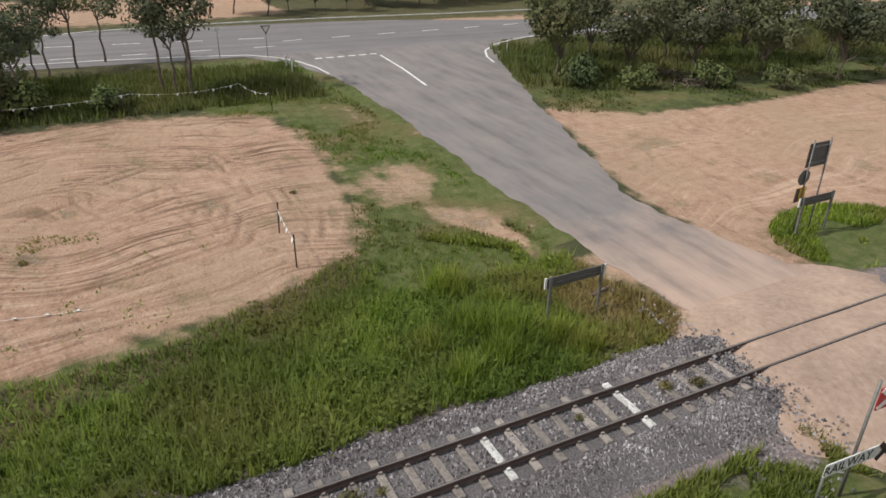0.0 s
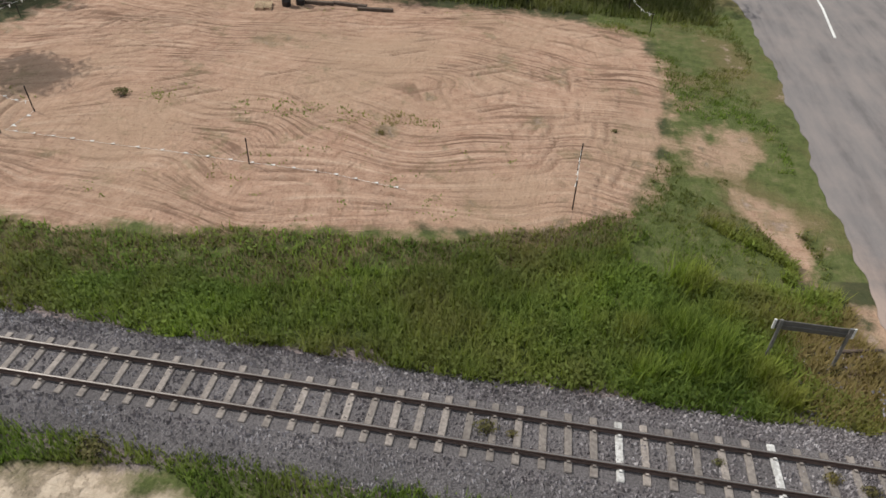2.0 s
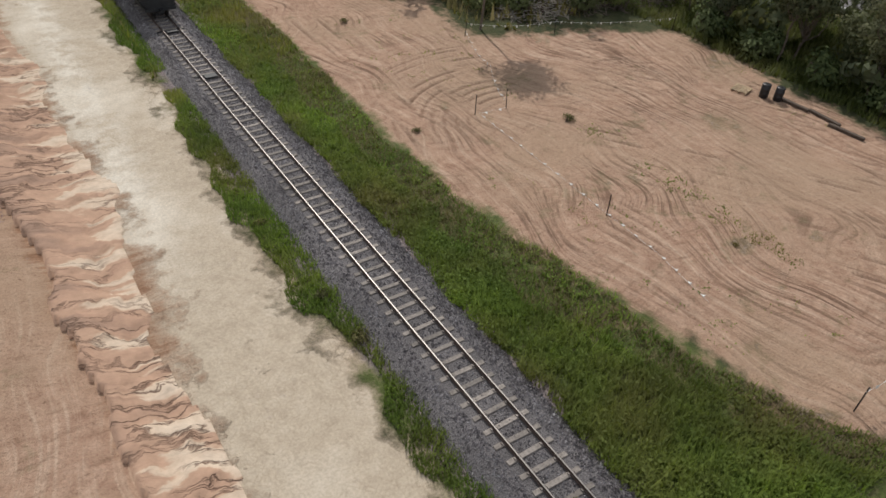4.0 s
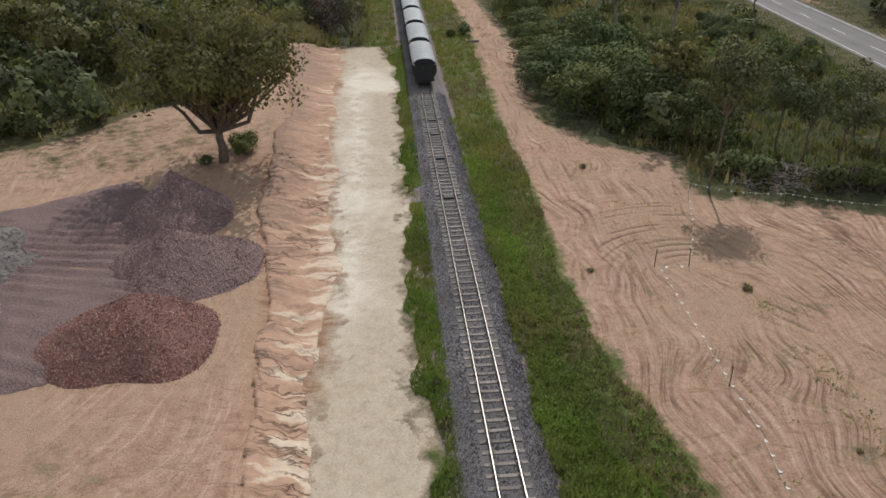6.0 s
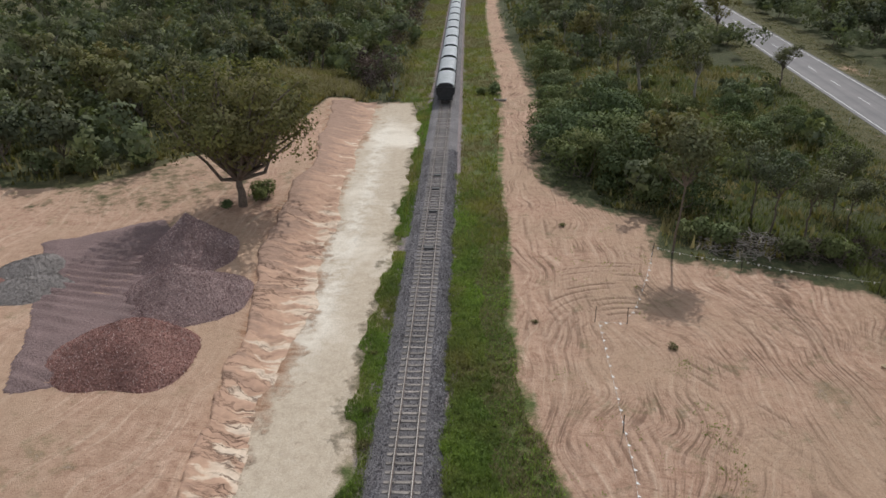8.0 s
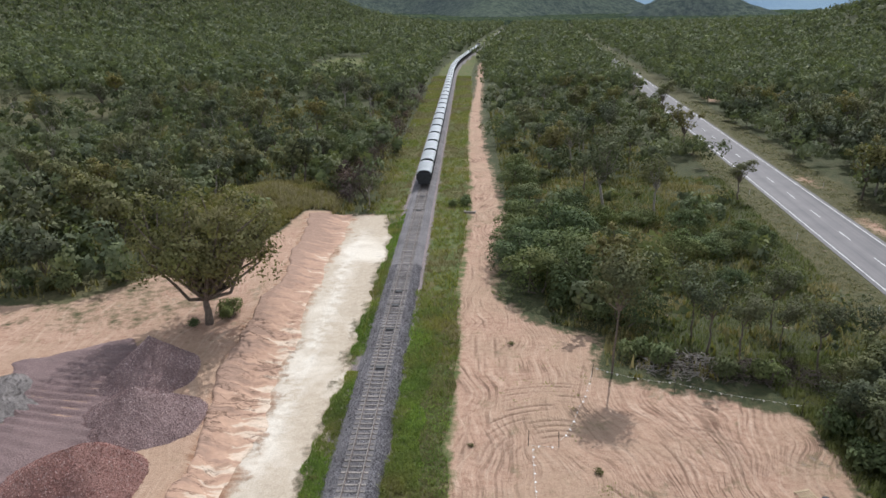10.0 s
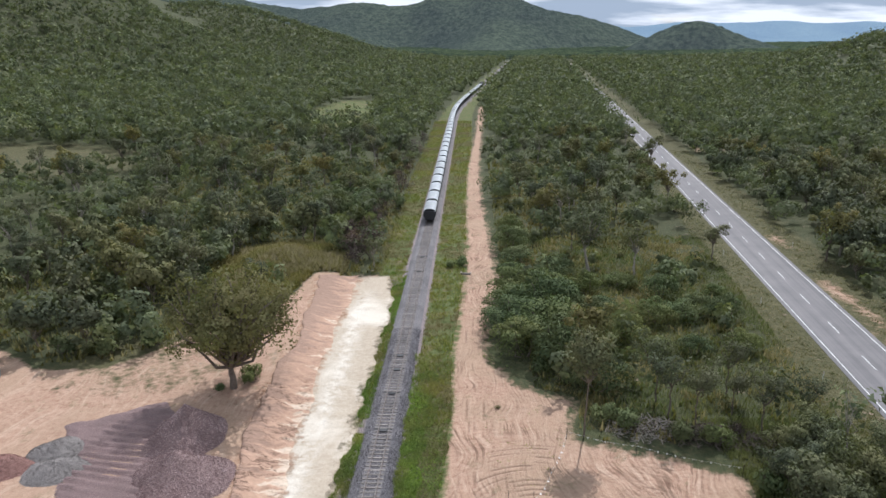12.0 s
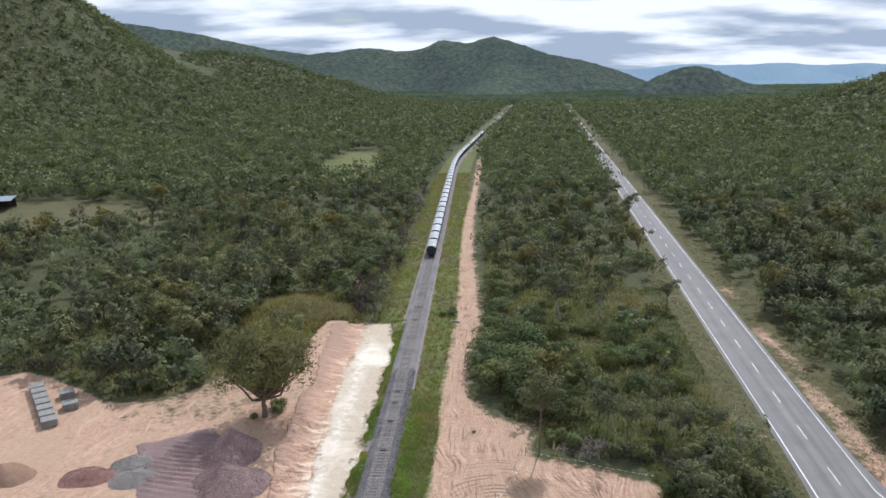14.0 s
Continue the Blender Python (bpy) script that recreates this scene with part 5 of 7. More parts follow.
    # understorey of the bush on both sides
    x, y, k = tufted(g, -75, 48, 42, 215, 7000, 9, 0.55)
    keep = ~blocked(x, y, 0.0)
    blades(x[keep], y[keep], 0.85 * k[keep], 0.12, M_LEAF_OLIVE, "undergrowth", "olive undergrowth beneath the gum trees", 101)
    x, y, k = tufted(g, 15, 60, 44, 118, 5200, 13, 0.5)
    keep = ~blocked(x, y, 0.3)
    dry = patchy(x, y, 4, 9) > 0.72
    blades(x[keep & ~dry], y[keep & ~dry], 0.5 * k[keep & ~dry], 0.045, M_RANK, "grass", "rough green grass in the open scrub", 107)
    blades(x[keep & dry], y[keep & dry], 0.55 * k[keep & dry], 0.035, M_DRYGRASS, "dry_grass", "yellowing grass in the open scrub", 108)
    x, y, k = tufted(g, -38, -12, 78, 118, 5200, 12, 0.3)
    keep = (inside(x, y, RED_STRIP) < -0.3) & (inside(x, y, YARD) < -0.3) & (np.hypot((x + 25) / 12, (y - 97) / 17) < 1)
    olive = patchy(x, y, 3, 5) > 0.5
    blades(x[keep & ~olive], y[keep & ~olive], 0.8 * k[keep & ~olive], 0.07, M_DRYGRASS, "dry_grass", "mound of tall yellowing grass behind the sandy pad", 102, 0.6)
    blades(x[keep & olive], y[keep & olive], 0.8 * k[keep & olive], 0.07, M_LEAF_OLIVE, "grass", "olive grass on the mound behind the sandy pad", 111, 0.6)
    # clumps of tall cane grass near the warning board, dead grass under it
    spots = np.array([(7.9, 1.3, 0.9), (4.6, 0.9, 1.0), (3.6, 1.6, 0.8), (3.9, -0.4, 0.7), (5.4, 1.9, 0.9), (3.2, 3.2, 0.7), (5.0, 3.4, 0.7), (6.4, 0.4, 0.6), (3.0, -0.9, 0.6)])
    pick = g.integers(0, len(spots), 5200)
    x, y = spots[pick, 0] + g.normal(size=5200) * 0.36 * spots[pick, 2], spots[pick, 1] + g.normal(size=5200) * 0.36 * spots[pick, 2]
    blades(x, y, 1.0 * spots[pick, 2], 0.026, M_GRASS, "cane_grass", "tall clumps of bright green cane grass", 105, 0.45)
    x, y, k = tufted(g, 2.4, 7.5, -4.6, -1.6, 420, 16, 0.14)
    keep = ~on_road(x, y - 0.3)
    blades(x[keep], y[keep], 0.3 * k[keep], 0.02, M_DRYGRASS, "dry_grass", "dead brown grass under the warning board", 106, 0.6)
    # mown verges of the highway
    y = np.repeat(g.uniform(14, 230, 3600), 9) + g.normal(size=32400) * 0.3
    off = np.repeat(np.where(g.random(3600) < 0.5, g.uniform(-10, -5.0, 3600), g.uniform(5.2, 11, 3600)), 9) + g.normal(size=32400) * 0.3
    x = hwy_x(y) + off
    keep = (np.abs(off) > 4.9) & (inside(x, y, DIRT_FIELD) < 0)
    half = g.random(len(x)) < 0.5
    blades(x[keep & half], y[keep & half], np.full(int((keep & half).sum()), 0.2), 0.045, M_RANK, "grass", "short grass on the highway's verges", 109)
    blades(x[keep & ~half], y[keep & ~half], np.full(int((keep & ~half).sum()), 0.2), 0.04, M_DRYGRASS, "dry_grass", "short dry grass on the highway's verges", 110)
    # weeds on the bare ground
    x, y, k = tufted(g, 7, 34, 1, 52, 420, 9, 0.2)
    keep = (inside(x, y, DIRT_FIELD) > 0.5) & (patchy(x, y, 4.0, 11) > 0.72)
    band = (np.abs(x - 17 - 0.1 * (y - 18)) < 1.4) & (y > 13) & (y < 26)
    keep |= band & (g.random(len(x)) < 0.9)
    bx, by, bk = tufted(g, -0.8, 0.8, 12, 27, 130, 9, 0.16)
    bx = bx + 17.6 - 0.02 * (by - 18)
    x, y, k, keep = np.append(x, bx), np.append(y, by), np.append(k, bk), np.append(keep, patchy(bx, by, 1.5, 6) > 0.4)
    blades(x[keep], y[keep], 0.1 * k[keep], 0.035, M_GRASS, "weeds", "sparse low weeds on the bare dirt", 103)


build_grass()


# ---------------- single trees and bushes ----------------
def single_trees():
    g = np.random.default_rng(500)
    at = lambda x, y, dz=0.0: pose(x, y, float(height(x, y)) - 0.05 + dz)
    big = make_tree("spreading_tree", "old spreading gum tree with olive crown beside the gravel heaps", 14.6, 8.8, 150, 120, 0.18, M_BARK, M_LEAF_BIG, 511, bare=0.2, low=0.5, lean=(0.6, 0.2), girth=0.033, squash=0.66, rclump=0.22)
    big.matrix_basis = at(-18.7, 51.2)
    thin = make_tree("slender_tree", "slender tall gum with a small crown at the fence corner", 12.2, 2.3, 26, 120, 0.15, M_BARK, M_LEAF, 512, bare=0.52, low=0.68, girth=0.009, rclump=0.17)
    thin.matrix_basis = at(20.9, 42.6)
    lab = "slender gum tree in long roadside grass"
    road_gum = make_tree("slender_tree", lab, 9.0, 2.6, 17, 100, 0.13, M_BARK, M_LEAF, 513, bare=0.42, girth=0.013)
    road_gum.matrix_basis = at(39.0, 6.7)
    for x, y, r, s in ((38.4, 5.9, 40, 0.8), (40.8, 4.6, 160, 1.2), (37.6, 5.2, 290, 0.95), (36.8, 20.5, 60, 0.9), (37.0, 27.5, 190, 0.85), (36.6, 14.8, 340, 0.75), (50.2, 9.6, 250, 0.85), (48.6, 11.5, 80, 0.9), (46.8, 13.5, 300, 0.8), (44.5, 16, 20, 0.9), (41.5, 14, 130, 0.75),
                       (38.5, 51.7, 12, 0.85), (30.6, 46.2, 200, 1.0), (30.0, 49.6, 77, 1.0), (33.0, 45.2, 310, 0.9), (39.2, 43.2, 20, 0.85), (46.8, 34.5, 120, 0.75), (37.5, 47, 300, 0.7), (44, 44, 33, 0.75)):
        copy_thing(road_gum, at(x, y) @ pose(0, 0, 0, 0, 0, r) @ Matrix.Scale(s, 4))
    dead = make_tree("bare_tree", "leafless grey tree beside the highway", 8.0, 2.4, 18, 1, 0.05, M_PALEBARK, M_LEAF_OLIVE, 514, bare=0.25, girth=0.012)
    dead.matrix_basis = at(46.2, 39.8)
    low = make_tree("bush_tree", "dense low-branching tree at the edge of the bush", 6.6, 3.4, 28, 130, 0.135, M_BARK, M_LEAF, 515, bare=0.2, girth=0.016, rclump=0.26)
    low.matrix_basis = at(33.2, -20.6)
    for x, y, r, s in ((30.6, -25.5, 50, 0.95), (28.6, -30.5, 120, 1.05), (26.2, -35, 200, 1.0), (23.8, -40, 280, 1.1), (36.5, -26, 10, 1.0), (34, -32.5, 90, 1.1), (31.5, -39, 170, 1.0), (29, -46, 240, 1.1),
                       (38.5, 27.5, 60, 1.15), (42, 20, 15, 0.7), (43.5, 24, 200, 0.75), (40, 23.5, 100, 0.8), (37.2, 16, 330, 0.6), (44.5, 30, 80, 0.95), (41, 36, 260, 0.9), (46, 26, 20, 0.8), (37.6, 33, 170, 0.9), (43, 40, 45, 0.8), (41, 17, 220, 0.8), (45.5, 20, 310, 0.8), (38, 20.5, 140, 0.9), (41.5, 31, 300, 1.0), (39.5, 38, 210, 0.8), (24.5, -47, 40, 1.1), (38.5, -37, 75, 1.0), (36, -44, 310, 1.0)):
        copy_thing(low, at(x, y) @ pose(0, 0, 0, 0, 0, r) @ Matrix.Scale(s, 4))
    # far side of the highway
    wall = make_tree("roadside_tree", "dark bushy tree in thick woods", 7.5, 3.8, 20, 45, 0.3, M_BARK, M_LEAF, 516, bare=0.2, girth=0.016, rclump=0.28)
    wall.matrix_basis = at(76, -20)
    for k in range(46):
        x, y = g.uniform(70.5, 104), g.uniform(-85, 42)
        if inside(np.array([x]), np.array([y]), SOUTH_LAY)[0] < -1.5:
            copy_thing(wall, at(x, y) @ pose(0, 0, 0, 0, 0, g.uniform(0, 360)) @ Matrix.Scale(g.uniform(0.8, 1.25), 4))
    for k in range(15):
        copy_thing(wall, at(70.2 + 1.6 * math.sin(2.3 * k), -48 + 3.1 * k) @ pose(0, 0, 0, 0, 0, 71 * k) @ Matrix.Scale(0.75 + 0.2 * math.sin(k), 4))
    # thick woods behind the yard, and on the highway's far side
    for k in range(112):
        if k < 48:
            x, y = g.uniform(-62, -17), g.uniform(60, 118)
        else:
            y = g.uniform(40, 190)
            x = float(hwy_x(y)) + g.uniform(10.5, 44)
        if not blocked(x, y, 0.5):
            copy_thing(wall, at(x, y) @ pose(0, 0, 0, 0, 0, g.uniform(0, 360)) @ Matrix.Scale(g.uniform(0.85, 1.3), 4))
    bush = make_shrub("dark green bush in long grass", 2.2, 1.7, 1000, 0.15, M_SHRUB, 520)
    bush.matrix_basis = at(30, -20.5)
    for x, y, s in ((27.6, -24, 0.8), (25.5, -29, 0.9), (23.2, -33.5, 0.8), (36, 10, 0.8), (37, 14.5, 1.0), (36.6, 19, 0.9), (36.5, 24, 1.0), (36.6, 29, 1.0), (36.5, 34, 1.1), (31, 42, 0.9), (26, 44.5, 1.0), (23.5, 46, 0.9),
                    (34, 41, 1.0), (21.4, 54.6, 0.8), (17.6, 57.4, 0.8),
                    (7.4, 99.5, 0.8), (5.6, 98.6, 0.6), (-22, 74, 1.3), (-27, 71, 1.2), (-33, 63, 1.2), (-38, 60, 1.1), (-44, 60, 1.1), (-17.0, 52.6, 0.7), (-17.4, 54.2, 0.8), (-20.0, 50.6, 0.45)):
        copy_thing(bush, at(x, y) @ pose(0, 0, 0, 0, 0, g.uniform(0, 360)) @ Matrix.Scale(s, 4))
    mounds = [make_thicket("wide green thicket smothered in vines", 5.2, 4.0, 11 + k, 4600, 0.14, M_SHRUB, 530 + k) for k in range(3)]
    for k, (x, y, sc) in enumerate(((16.4, 62, 1.15), (20.8, 59.3, 1.2), (24.0, 52.6, 0.95), (15.6, 69, 1.1), (20, 66.5, 1.3), (25, 62.8, 1.0), (16, 76.5, 1.1), (20.6, 74.4, 1.1), (25.5, 70.5, 0.9), (16.2, 84.5, 0.95), (20, 82, 1.0),
                                    (16.2, 93, 0.75), (17.2, 100.5, 0.85), (17.2, 109, 0.85), (17.0, 119, 0.85), (23.7, 91.5, 0.9), (30, 66.5, 0.7), (33.4, 62.5, 0.65), (39.5, 74, 0.75), (39, 83, 0.7), (46, 74, 0.7), (42.9, 75.8, 0.62),
                                    (35, 72, 0.7), (29, 78, 0.6), (33.5, 88, 0.7), (43, 92, 0.65), (27.6, 85, 0.7), (38, 62, 0.5), (44.6, 63, 0.5), (47.5, 84, 0.5))):
        m = at(x, y) @ pose(0, 0, 0, 0, 0, 67 * k) @ Matrix.Diagonal((sc, sc, sc * (0.9 + 0.2 * math.sin(k)), 1))
        if k < 3:
            mounds[k].matrix_basis = m
        else:
            copy_thing(mounds[k % 3], m)
    white_gum = make_tree("gum_tree", "gum tree with a forked white trunk above the scrub", 12.5, 4.8, 30, 80, 0.2, M_PALEBARK, M_LEAF, 541, bare=0.36, low=0.6, girth=0.024)
    white_gum.matrix_basis = at(30, 96)
    twig = make_shrub("leafless brownish thicket beside the line", 3.0, 2.2, 700, 0.1, M_TWIG, 521)
    twig.matrix_basis = at(-11, 118)
    for x, y, s in ((-12.5, 123, 1.2), (-10.6, 128, 1.0), (-14, 113, 1.1), (-12, 134, 1.1), (-15.5, 119, 1.3), (-9.8, 104, 1.3), (-11.6, 99.5, 1.2), (-13.2, 105.5, 1.5), (-11, 110, 1.5), (-9.4, 114, 1.1), (24.5, 46.6, 0.5), (37, 43, 0.5)):
        copy_thing(twig, at(x, y) @ pose(0, 0, 0, 0, 0, 70 * s) @ Matrix.Scale(s, 4))
    for k in range(13):   # brown scrub on the cutting's edge
        x, y = -10.8 - 1.6 * math.sin(2.1 * k), 138 + 10.5 * k
        copy_thing(twig, at(x, y) @ pose(0, 0, 0, 0, 0, 83 * k) @ Matrix.Scale(1.3 + 0.25 * math.sin(k), 4))
    for k, (x, y) in enumerate(((-15.5, 127), (-18, 135), (-20, 122), (-16.5, 145), (-21, 149), (-15, 157), (-19, 165), (-23.5, 137))):
        copy_thing(mounds[k % 3], at(x, y) @ pose(0, 0, 0, 0, 0, 51 * k) @ Matrix.Scale(0.85 + 0.2 * math.sin(3 * k), 4))
    tuft = make_shrub("small green weed clump on bare dirt", 0.4, 0.5, 200, 0.06, M_LEAF_OLIVE, 522)
    tuft.matrix_basis = at(17.2, 28.0)
    for x, y, s in ((16.1, 14.5, 0.5), (18.7, 3.7, 0.45), (8.2, 31.1, 0.7), (12.2, 48.3, 0.9), (0.05, 7.75, 0.75), (0.0, 7.0, 0.4), (0.1, -1.4, 0.6), (-0.15, -2.3, 0.6), (0.1, 1.5, 0.4), (-2.4, 18.0, 1.1), (-2.6, 21, 0.9), (-2.9, 27, 0.8)):
        copy_thing(tuft, at(x, y, 0.3 if abs(x) < 0.5 else 0) @ pose(0, 0, 0, 0, 0, 97 * x) @ Matrix.Scale(s, 4))


M_TWIG = leafy("bare_twigs", (0.05, 0.035, 0.032), (0.1, 0.075, 0.07), (0.08, 0.05, 0.045), 0.05)
single_trees()


# ---------------- heaps and spread gravel ----------------
M_REDGRAVEL = surface("red_gravel", (0.24, 0.115, 0.095), (0.42, 0.235, 0.195), 0.92, 8, 0.5, bump=1.0, depth=0.3, obj=False)
M_PURPLEGRAVEL = surface("purple_gravel", (0.19, 0.122, 0.116), (0.38, 0.265, 0.25), 0.92, 8, 0.4, bump=1.0, depth=0.3, obj=False)
M_GREYGRAVEL = surface("grey_gravel", (0.22, 0.192, 0.178), (0.38, 0.34, 0.32), 0.92, 8, 0.4, bump=1.0, depth=0.3, obj=False)
M_BROWNSOIL = surface("brown_soil", (0.19, 0.11, 0.07), (0.30, 0.19, 0.13), 0.95, 5, 0.4, bump=0.8, depth=0.08, obj=False)


def heap(x, y, rx, ry, h, turn, material, label, seed, stones=1800, pointed=1.3, pebbles=None, crest=(0, 0)):
    """A tipped heap: slopes near the angle of repose, slumped foot, stones on it."""
    g = np.random.default_rng(seed)
    nr, na = 22, 56
    r = np.linspace(0, 1.12, nr)
    a = np.linspace(0, 2 * math.pi, na, endpoint=False)
    wob = 1 + 0.10 * np.sin(2 * a + seed) + 0.07 * np.sin(3 * a + 2 * seed) + 0.05 * np.sin(5 * a)
    R, A = np.meshgrid(r, a, indexing="ij")
    X, Y = R * np.cos(A) * rx * wob[None], R * np.sin(A) * ry * wob[None]
    t = radians(turn)
    X, Y = X * math.cos(t) - Y * math.sin(t), X * math.sin(t) + Y * math.cos(t)
    X, Y = X + crest[0] * np.clip(1 - R, 0, 1), Y + crest[1] * np.clip(1 - R, 0, 1)
    prof = np.clip(1 - R ** pointed, -0.2, 1)
    Z = h * prof + 0.05 * h * wave(X, Y, 0.7, seed) * np.clip(1 - R, 0, 1) + g.normal(size=R.shape) * 0.02
    base = float(height(x, y))
    v = np.stack([X + x, Y + y, Z + base], -1).reshape(-1, 3)
    idx = np.arange(nr * na).reshape(nr, na)
    j = np.roll(idx, -1, 1)
    f = np.stack([idx[:-1], idx[1:], j[1:], j[:-1]], -1).reshape(-1, 4)
    ob = tagged(new("heap", np_mesh("heap", v, f, material, True)), label, "gravel heap", group="heaps in the yard")
    rr, aa = np.sqrt(g.random(stones)) * 1.08, g.uniform(0, 2 * math.pi, stones)
    wb = 1 + 0.10 * np.sin(2 * aa + seed) + 0.07 * np.sin(3 * aa + 2 * seed) + 0.05 * np.sin(5 * aa)
    px, py = rr * np.cos(aa) * rx * wb, rr * np.sin(aa) * ry * wb
    px, py = px * math.cos(t) - py * math.sin(t), px * math.sin(t) + py * math.cos(t)
    px, py = px + crest[0] * np.clip(1 - rr, 0, 1), py + crest[1] * np.clip(1 - rr, 0, 1)
    pz = h * np.clip(1 - rr ** pointed, -0.2, 1) + 0.05 * h * wave(px, py, 0.7, seed) * np.clip(1 - rr, 0, 1) + 0.03
    c = np.stack([px + x, py + y, pz + base], 1)
    obj("loose_gravel", stones_mesh("loose_gravel", c, 0.055, pebbles or material, seed), ob, kind="stuff")
    return ob


M_REDPEBBLE = stone_material("red_pebble", [(0, (0.22, 0.1, 0.085)), (0.5, (0.42, 0.22, 0.18)), (0.85, (0.52, 0.33, 0.285)), (1, (0.62, 0.48, 0.43))])
M_PURPLEPEBBLE = stone_material("purple_pebble", [(0, (0.2, 0.128, 0.122)), (0.5, (0.38, 0.265, 0.25)), (0.85, (0.52, 0.39, 0.365)), (1, (0.62, 0.5, 0.47))])
heap(-19.0, 25.6, 4.5, 4.6, 2.7, 10, M_REDGRAVEL, "round heap of dark red crushed gravel on the yard", 2, 7000, 1.15, M_REDPEBBLE)
heap(-20.2, 40.2, 4.9, 4.2, 3.7, 116, M_PURPLEGRAVEL, "long heap of purple-grey gravel in the tree's shade", 3, 9000, 0.95, M_PURPLEPEBBLE, (0.2, 0.6))
heap(-18.0, 33.6, 4.9, 4.6, 2.2, 20, M_PURPLEGRAVEL, "heap of purple-grey gravel beside the red heap", 4, 7000, 1.0, M_PURPLEPEBBLE, (-0.8, 0.8))
heap(-32.4, 37.9, 2.9, 2.4, 0.9, 0, M_GREYGRAVEL, "small heap of pale grey gravel", 5, 1000)
heap(-30.8, 34.6, 3.0, 2.5, 1.0, 0, M_GREYGRAVEL, "small heap of pale grey gravel", 6, 1000)
heap(-36.8, 34.6, 3.3, 2.7, 1.1, 0, M_REDGRAVEL, "flattened heap of dull red gravel", 7, 1000)
heap(-47.5, 34.4, 3.8, 3.0, 1.6, 0, M_BROWNSOIL, "heap of brown soil at the yard's edge", 8, 400)


def sheet(name, poly, cell, rise, material, label, category):
    """Loose material lying over the ground inside an outline."""
    p = np.array(poly, float)
    xs, ys = np.arange(p[:, 0].min() - 1, p[:, 0].max() + 1, cell), np.arange(p[:, 1].min() - 1, p[:, 1].max() + 1, cell)
    X, Y = np.meshgrid(xs, ys)
    d = inside(X, Y, poly) + 0.5 * wave(X, Y, 1.3, 4) + 0.3 * wave(X, Y, 0.5, 2)
    Z = height(X, Y) + rise(X, Y, np.clip(d, -0.5, 2.0)) - 0.5 * (d < 0)
    ny, nx = X.shape
    idx = np.arange(nx * ny).reshape(ny, nx)
    f = np.stack([idx[:-1, :-1], idx[:-1, 1:], idx[1:, 1:], idx[1:, :-1]], -1).reshape(-1, 4)
    f = f[(d.ravel()[f] > -0.6).any(1)]
    return obj(name, np_mesh(name, np.stack([X, Y, Z], -1).reshape(-1, 3), f, material, True), label=label, category=category, kind="structure")


sheet("gravel_spread", [(-34, 42.5), (-31, 45), (-25.5, 48), (-21, 44), (-17, 32), (-17.5, 23), (-25, 21.5), (-27.5, 28), (-29.5, 34), (-30.5, 38.5)], 0.22,
      lambda X, Y, d: np.clip(d, 0, 1) * (0.15 + 0.22 * np.clip(patchy(X, Y, 2.0, 7), 0, 1) * np.sin((Y + 0.12 * X + 1.6 * wave(X, Y, 3.4, 2)) / 0.2)) + 0.03 * wave(X, Y, 0.4, 4),
      M_PURPLEGRAVEL, "purple-grey gravel spread in raked furrows", "gravel")


def bank_rise(X, Y, d):
    """A low washed-out step down to the pad."""
    lobe = np.abs(np.sin(Y / 0.62 + 1.6 * wave(X, Y, 2.2, 3))) + 0.6 * wave(X, Y, 0.7, 6)
    edge = X + 9.4 + 0.02 * (Y - 30) + 0.85 * lobe
    shelf = X + 10.7 + 0.03 * (Y - 30) + 0.7 * np.abs(np.sin(Y / 0.8 + 1.1 * wave(X, Y, 1.7, 8))) + 0.4 * wave(X, Y, 0.5, 2)
    low = np.interp(Y, [50, 80], [1.0, 0.3])
    return np.clip(d, 0, 0.5) * 0.1 + low * (0.15 * np.clip(-edge / 0.12, 0, 1) + 0.13 * np.clip(-shelf / 0.12, 0, 1) + 0.05 * np.clip(-edge / 3.0, 0, 1)) + 0.025 * wave(X, Y, 0.5, 5)


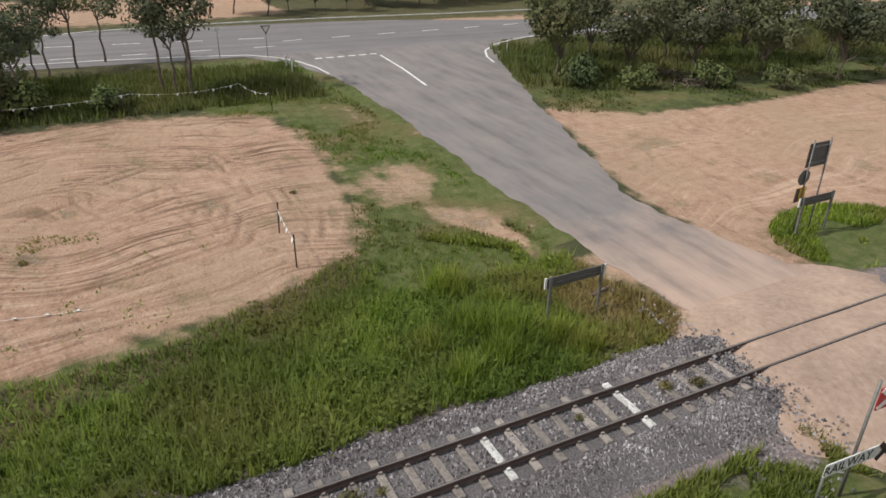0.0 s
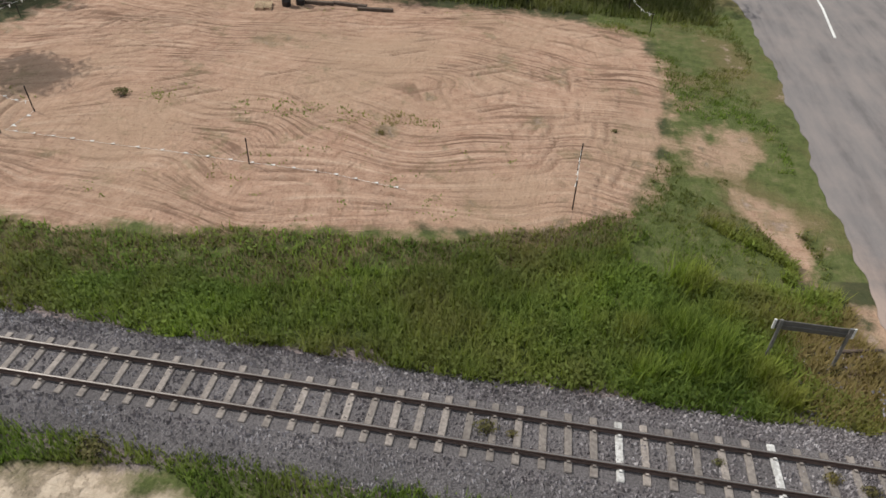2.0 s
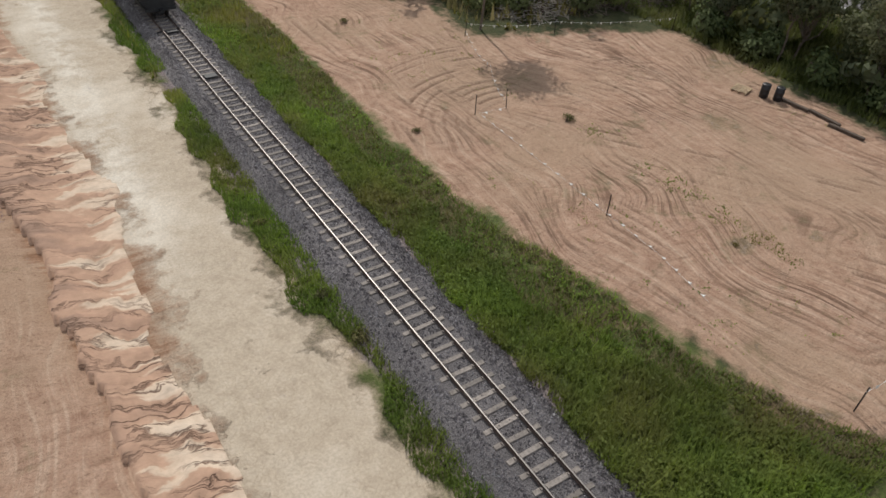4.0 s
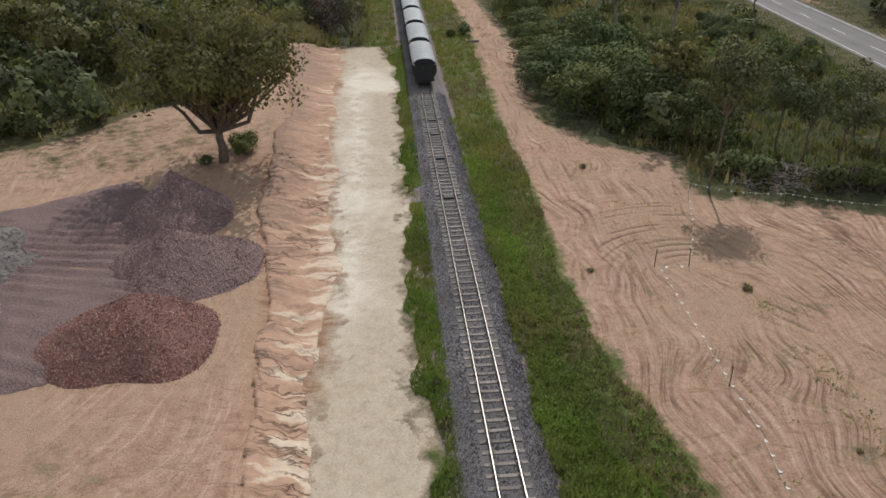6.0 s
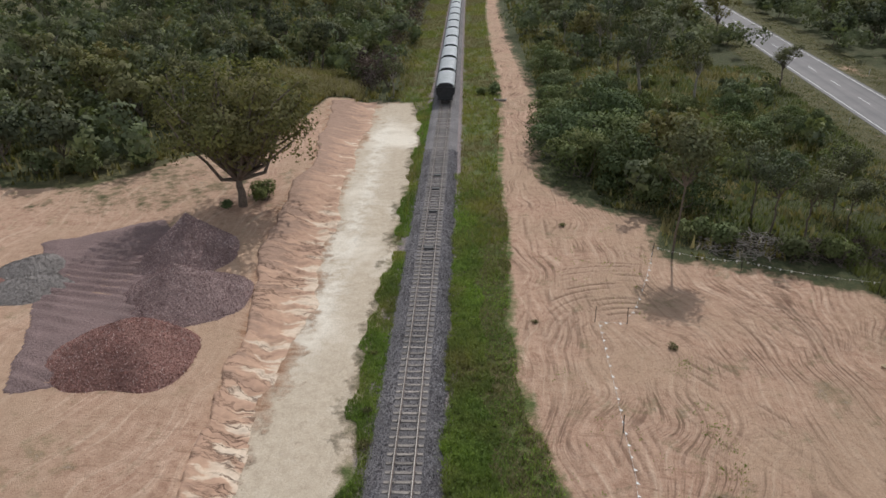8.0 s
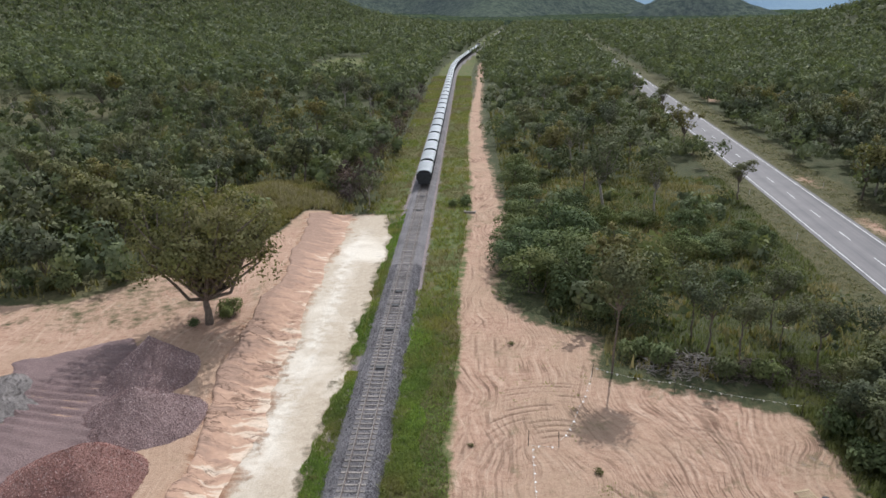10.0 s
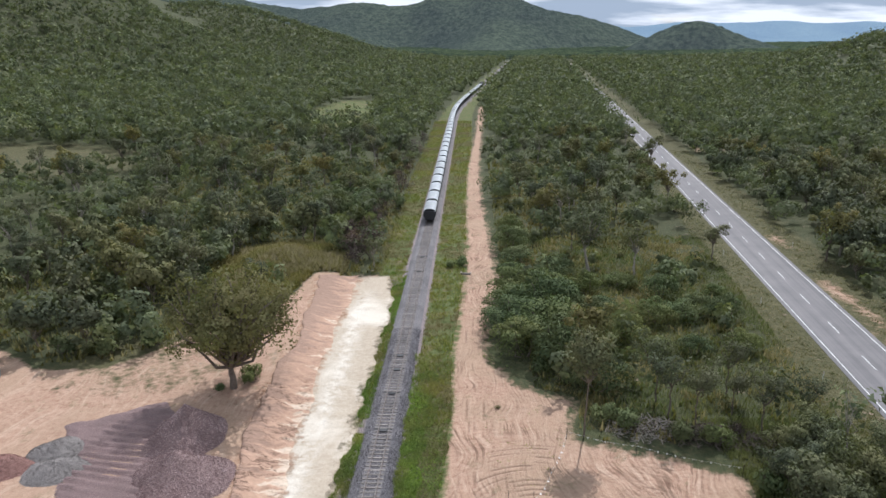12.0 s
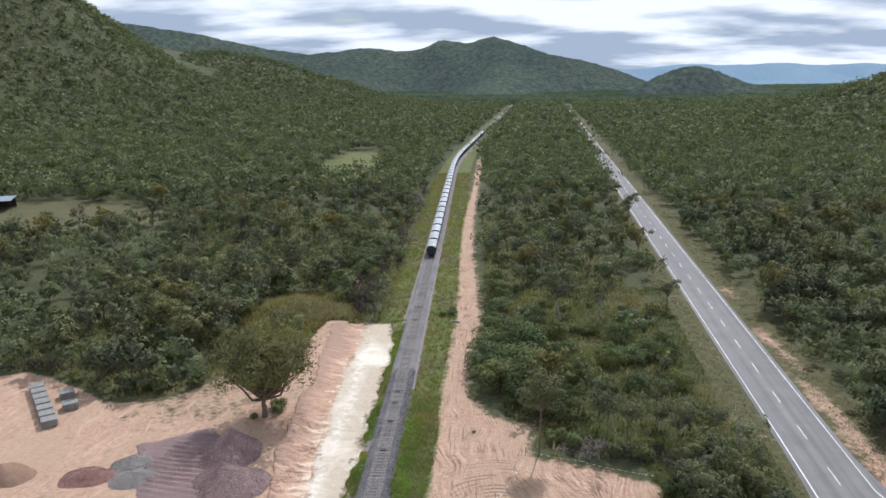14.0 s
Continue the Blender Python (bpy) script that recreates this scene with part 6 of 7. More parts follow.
def clay_material():
    """Washed clay: brown behind, cream tongues towards the pad, thin gullies across drawn as dark lines."""
    m, nt, b, N, L = mat_base("washed_clay")
    pos = N("NewGeometry").outputs["Position"]
    wn = N("TexNoise"); wn.inputs["Scale"].default_value = 0.5; wn.inputs["Detail"].default_value = 5
    L(pos, wn.inputs["Vector"])
    wsc = N("VectorMath"); wsc.operation = 'SCALE'; wsc.inputs["Scale"].default_value = 2.2
    L(wn.outputs["Color"], wsc.inputs[0])
    add = N("VectorMath"); add.operation = 'ADD'
    L(pos, add.inputs[0]); L(wsc.outputs[0], add.inputs[1])
    sp = N("SeparateXYZ")
    L(pos, sp.inputs[0])
    streak = noise_tex(N, L, 1.0, 4, 0.55, add.outputs[0], (0.36, 1.7, 0.2))
    tongue = noise_tex(N, L, 1.0, 3, 0.5, add.outputs[0], (0.24, 1.05, 0.2))
    grain = noise_tex(N, L, 2.5, 8, 0.7, pos)
    broad = noise_tex(N, L, 0.18, 3, 0.5, pos)
    near_pad = mathn(N, L, 'ADD', mathn(N, L, 'MULTIPLY', mathn(N, L, 'ADD', sp.outputs[0], 13.2), 0.17), mathn(N, L, 'MULTIPLY', mathn(N, L, 'SUBTRACT', tongue, 0.5), 2.2))
    col = ramp(N, L, near_pad, [(0.0, (0.31, 0.2, 0.145)), (0.3, (0.42, 0.265, 0.185)), (0.6, (0.46, 0.3, 0.21)), (0.68, (0.58, 0.445, 0.335)), (0.95, (0.62, 0.5, 0.39))])
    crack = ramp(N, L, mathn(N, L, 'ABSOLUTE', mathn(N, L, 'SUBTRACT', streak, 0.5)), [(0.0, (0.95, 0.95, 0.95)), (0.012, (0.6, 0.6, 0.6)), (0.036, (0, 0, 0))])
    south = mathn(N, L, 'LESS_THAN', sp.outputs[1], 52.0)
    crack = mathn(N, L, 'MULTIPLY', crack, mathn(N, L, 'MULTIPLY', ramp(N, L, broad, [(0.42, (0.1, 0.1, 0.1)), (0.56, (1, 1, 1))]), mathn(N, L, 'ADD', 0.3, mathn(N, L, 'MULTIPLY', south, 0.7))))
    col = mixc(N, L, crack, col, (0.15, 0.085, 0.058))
    col = mixc(N, L, 1.0, col, ramp(N, L, grain, [(0.3, (0.8, 0.79, 0.78)), (0.65, (1.05, 1.05, 1.05))]), 'MULTIPLY')
    L(col, b.inputs["Base Color"])
    b.inputs["Roughness"].default_value = 0.95
    bp = N("Bump")
    bp.inputs["Strength"].default_value, bp.inputs["Distance"].default_value = 0.7, 0.3
    L(mathn(N, L, 'SUBTRACT', mathn(N, L, 'MULTIPLY', streak, 0.6), mathn(N, L, 'MULTIPLY', crack, 0.4)), bp.inputs["Height"])
    L(bp.outputs[0], b.inputs["Normal"])
    return m


M_CLAY = clay_material()
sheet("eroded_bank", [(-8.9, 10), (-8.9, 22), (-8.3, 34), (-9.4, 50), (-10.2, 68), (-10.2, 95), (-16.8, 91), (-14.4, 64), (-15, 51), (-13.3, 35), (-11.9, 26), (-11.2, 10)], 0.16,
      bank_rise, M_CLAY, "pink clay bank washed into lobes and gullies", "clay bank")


M_CROSSDIRT = surface("packed_pink_dirt", (0.31, 0.215, 0.165), (0.45, 0.33, 0.26), 0.95, 5, 0.4, bump=0.4, depth=0.04, obj=False)


def crossing_rise(X, Y, d):
    """Packed earth lifted to the level of the rails."""
    up = np.clip((3.6 - np.abs(X)) / 1.8, 0, 1)
    top = 0.115 * up + (1 - up) * (height(X, Y) + 0.03)
    foot = np.clip((d + 0.3) / 1.8, 0, 1)
    return top * foot + (1 - foot) * (height(X, Y) - 0.1) - height(X, Y) + 0.012 * wave(X, Y, 0.6, 3)


sheet("crossing_earth", [(4.6, -4.8), (1.4, -3.4), (0.3, -2.9), (-1.4, -3.2), (-3.0, -2.2), (-5.4, -3.6), (-6.2, -9), (-5, -14), (4.8, -13.4), (5.2, -9)], 0.2, crossing_rise, M_CROSSDIRT, "packed pink earth over the line at the level crossing", "crossing")


ga = np.random.default_rng(66)
apx, apy = ga.normal(0, 1.7, 5200), -2.2 - np.abs(ga.normal(0, 1.1, 5200)) + 0.8
apz = np.where(np.abs(apx) < 1.45, -0.05, np.interp(np.abs(apx), [1.45, 2.3, 4], [-0.07, -0.38, -0.4]))
apz = np.maximum(apz, np.where(apy < -3.4, 0.1 * np.clip((3.6 - np.abs(apx)) / 1.8, 0, 1) - 0.02, -1))
obj("gravel_apron", stones_mesh("gravel_apron", np.stack([apx, apy, apz], 1), 0.05, M_STONES, 67), track, "scattered stones at the crossing's edge", kind="stuff")


# ---------------- stacks of sleepers ----------------
def make_bundle():
    b = tagged(new("sleeper_stack"), "stack of pale concrete sleepers on the yard", "sleeper stack", group="stacks of concrete sleepers")
    bm = box(bmesh.new(), (2.1, 0.24, 0.2), (0, 0, 0), 0.02)
    first = part("sleeper", bm, M_CONCRETE_NEW, b)
    for layer in range(4):
        for k in range(7):
            s = first if layer == k == 0 else obj("sleeper", first.data, b)
            s.matrix_basis = pose(0.02 * ((layer * 7 + k) % 3 - 1), -0.84 + 0.28 * k, 0.22 + 0.27 * layer)
        for x in (-0.6, 0.6):
            box_part("batten", (0.08, 1.95, 0.07), (x, 0, 0.085 + 0.27 * layer), M_DARKWOOD, b)
    return b


M_CONCRETE_NEW = surface("new_concrete", (0.21, 0.2, 0.19), (0.34, 0.325, 0.305), 0.85, 7, 1.0, vary=0.14)
M_DARKWOOD = surface("dark_timber", (0.06, 0.045, 0.035), (0.14, 0.1, 0.075), 0.85, 9, 1.0)
bundle = make_bundle()
along = math.degrees(math.atan2(13.2, -9.3)) - 90
for k in range(9):
    if k < 7:
        x, y = -49.3 - 8.6 * k / 6, 47.6 + 11.0 * k / 6
    else:
        x, y = -49.2 - 2.6 * (k - 7), 53.0 + 3.6 * (k - 7)
    m = pose(x, y, float(height(x, y)), 0, 0, along)
    if k == 0:
        bundle.matrix_basis = m
    else:
        copy_thing(bundle, m)


# ---------------- crossing signs, fence, drums ----------------
M_GALV = surface("galvanised_steel", (0.17, 0.165, 0.157), (0.26, 0.252, 0.24), 0.65, 8, 1, metal=0.4, bump=0.1)
M_SIGNBACK = surface("dull_sign_back", (0.085, 0.08, 0.072), (0.15, 0.142, 0.13), 0.7, 5, 0.8, metal=0.0, bump=0.1)
M_WHITE = surface("white_sign_face", (0.72, 0.72, 0.7), (0.82, 0.82, 0.8), 0.5, 5, 0.8, bump=0.05)
M_RED = surface("red_sign_face", (0.42, 0.02, 0.03), (0.55, 0.035, 0.04), 0.45, 5, 0.8, bump=0.05)
M_YELLOW = surface("yellow_sign_face", (0.72, 0.42, 0.03), (0.82, 0.5, 0.05), 0.45, 5, 0.8, bump=0.05)
M_DARKPOST = surface("dark_picket_steel", (0.03, 0.025, 0.022), (0.07, 0.05, 0.045), 0.7, 8, 1, metal=0.4)
M_BLACKINK = surface("black_lettering", (0.012, 0.012, 0.012), (0.02, 0.02, 0.02), 0.5, 5, 0.8, bump=0)
M_PLASTIC = surface("black_drum_plastic", (0.012, 0.012, 0.014), (0.028, 0.028, 0.03), 0.4, 6, 1)
M_FLAG = surface("white_plastic_flag", (0.75, 0.75, 0.74), (0.86, 0.86, 0.85), 0.6, 5, 1, bump=0)
M_PALLET = surface("pale_pallet_wood", (0.42, 0.31, 0.19), (0.58, 0.45, 0.3), 0.85, 7, 1)


def ground_z(x, y):
    return float(height(x, y))


def width_board(x, y, length, label):
    """Low warning board on two posts, seen from its unpainted back."""
    t = tagged(new("width_board"), label, "road sign")
    t.matrix_basis = pose(x, y, ground_z(x, y))
    box_part("board", (0.04, length, 0.36), (0, 0, 1.52), M_SIGNBACK, t, 0.008)
    for s in (-1, 1):
        box_part("post", (0.07, 0.1, 1.85), (-0.06, s * (length / 2 - 0.12), 0.85), M_GALV, t, 0.01)
        box_part("end_cap", (0.055, 0.07, 0.38), (0.004, s * (length / 2 + 0.03), 1.52), M_WHITE, t, label="pale end strip")
    box_part("rail", (0.04, length - 0.1, 0.07), (-0.045, 0, 1.5), M_SIGNBACK, t)
    return t


width_board(4.75, -1.65, 2.25, "low grey warning board on two posts by the line")
width_board(5.75, -14.3, 1.95, "low grey warning board on two posts beside tall signs")
log = tagged(new("fallen_log"), "dark fallen log in dead grass", "log")
log.matrix_basis = pose(5.3, -3.6, ground_z(5.3, -3.6) + 0.1)
rod_part("log", (0, 0.7, 0), (0.3, -0.8, 0.05), 0.07, M_DARKWOOD, log, r2=0.05)


def tall_signs():
    t = tagged(new("crossing_sign"), "tall dark-backed road sign with octagon and yellow plate", "road sign")
    x, y = 5.9, -13.55
    t.matrix_basis = pose(x, y, ground_z(x, y))
    for dy, h in ((0, 4.05), (-0.95, 4.05)):
        rod_part("pole", (0, dy, -0.2), (0.05, dy, h), 0.035, M_GALV, t)
    box_part("panel", (0.03, 1.25, 1.0), (0.1, -0.48, 3.4), M_SIGNBACK, t, 0.01, "unpainted back of a large panel")
    for z in (3.1, 3.75):
        box_part("bracket", (0.05, 1.1, 0.05), (0.06, -0.48, z), M_GALV, t)
    bm = bmesh.new()
    bmesh.ops.create_cone(bm, cap_ends=True, segments=8, radius1=0.34, radius2=0.34, depth=0.025, matrix=Matrix.Translation((0.09, 0.05, 2.5)) @ pose(0, 0, 0, 0, 90, 0) @ pose(0, 0, 0, 0, 0, 22.5))
    part("octagon", bm, M_SIGNBACK, t, "back of an octagonal plate")
    plate = box_part("plate", (0.03, 0.55, 0.62), (0.07, 0.05, 1.78), M_YELLOW, t, 0.01, "yellow plate")
    box_part("plate_edge", (0.034, 0.2, 0.58), (0.06, 0.26, 1.77), M_DARKWOOD, plate)
    return t


tall_signs()


def text_mesh(name, body, size, material, parent, m):
    """Lettering as a thin mesh."""
    cu = bpy.data.curves.new(name, 'FONT')
    cu.body, cu.size, cu.extrude, cu.align_x, cu.align_y = body, size, 0.004, 'CENTER', 'CENTER'
    tmp = new(name, cu)
    me = bpy.data.meshes.new_from_object(tmp.evaluated_get(bpy.context.evaluated_depsgraph_get()))
    bpy.data.objects.remove(tmp)
    me.materials.clear()
    me.materials.append(material)
    ob = obj(name, me, parent)
    ob.matrix_basis = m
    return ob


def railway_sign():
    """Crossing sign: a lettered board low down, a red plate with a white cross above."""
    t = tagged(new("railway_crossing_sign"), "white railway crossing board and red cross plate on steel poles", "road sign")
    x, y = -4.35, -2.7
    t.matrix_basis = pose(x, y, ground_z(x, y), 0, 0, -3)
    rod_part("pole", (0, 0, -0.2), (0, 0, 3.35), 0.04, M_GALV, t)
    rod_part("pole", (0, 0.82, -0.2), (0, 0.82, 1.15), 0.035, M_GALV, t)
    rod_part("pole", (0, -1.9, -0.2), (0, -1.9, 1.15), 0.035, M_GALV, t)
    board = box_part("board", (0.03, 3.1, 0.36), (-0.055, -0.6, 1.16), M_WHITE, t, 0.006, "white board with black lettering")
    face = Matrix(((0, 0, -1, 0), (-1, 0, 0, 0), (0, 1, 0, 0), (0, 0, 0, 1)))
    text_mesh("lettering", "RAILWAY", 0.36, M_BLACKINK, board, Matrix.Translation((-0.074, 0.22, 1.15)) @ face)
    for a in (45, -45):
        box_part("cross_arm", (0.012, 0.7, 0.15), (-0.085, -0.98, 1.16), M_BLACKINK, board, rot=pose(0, 0, 0, a, 0, 0))
    plate = box_part("plate", (0.03, 0.75, 0.6), (-0.055, -0.42, 2.85), M_RED, t, 0.006, "red plate with a white diagonal cross")
    for a in (38, -38):
        box_part("cross_stripe", (0.012, 0.86, 0.13), (-0.077 - (0.003 if a > 0 else 0), -0.42, 2.85), M_WHITE, plate, rot=pose(0, 0, 0, a, 0, 0))
    return t


railway_sign()


def give_way_sign(x, y):
    t = tagged(new("give_way_sign"), "triangular give-way sign on a thin pole by the junction", "road sign")
    t.matrix_basis = pose(x, y, ground_z(x, y))
    rod_part("pole", (0, 0, -0.2), (0, 0, 2.5), 0.03, M_GALV, t)
    for r, mt, nm, dx in ((0.46, M_RED, "border", 0.0), (0.30, M_WHITE, "face", -0.012)):
        bm = bmesh.new()
        bmesh.ops.create_cone(bm, cap_ends=True, segments=3, radius1=r, radius2=r, depth=0.02,
                              matrix=Matrix.Translation((-0.05 + dx, 0, 2.3)) @ pose(0, 0, 0, 90, 0, 90) @ pose(0, 0, 0, 0, 0, 180))
        part(nm, bm, M_DARKWOOD if nm == "border" else mt, t)


give_way_sign(46.9, -2.3)
small = tagged(new("road_marker_sign"), "small white marker sign on a thin pole", "road sign")
small.matrix_basis = pose(48.4, 1.2, ground_z(48.4, 1.2))
rod_part("pole", (0, 0, -0.2), (0, 0, 2.3), 0.03, M_GALV, small)
box_part("plate", (0.02, 0.4, 0.3), (-0.04, 0, 2.2), M_WHITE, small)


def guide_post():
    t = tagged(new("guide_post"), "short white roadside guide post at the junction", "guide post", group="guide posts at the junction")
    box_part("post", (0.04, 0.11, 1.15), (0, 0, 0.5), M_WHITE, t, 0.01)
    box_part("reflector", (0.05, 0.07, 0.1), (0, 0, 0.93), M_RED, t)
    return t


gp = guide_post()
for k, (x, y) in enumerate(((41.6, -2.8), (42.4, -2.6), (41.0, -21.2), (64.5, 30), (51.0, 55), (53.4, 80), (71, 110), (56.2, 105))):
    m = pose(x, y, ground_z(x, y))
    if k == 0:
        gp.matrix_basis = m
    else:
        copy_thing(gp, m)


def picket():
    t = tagged(new("star_picket"), "thin dark steel picket holding a flag line", "fence post", group="pickets round the cleared field")
    bm = bmesh.new()
    for a in (0, 120, 240):
        box(bm, (0.032, 0.008, 1.45), (0, 0, 0), rot=pose(0, 0, 0, 0, 0, a) @ Matrix.Translation((0.014, 0, 0.575)))
    part("post", bm, M_DARKPOST, t)
    rod_part("cap", (0, 0, 1.28), (0, 0, 1.33), 0.035, M_DARKPOST, t)
    return t


PICKETS = [(11.8, 5.56), (14.8, 5.4), (12.2, 19.4), (12.5, 31.3), (14.8, 31.2), (19.0, 41.9), (25.6, 39.3), (34.6, 35.6), (35.0, 18.5), (35.2, 9.0), (35.4, 2.4), (32.0, 1.2)]
pk = picket()
for k, (x, y) in enumerate(PICKETS):
    m = pose(x, y, ground_z(x, y), 3 * math.sin(k * 2.3), 3 * math.cos(k * 1.7), 40 * k)
    if k == 0:
        pk.matrix_basis = m
    else:
        copy_thing(pk, m)


def bunting(name, pts, sag, every, label, lift):
    """A cord with small white flags; lift: its height over the ground at the pickets."""
    t = tagged(new(name), label, "bunting")
    g = random.Random(len(pts))
    flag = None
    for (ax, ay), (bx, by) in zip(pts, pts[1:]):
        L = math.hypot(bx - ax, by - ay)
        n = max(3, int(L / 1.0))
        line = []
        for i in range(n + 1):
            s = i / n
            x, y = ax + (bx - ax) * s, ay + (by - ay) * s
            z = ground_z(x, y) + max(0.03, lift - sag * 4 * s * (1 - s))
            line.append(Vector((x, y, z)))
        bm = bmesh.new()
        for a, b in zip(line, line[1:]):
            rod(bm, a, b, 0.006, seg=4)
        part("cord", bm, M_FLAG, t)
        d = (line[-1] - line[0]).normalized()
        k = int(L / every)
        for i in range(k):
            s = (i + 0.5) / k * n
            j = min(int(s), n - 1)
            p = line[j].lerp(line[j + 1], s - j)
            if flag is None:
                bm = bmesh.new()
                vs = [bm.verts.new(c) for c in ((-0.09, 0, 0), (0.09, 0, 0), (0, 0.03, -0.2), (-0.09, 0.008, 0), (0.09, 0.008, 0), (0, 0.038, -0.2))]
                bm.faces.new(vs[:3])
                bm.faces.new(vs[:2:-1])
                f = part("flag", bm, M_FLAG, t)
                flag = f
            else:
                f = obj("flag", flag.data, t)
            low = p.z < ground_z(p.x, p.y) + 0.25
            f.matrix_basis = Matrix.Translation(p + Vector((0, 0, 0.02))) @ pose(0, 0, 0, 0, 0, math.degrees(math.atan2(d.y, d.x)) + g.uniform(-20, 20)) @ pose(0, 0, 0, -82 if low else g.uniform(-15, 15))
    return t


bunting("flag_line", [(35.0, 18.5), (35.2, 9.0), (35.4, 2.4), (32.0, 1.2)], 0.25, 0.95, "white flags on a cord along the field's far side", 1.2)
bunting("flag_line", [(19.0, 41.9), (25.6, 39.3), (34.6, 35.6)], 0.25, 0.8, "white flags on a cord below the brushwood", 1.0)
bunting("flag_line", [(11.8, 5.56), (14.8, 5.4)], 0.1, 0.5, "short cord of white flags between two pickets", 1.1)
bunting("flag_line", [(11.7, 12.4), (12.2, 16), (12.3, 19.8), (12.5, 23), (12.6, 26.5), (12.8, 31.3), (14.8, 31.2)], 0.0, 0.9, "fallen cord of white flags on bare dirt", 0.04)
bunting("flag_line", [(14.8, 31.2), (17, 36), (19.0, 41.9)], 0.6, 1.0, "slack cord of white flags across the dirt", 0.6)


def drum(x, y):
    t = tagged(new("drum"), "black plastic drum standing on bare dirt", "drum", group="black drums")
    t.matrix_basis = pose(x, y, ground_z(x, y))
    bm = bmesh.new()
    prof = [(0.0, 0.0), (0.27, 0.0), (0.29, 0.03), (0.29, 0.3), (0.305, 0.32), (0.29, 0.34), (0.29, 0.6), (0.305, 0.62), (0.29, 0.64), (0.29, 0.9), (0.27, 0.93), (0, 0.93)]
    vs = [bm.verts.new((r, 0, z)) for r, z in prof]
    es = [bm.edges.new(p) for p in zip(vs, vs[1:])]
    bmesh.ops.spin(bm, geom=vs + es, cent=(0, 0, 0), axis=(0, 0, 1), angle=2 * math.pi, steps=18)
    bmesh.ops.remove_doubles(bm, verts=bm.verts, dist=0.001)
    bmesh.ops.recalc_face_normals(bm, faces=bm.faces)
    part("barrel", bm, M_PLASTIC, t, smooth=True)
    bm = bmesh.new()
    rod(bm, (0.15, 0, 0.93), (0.15, 0, 0.955), 0.04)
    part("bung", bm, M_PLASTIC, t)


drum(31.15, 24.35)
drum(31.55, 23.55)
pal = tagged(new("pallet"), "pale wooden pallet lying on bare dirt", "pallet")
pal.matrix_basis = pose(30.6, 25.7, ground_z(30.6, 25.7) + 0.04, 0, 0, 15)
for k in range(6):
    box_part("board", (0.1, 1.1, 0.022), (-0.5 + 0.2 * k, 0, 0.13), M_PALLET, pal)
for s in (-0.48, 0, 0.48):
    box_part("bearer", (1.15, 0.09, 0.1), (0, s, 0.06), M_PALLET, pal)
for k, (x, y, r) in enumerate(((31.9, 22.6, 3), (32.1, 20.4, -4), (31.7, 18.6, 6))):
    t = tagged(new("timber_sleeper"), "old dark timber beam lying on the dirt", "timber beam", group="old timber beams")
    t.matrix_basis = pose(x, y, ground_z(x, y) + 0.1, 0, 0, r)
    box_part("beam", (0.26, 2.3, 0.2), (0, 0, 0), M_DARKWOOD, t, 0.02)

for k, y in enumerate((42.6, 50.6, 56.7, 60.7, 95.0, 103.6)):
    t = tagged(new("track_box"), "flat black box lying between the rails", "track fitting", group="black boxes between the rails")
    t.matrix_basis = pose(0.0, y, 0.0)
    box_part("lid", (0.78, 0.55 if k != 1 else 0.3, 0.1), (0, 0, 0.05), M_BLACK, t, 0.02)
    box_part("cable_duct", (1.9, 0.09, 0.05), (0, 0.36, 0.01), M_BLACK, t)


# ---------------- brushwood, culvert, shed ----------------
def brush_pile(x, y, rx, ry, h, n, seed, label, material):
    g = np.random.default_rng(seed)
    t = tagged(new("brushwood_heap"), label, "brushwood")
    ch = []
    base = ground_z(x, y)
    for k in range(n):
        r, a = math.sqrt(g.random()), g.uniform(0, 6.3)
        px, py = x + rx * r * math.cos(a), y + ry * r * math.sin(a)
        pz = base + h * (1 - r) * g.uniform(0.2, 1.0) + 0.05
        b, L = g.uniform(0, 6.3), g.uniform(0.6, 1.9)
        d = np.array([math.cos(b), math.sin(b), g.uniform(-0.25, 0.35)]) * L
        p = np.array([px, py, pz])
        tube(ch, bent(g, p - d / 2, p + d / 2, 4, 0.1), np.linspace(0.045, 0.012, 4), 4)
    v, f = join(ch)
    obj("brush_tangle", np_mesh("brush_tangle", v, f, material), t, "tangled dead branches", kind="stuff")
    pts = np.stack([x + rx * g.normal(size=500) * 0.45, y + ry * g.normal(size=500) * 0.45, base + h * 0.4 * g.random(500)], 1)
    lv, lf = leaves(pts, 0.12, seed=seed)
    obj("leaf_litter", np_mesh("leaf_litter", lv, lf, M_TWIG), t, kind="stuff")


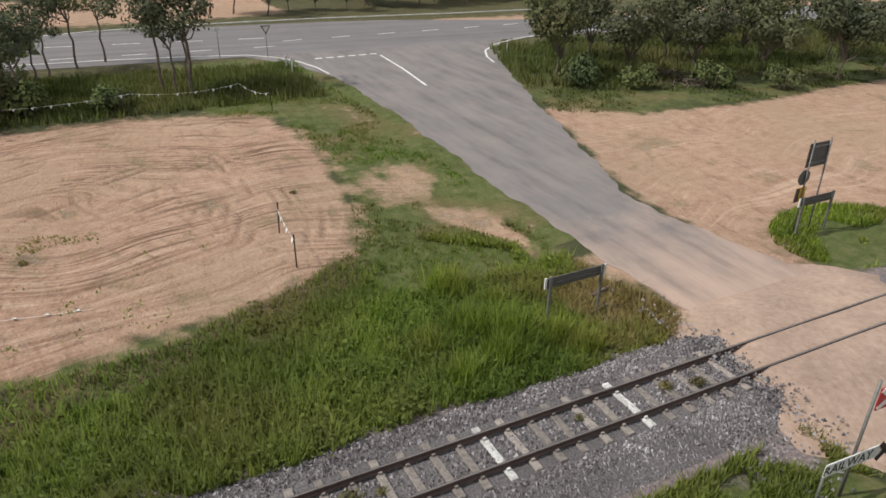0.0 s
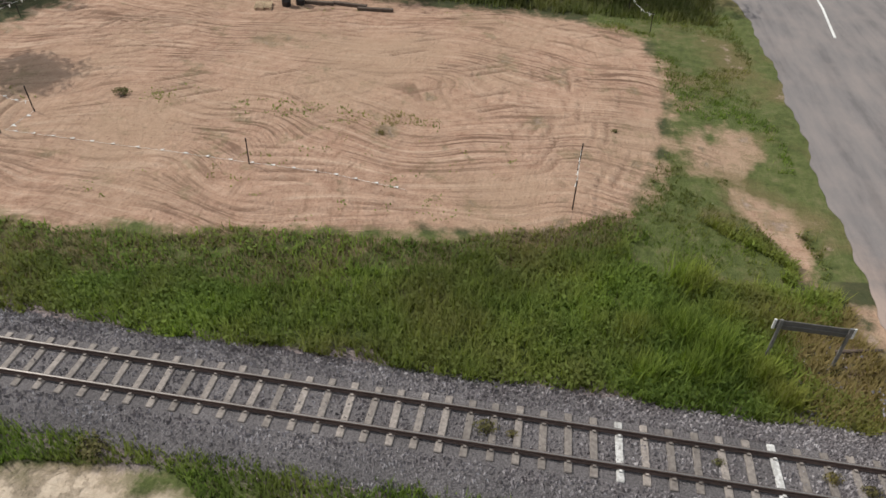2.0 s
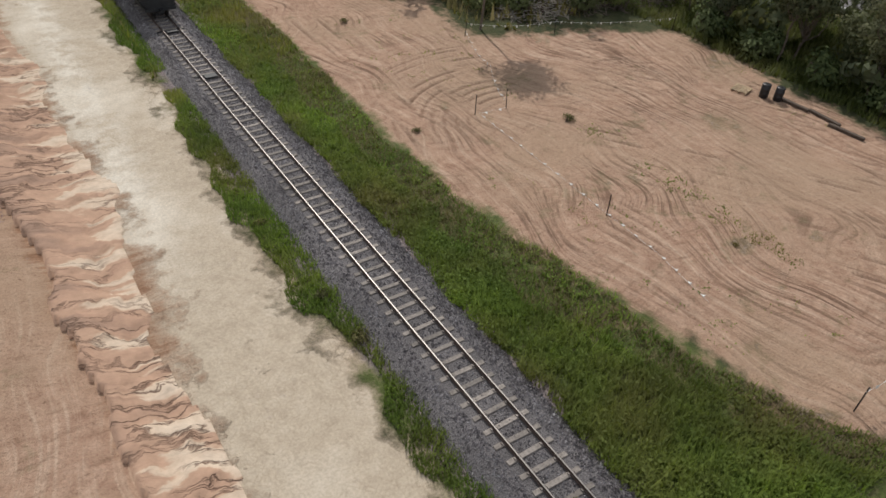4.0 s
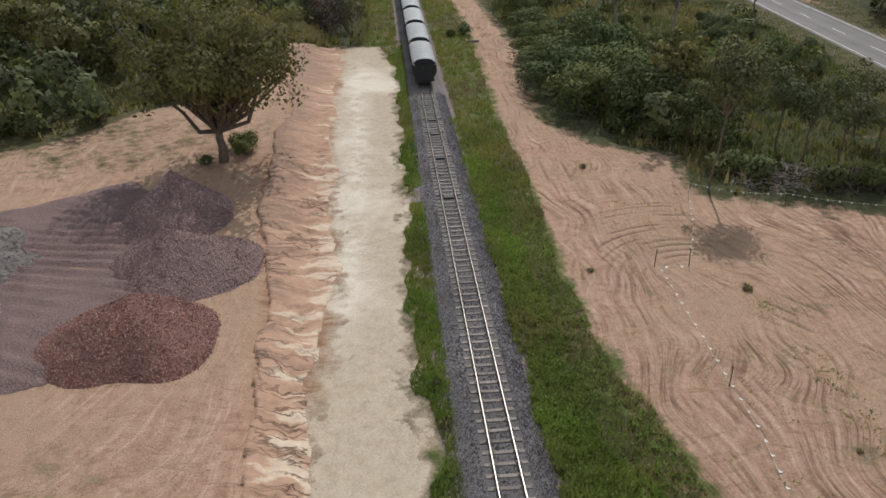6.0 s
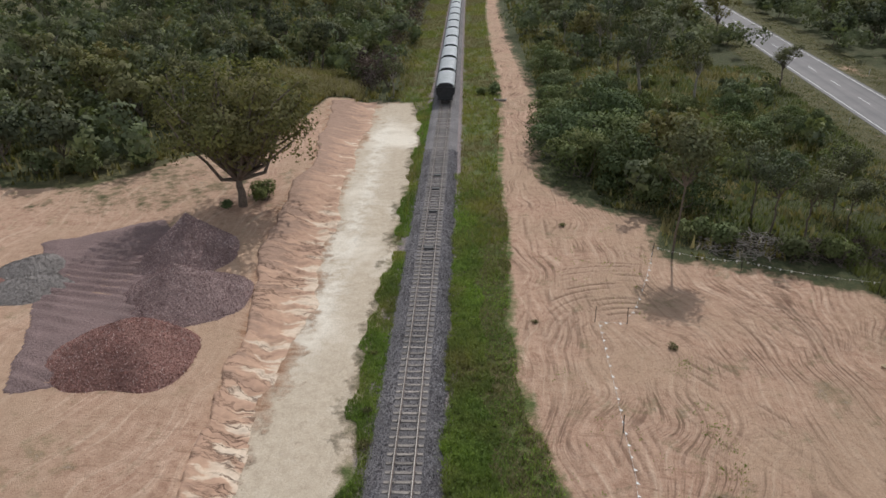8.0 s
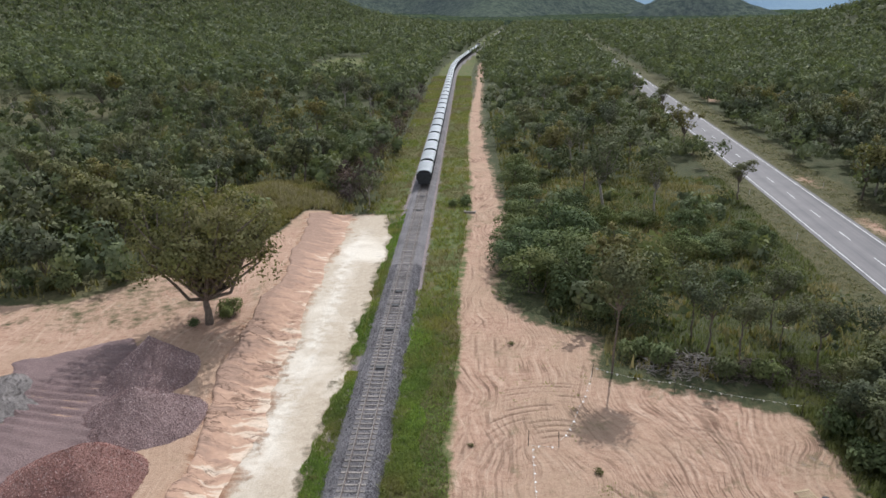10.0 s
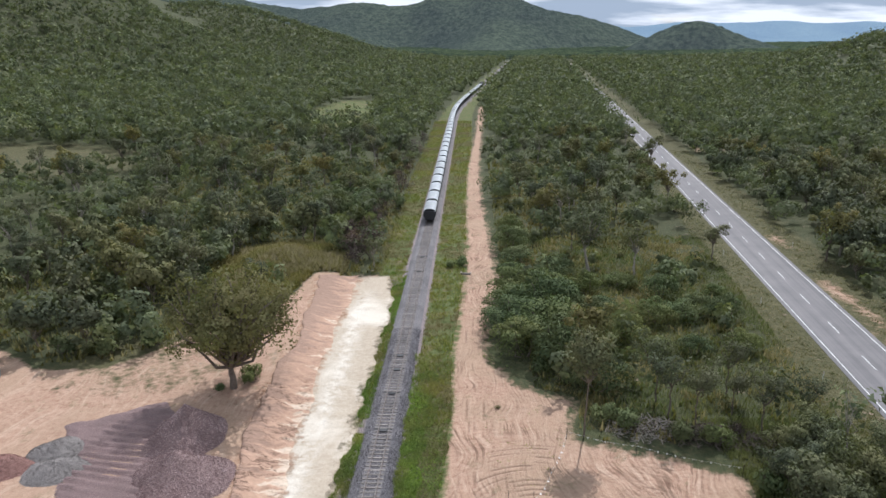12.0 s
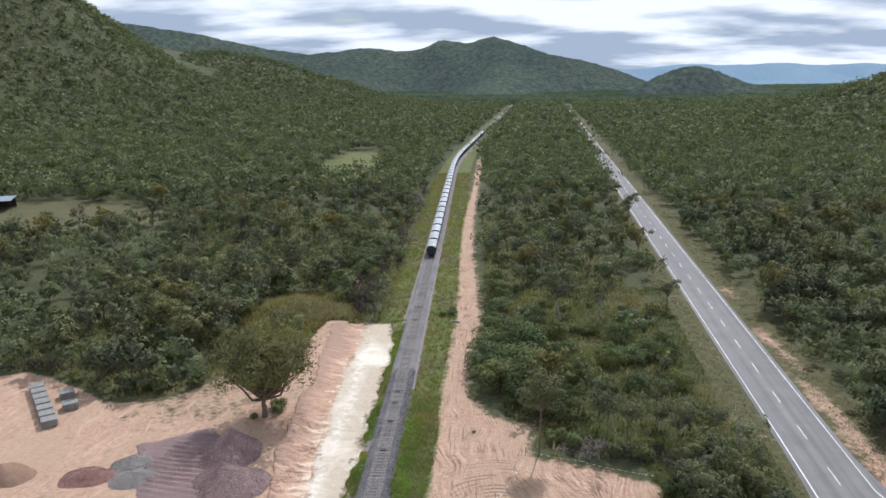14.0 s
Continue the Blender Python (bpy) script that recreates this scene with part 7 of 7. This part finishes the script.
brush_pile(27.6, 44.0, 4.2, 2.4, 1.6, 260, 601, "heap of grey dead branches behind the flag line", M_PALEBARK)
brush_pile(34, 42.6, 4.4, 2.4, 1.5, 260, 602, "dark heap of cleared brushwood behind the flag line", M_BARK)
brush_pile(39.5, 41.0, 3.4, 2.4, 1.1, 150, 603, "dark heap of cleared brushwood behind the flag line", M_BARK)
brush_pile(-64, 68.5, 6.5, 2.6, 1.7, 260, 604, "long heap of cleared branches at the yard's edge", M_BARK)
brush_pile(28.5, -28.5, 2.6, 2.0, 0.7, 90, 605, "low heap of dead purple-brown branches in grass", M_BARK)

culvert = tagged(new("culvert"), "concrete culvert headwall where the dirt track crosses a drain", "culvert")
culvert.matrix_basis = pose(8.2, 94.6, ground_z(8.2, 94.6), 0, 0, -6)
box_part("headwall", (1.7, 0.25, 0.6), (0, 0, 0.02), M_CONCRETE, culvert, 0.03)
box_part("wing_wall", (0.2, 0.9, 0.5), (-0.85, 0.5, 0.0), M_CONCRETE, culvert, 0.03)
box_part("wing_wall", (0.2, 0.9, 0.5), (0.85, 0.5, 0.0), M_CONCRETE, culvert, 0.03)


def shed(x, y, turn):
    t = tagged(new("shed"), "open farm shed with a blue-grey sheet metal roof", "shed")
    t.matrix_basis = pose(x, y, ground_z(x, y), 0, 0, turn)
    roof = box_part("roof", (13, 9, 0.12), (0, 0, 3.9), M_SHEETROOF, t, rot=pose(0, 0, 0, 4, 0, 0))
    for k in range(12):
        box_part("roof_rib", (0.06, 9, 0.06), (-6 + 1.09 * k, 0, 3.99), M_SHEETROOF, roof, rot=pose(0, 0, 0, 4, 0, 0))
    for sx in (-6, 0, 6):
        for sy in (-4, 4):
            rod_part("post", (sx, sy, -0.3), (sx, sy, 3.85 + 0.07 * sy), 0.09, M_DARKPOST, t)
    box_part("back_wall", (12.2, 0.1, 3.6), (0, 4.1, 1.9), M_DARKPOST, t)
    box_part("side_wall", (0.1, 8, 3.4), (-6.1, 0, 1.8), M_DARKPOST, t)


M_SHEETROOF = surface("blue_grey_roof_sheet", (0.26, 0.32, 0.38), (0.36, 0.42, 0.47), 0.45, 3, 0.5, metal=0.5, bump=0.1)
shed(-163, 203, 20)


# ---------------- what moves ----------------
def motions():
    times = [0, 2, 4, 6, 8, 10, 12, 14]
    for i, w in enumerate(wagons):
        walk(w, [(t, train_pose(TAIL + 5.3 + PITCH * i + SPEED * t)) for t in times])
    walk(loco, [(t, train_pose(TAIL + PITCH * WAGONS + 8.6 + SPEED * t)) for t in times])


motions()
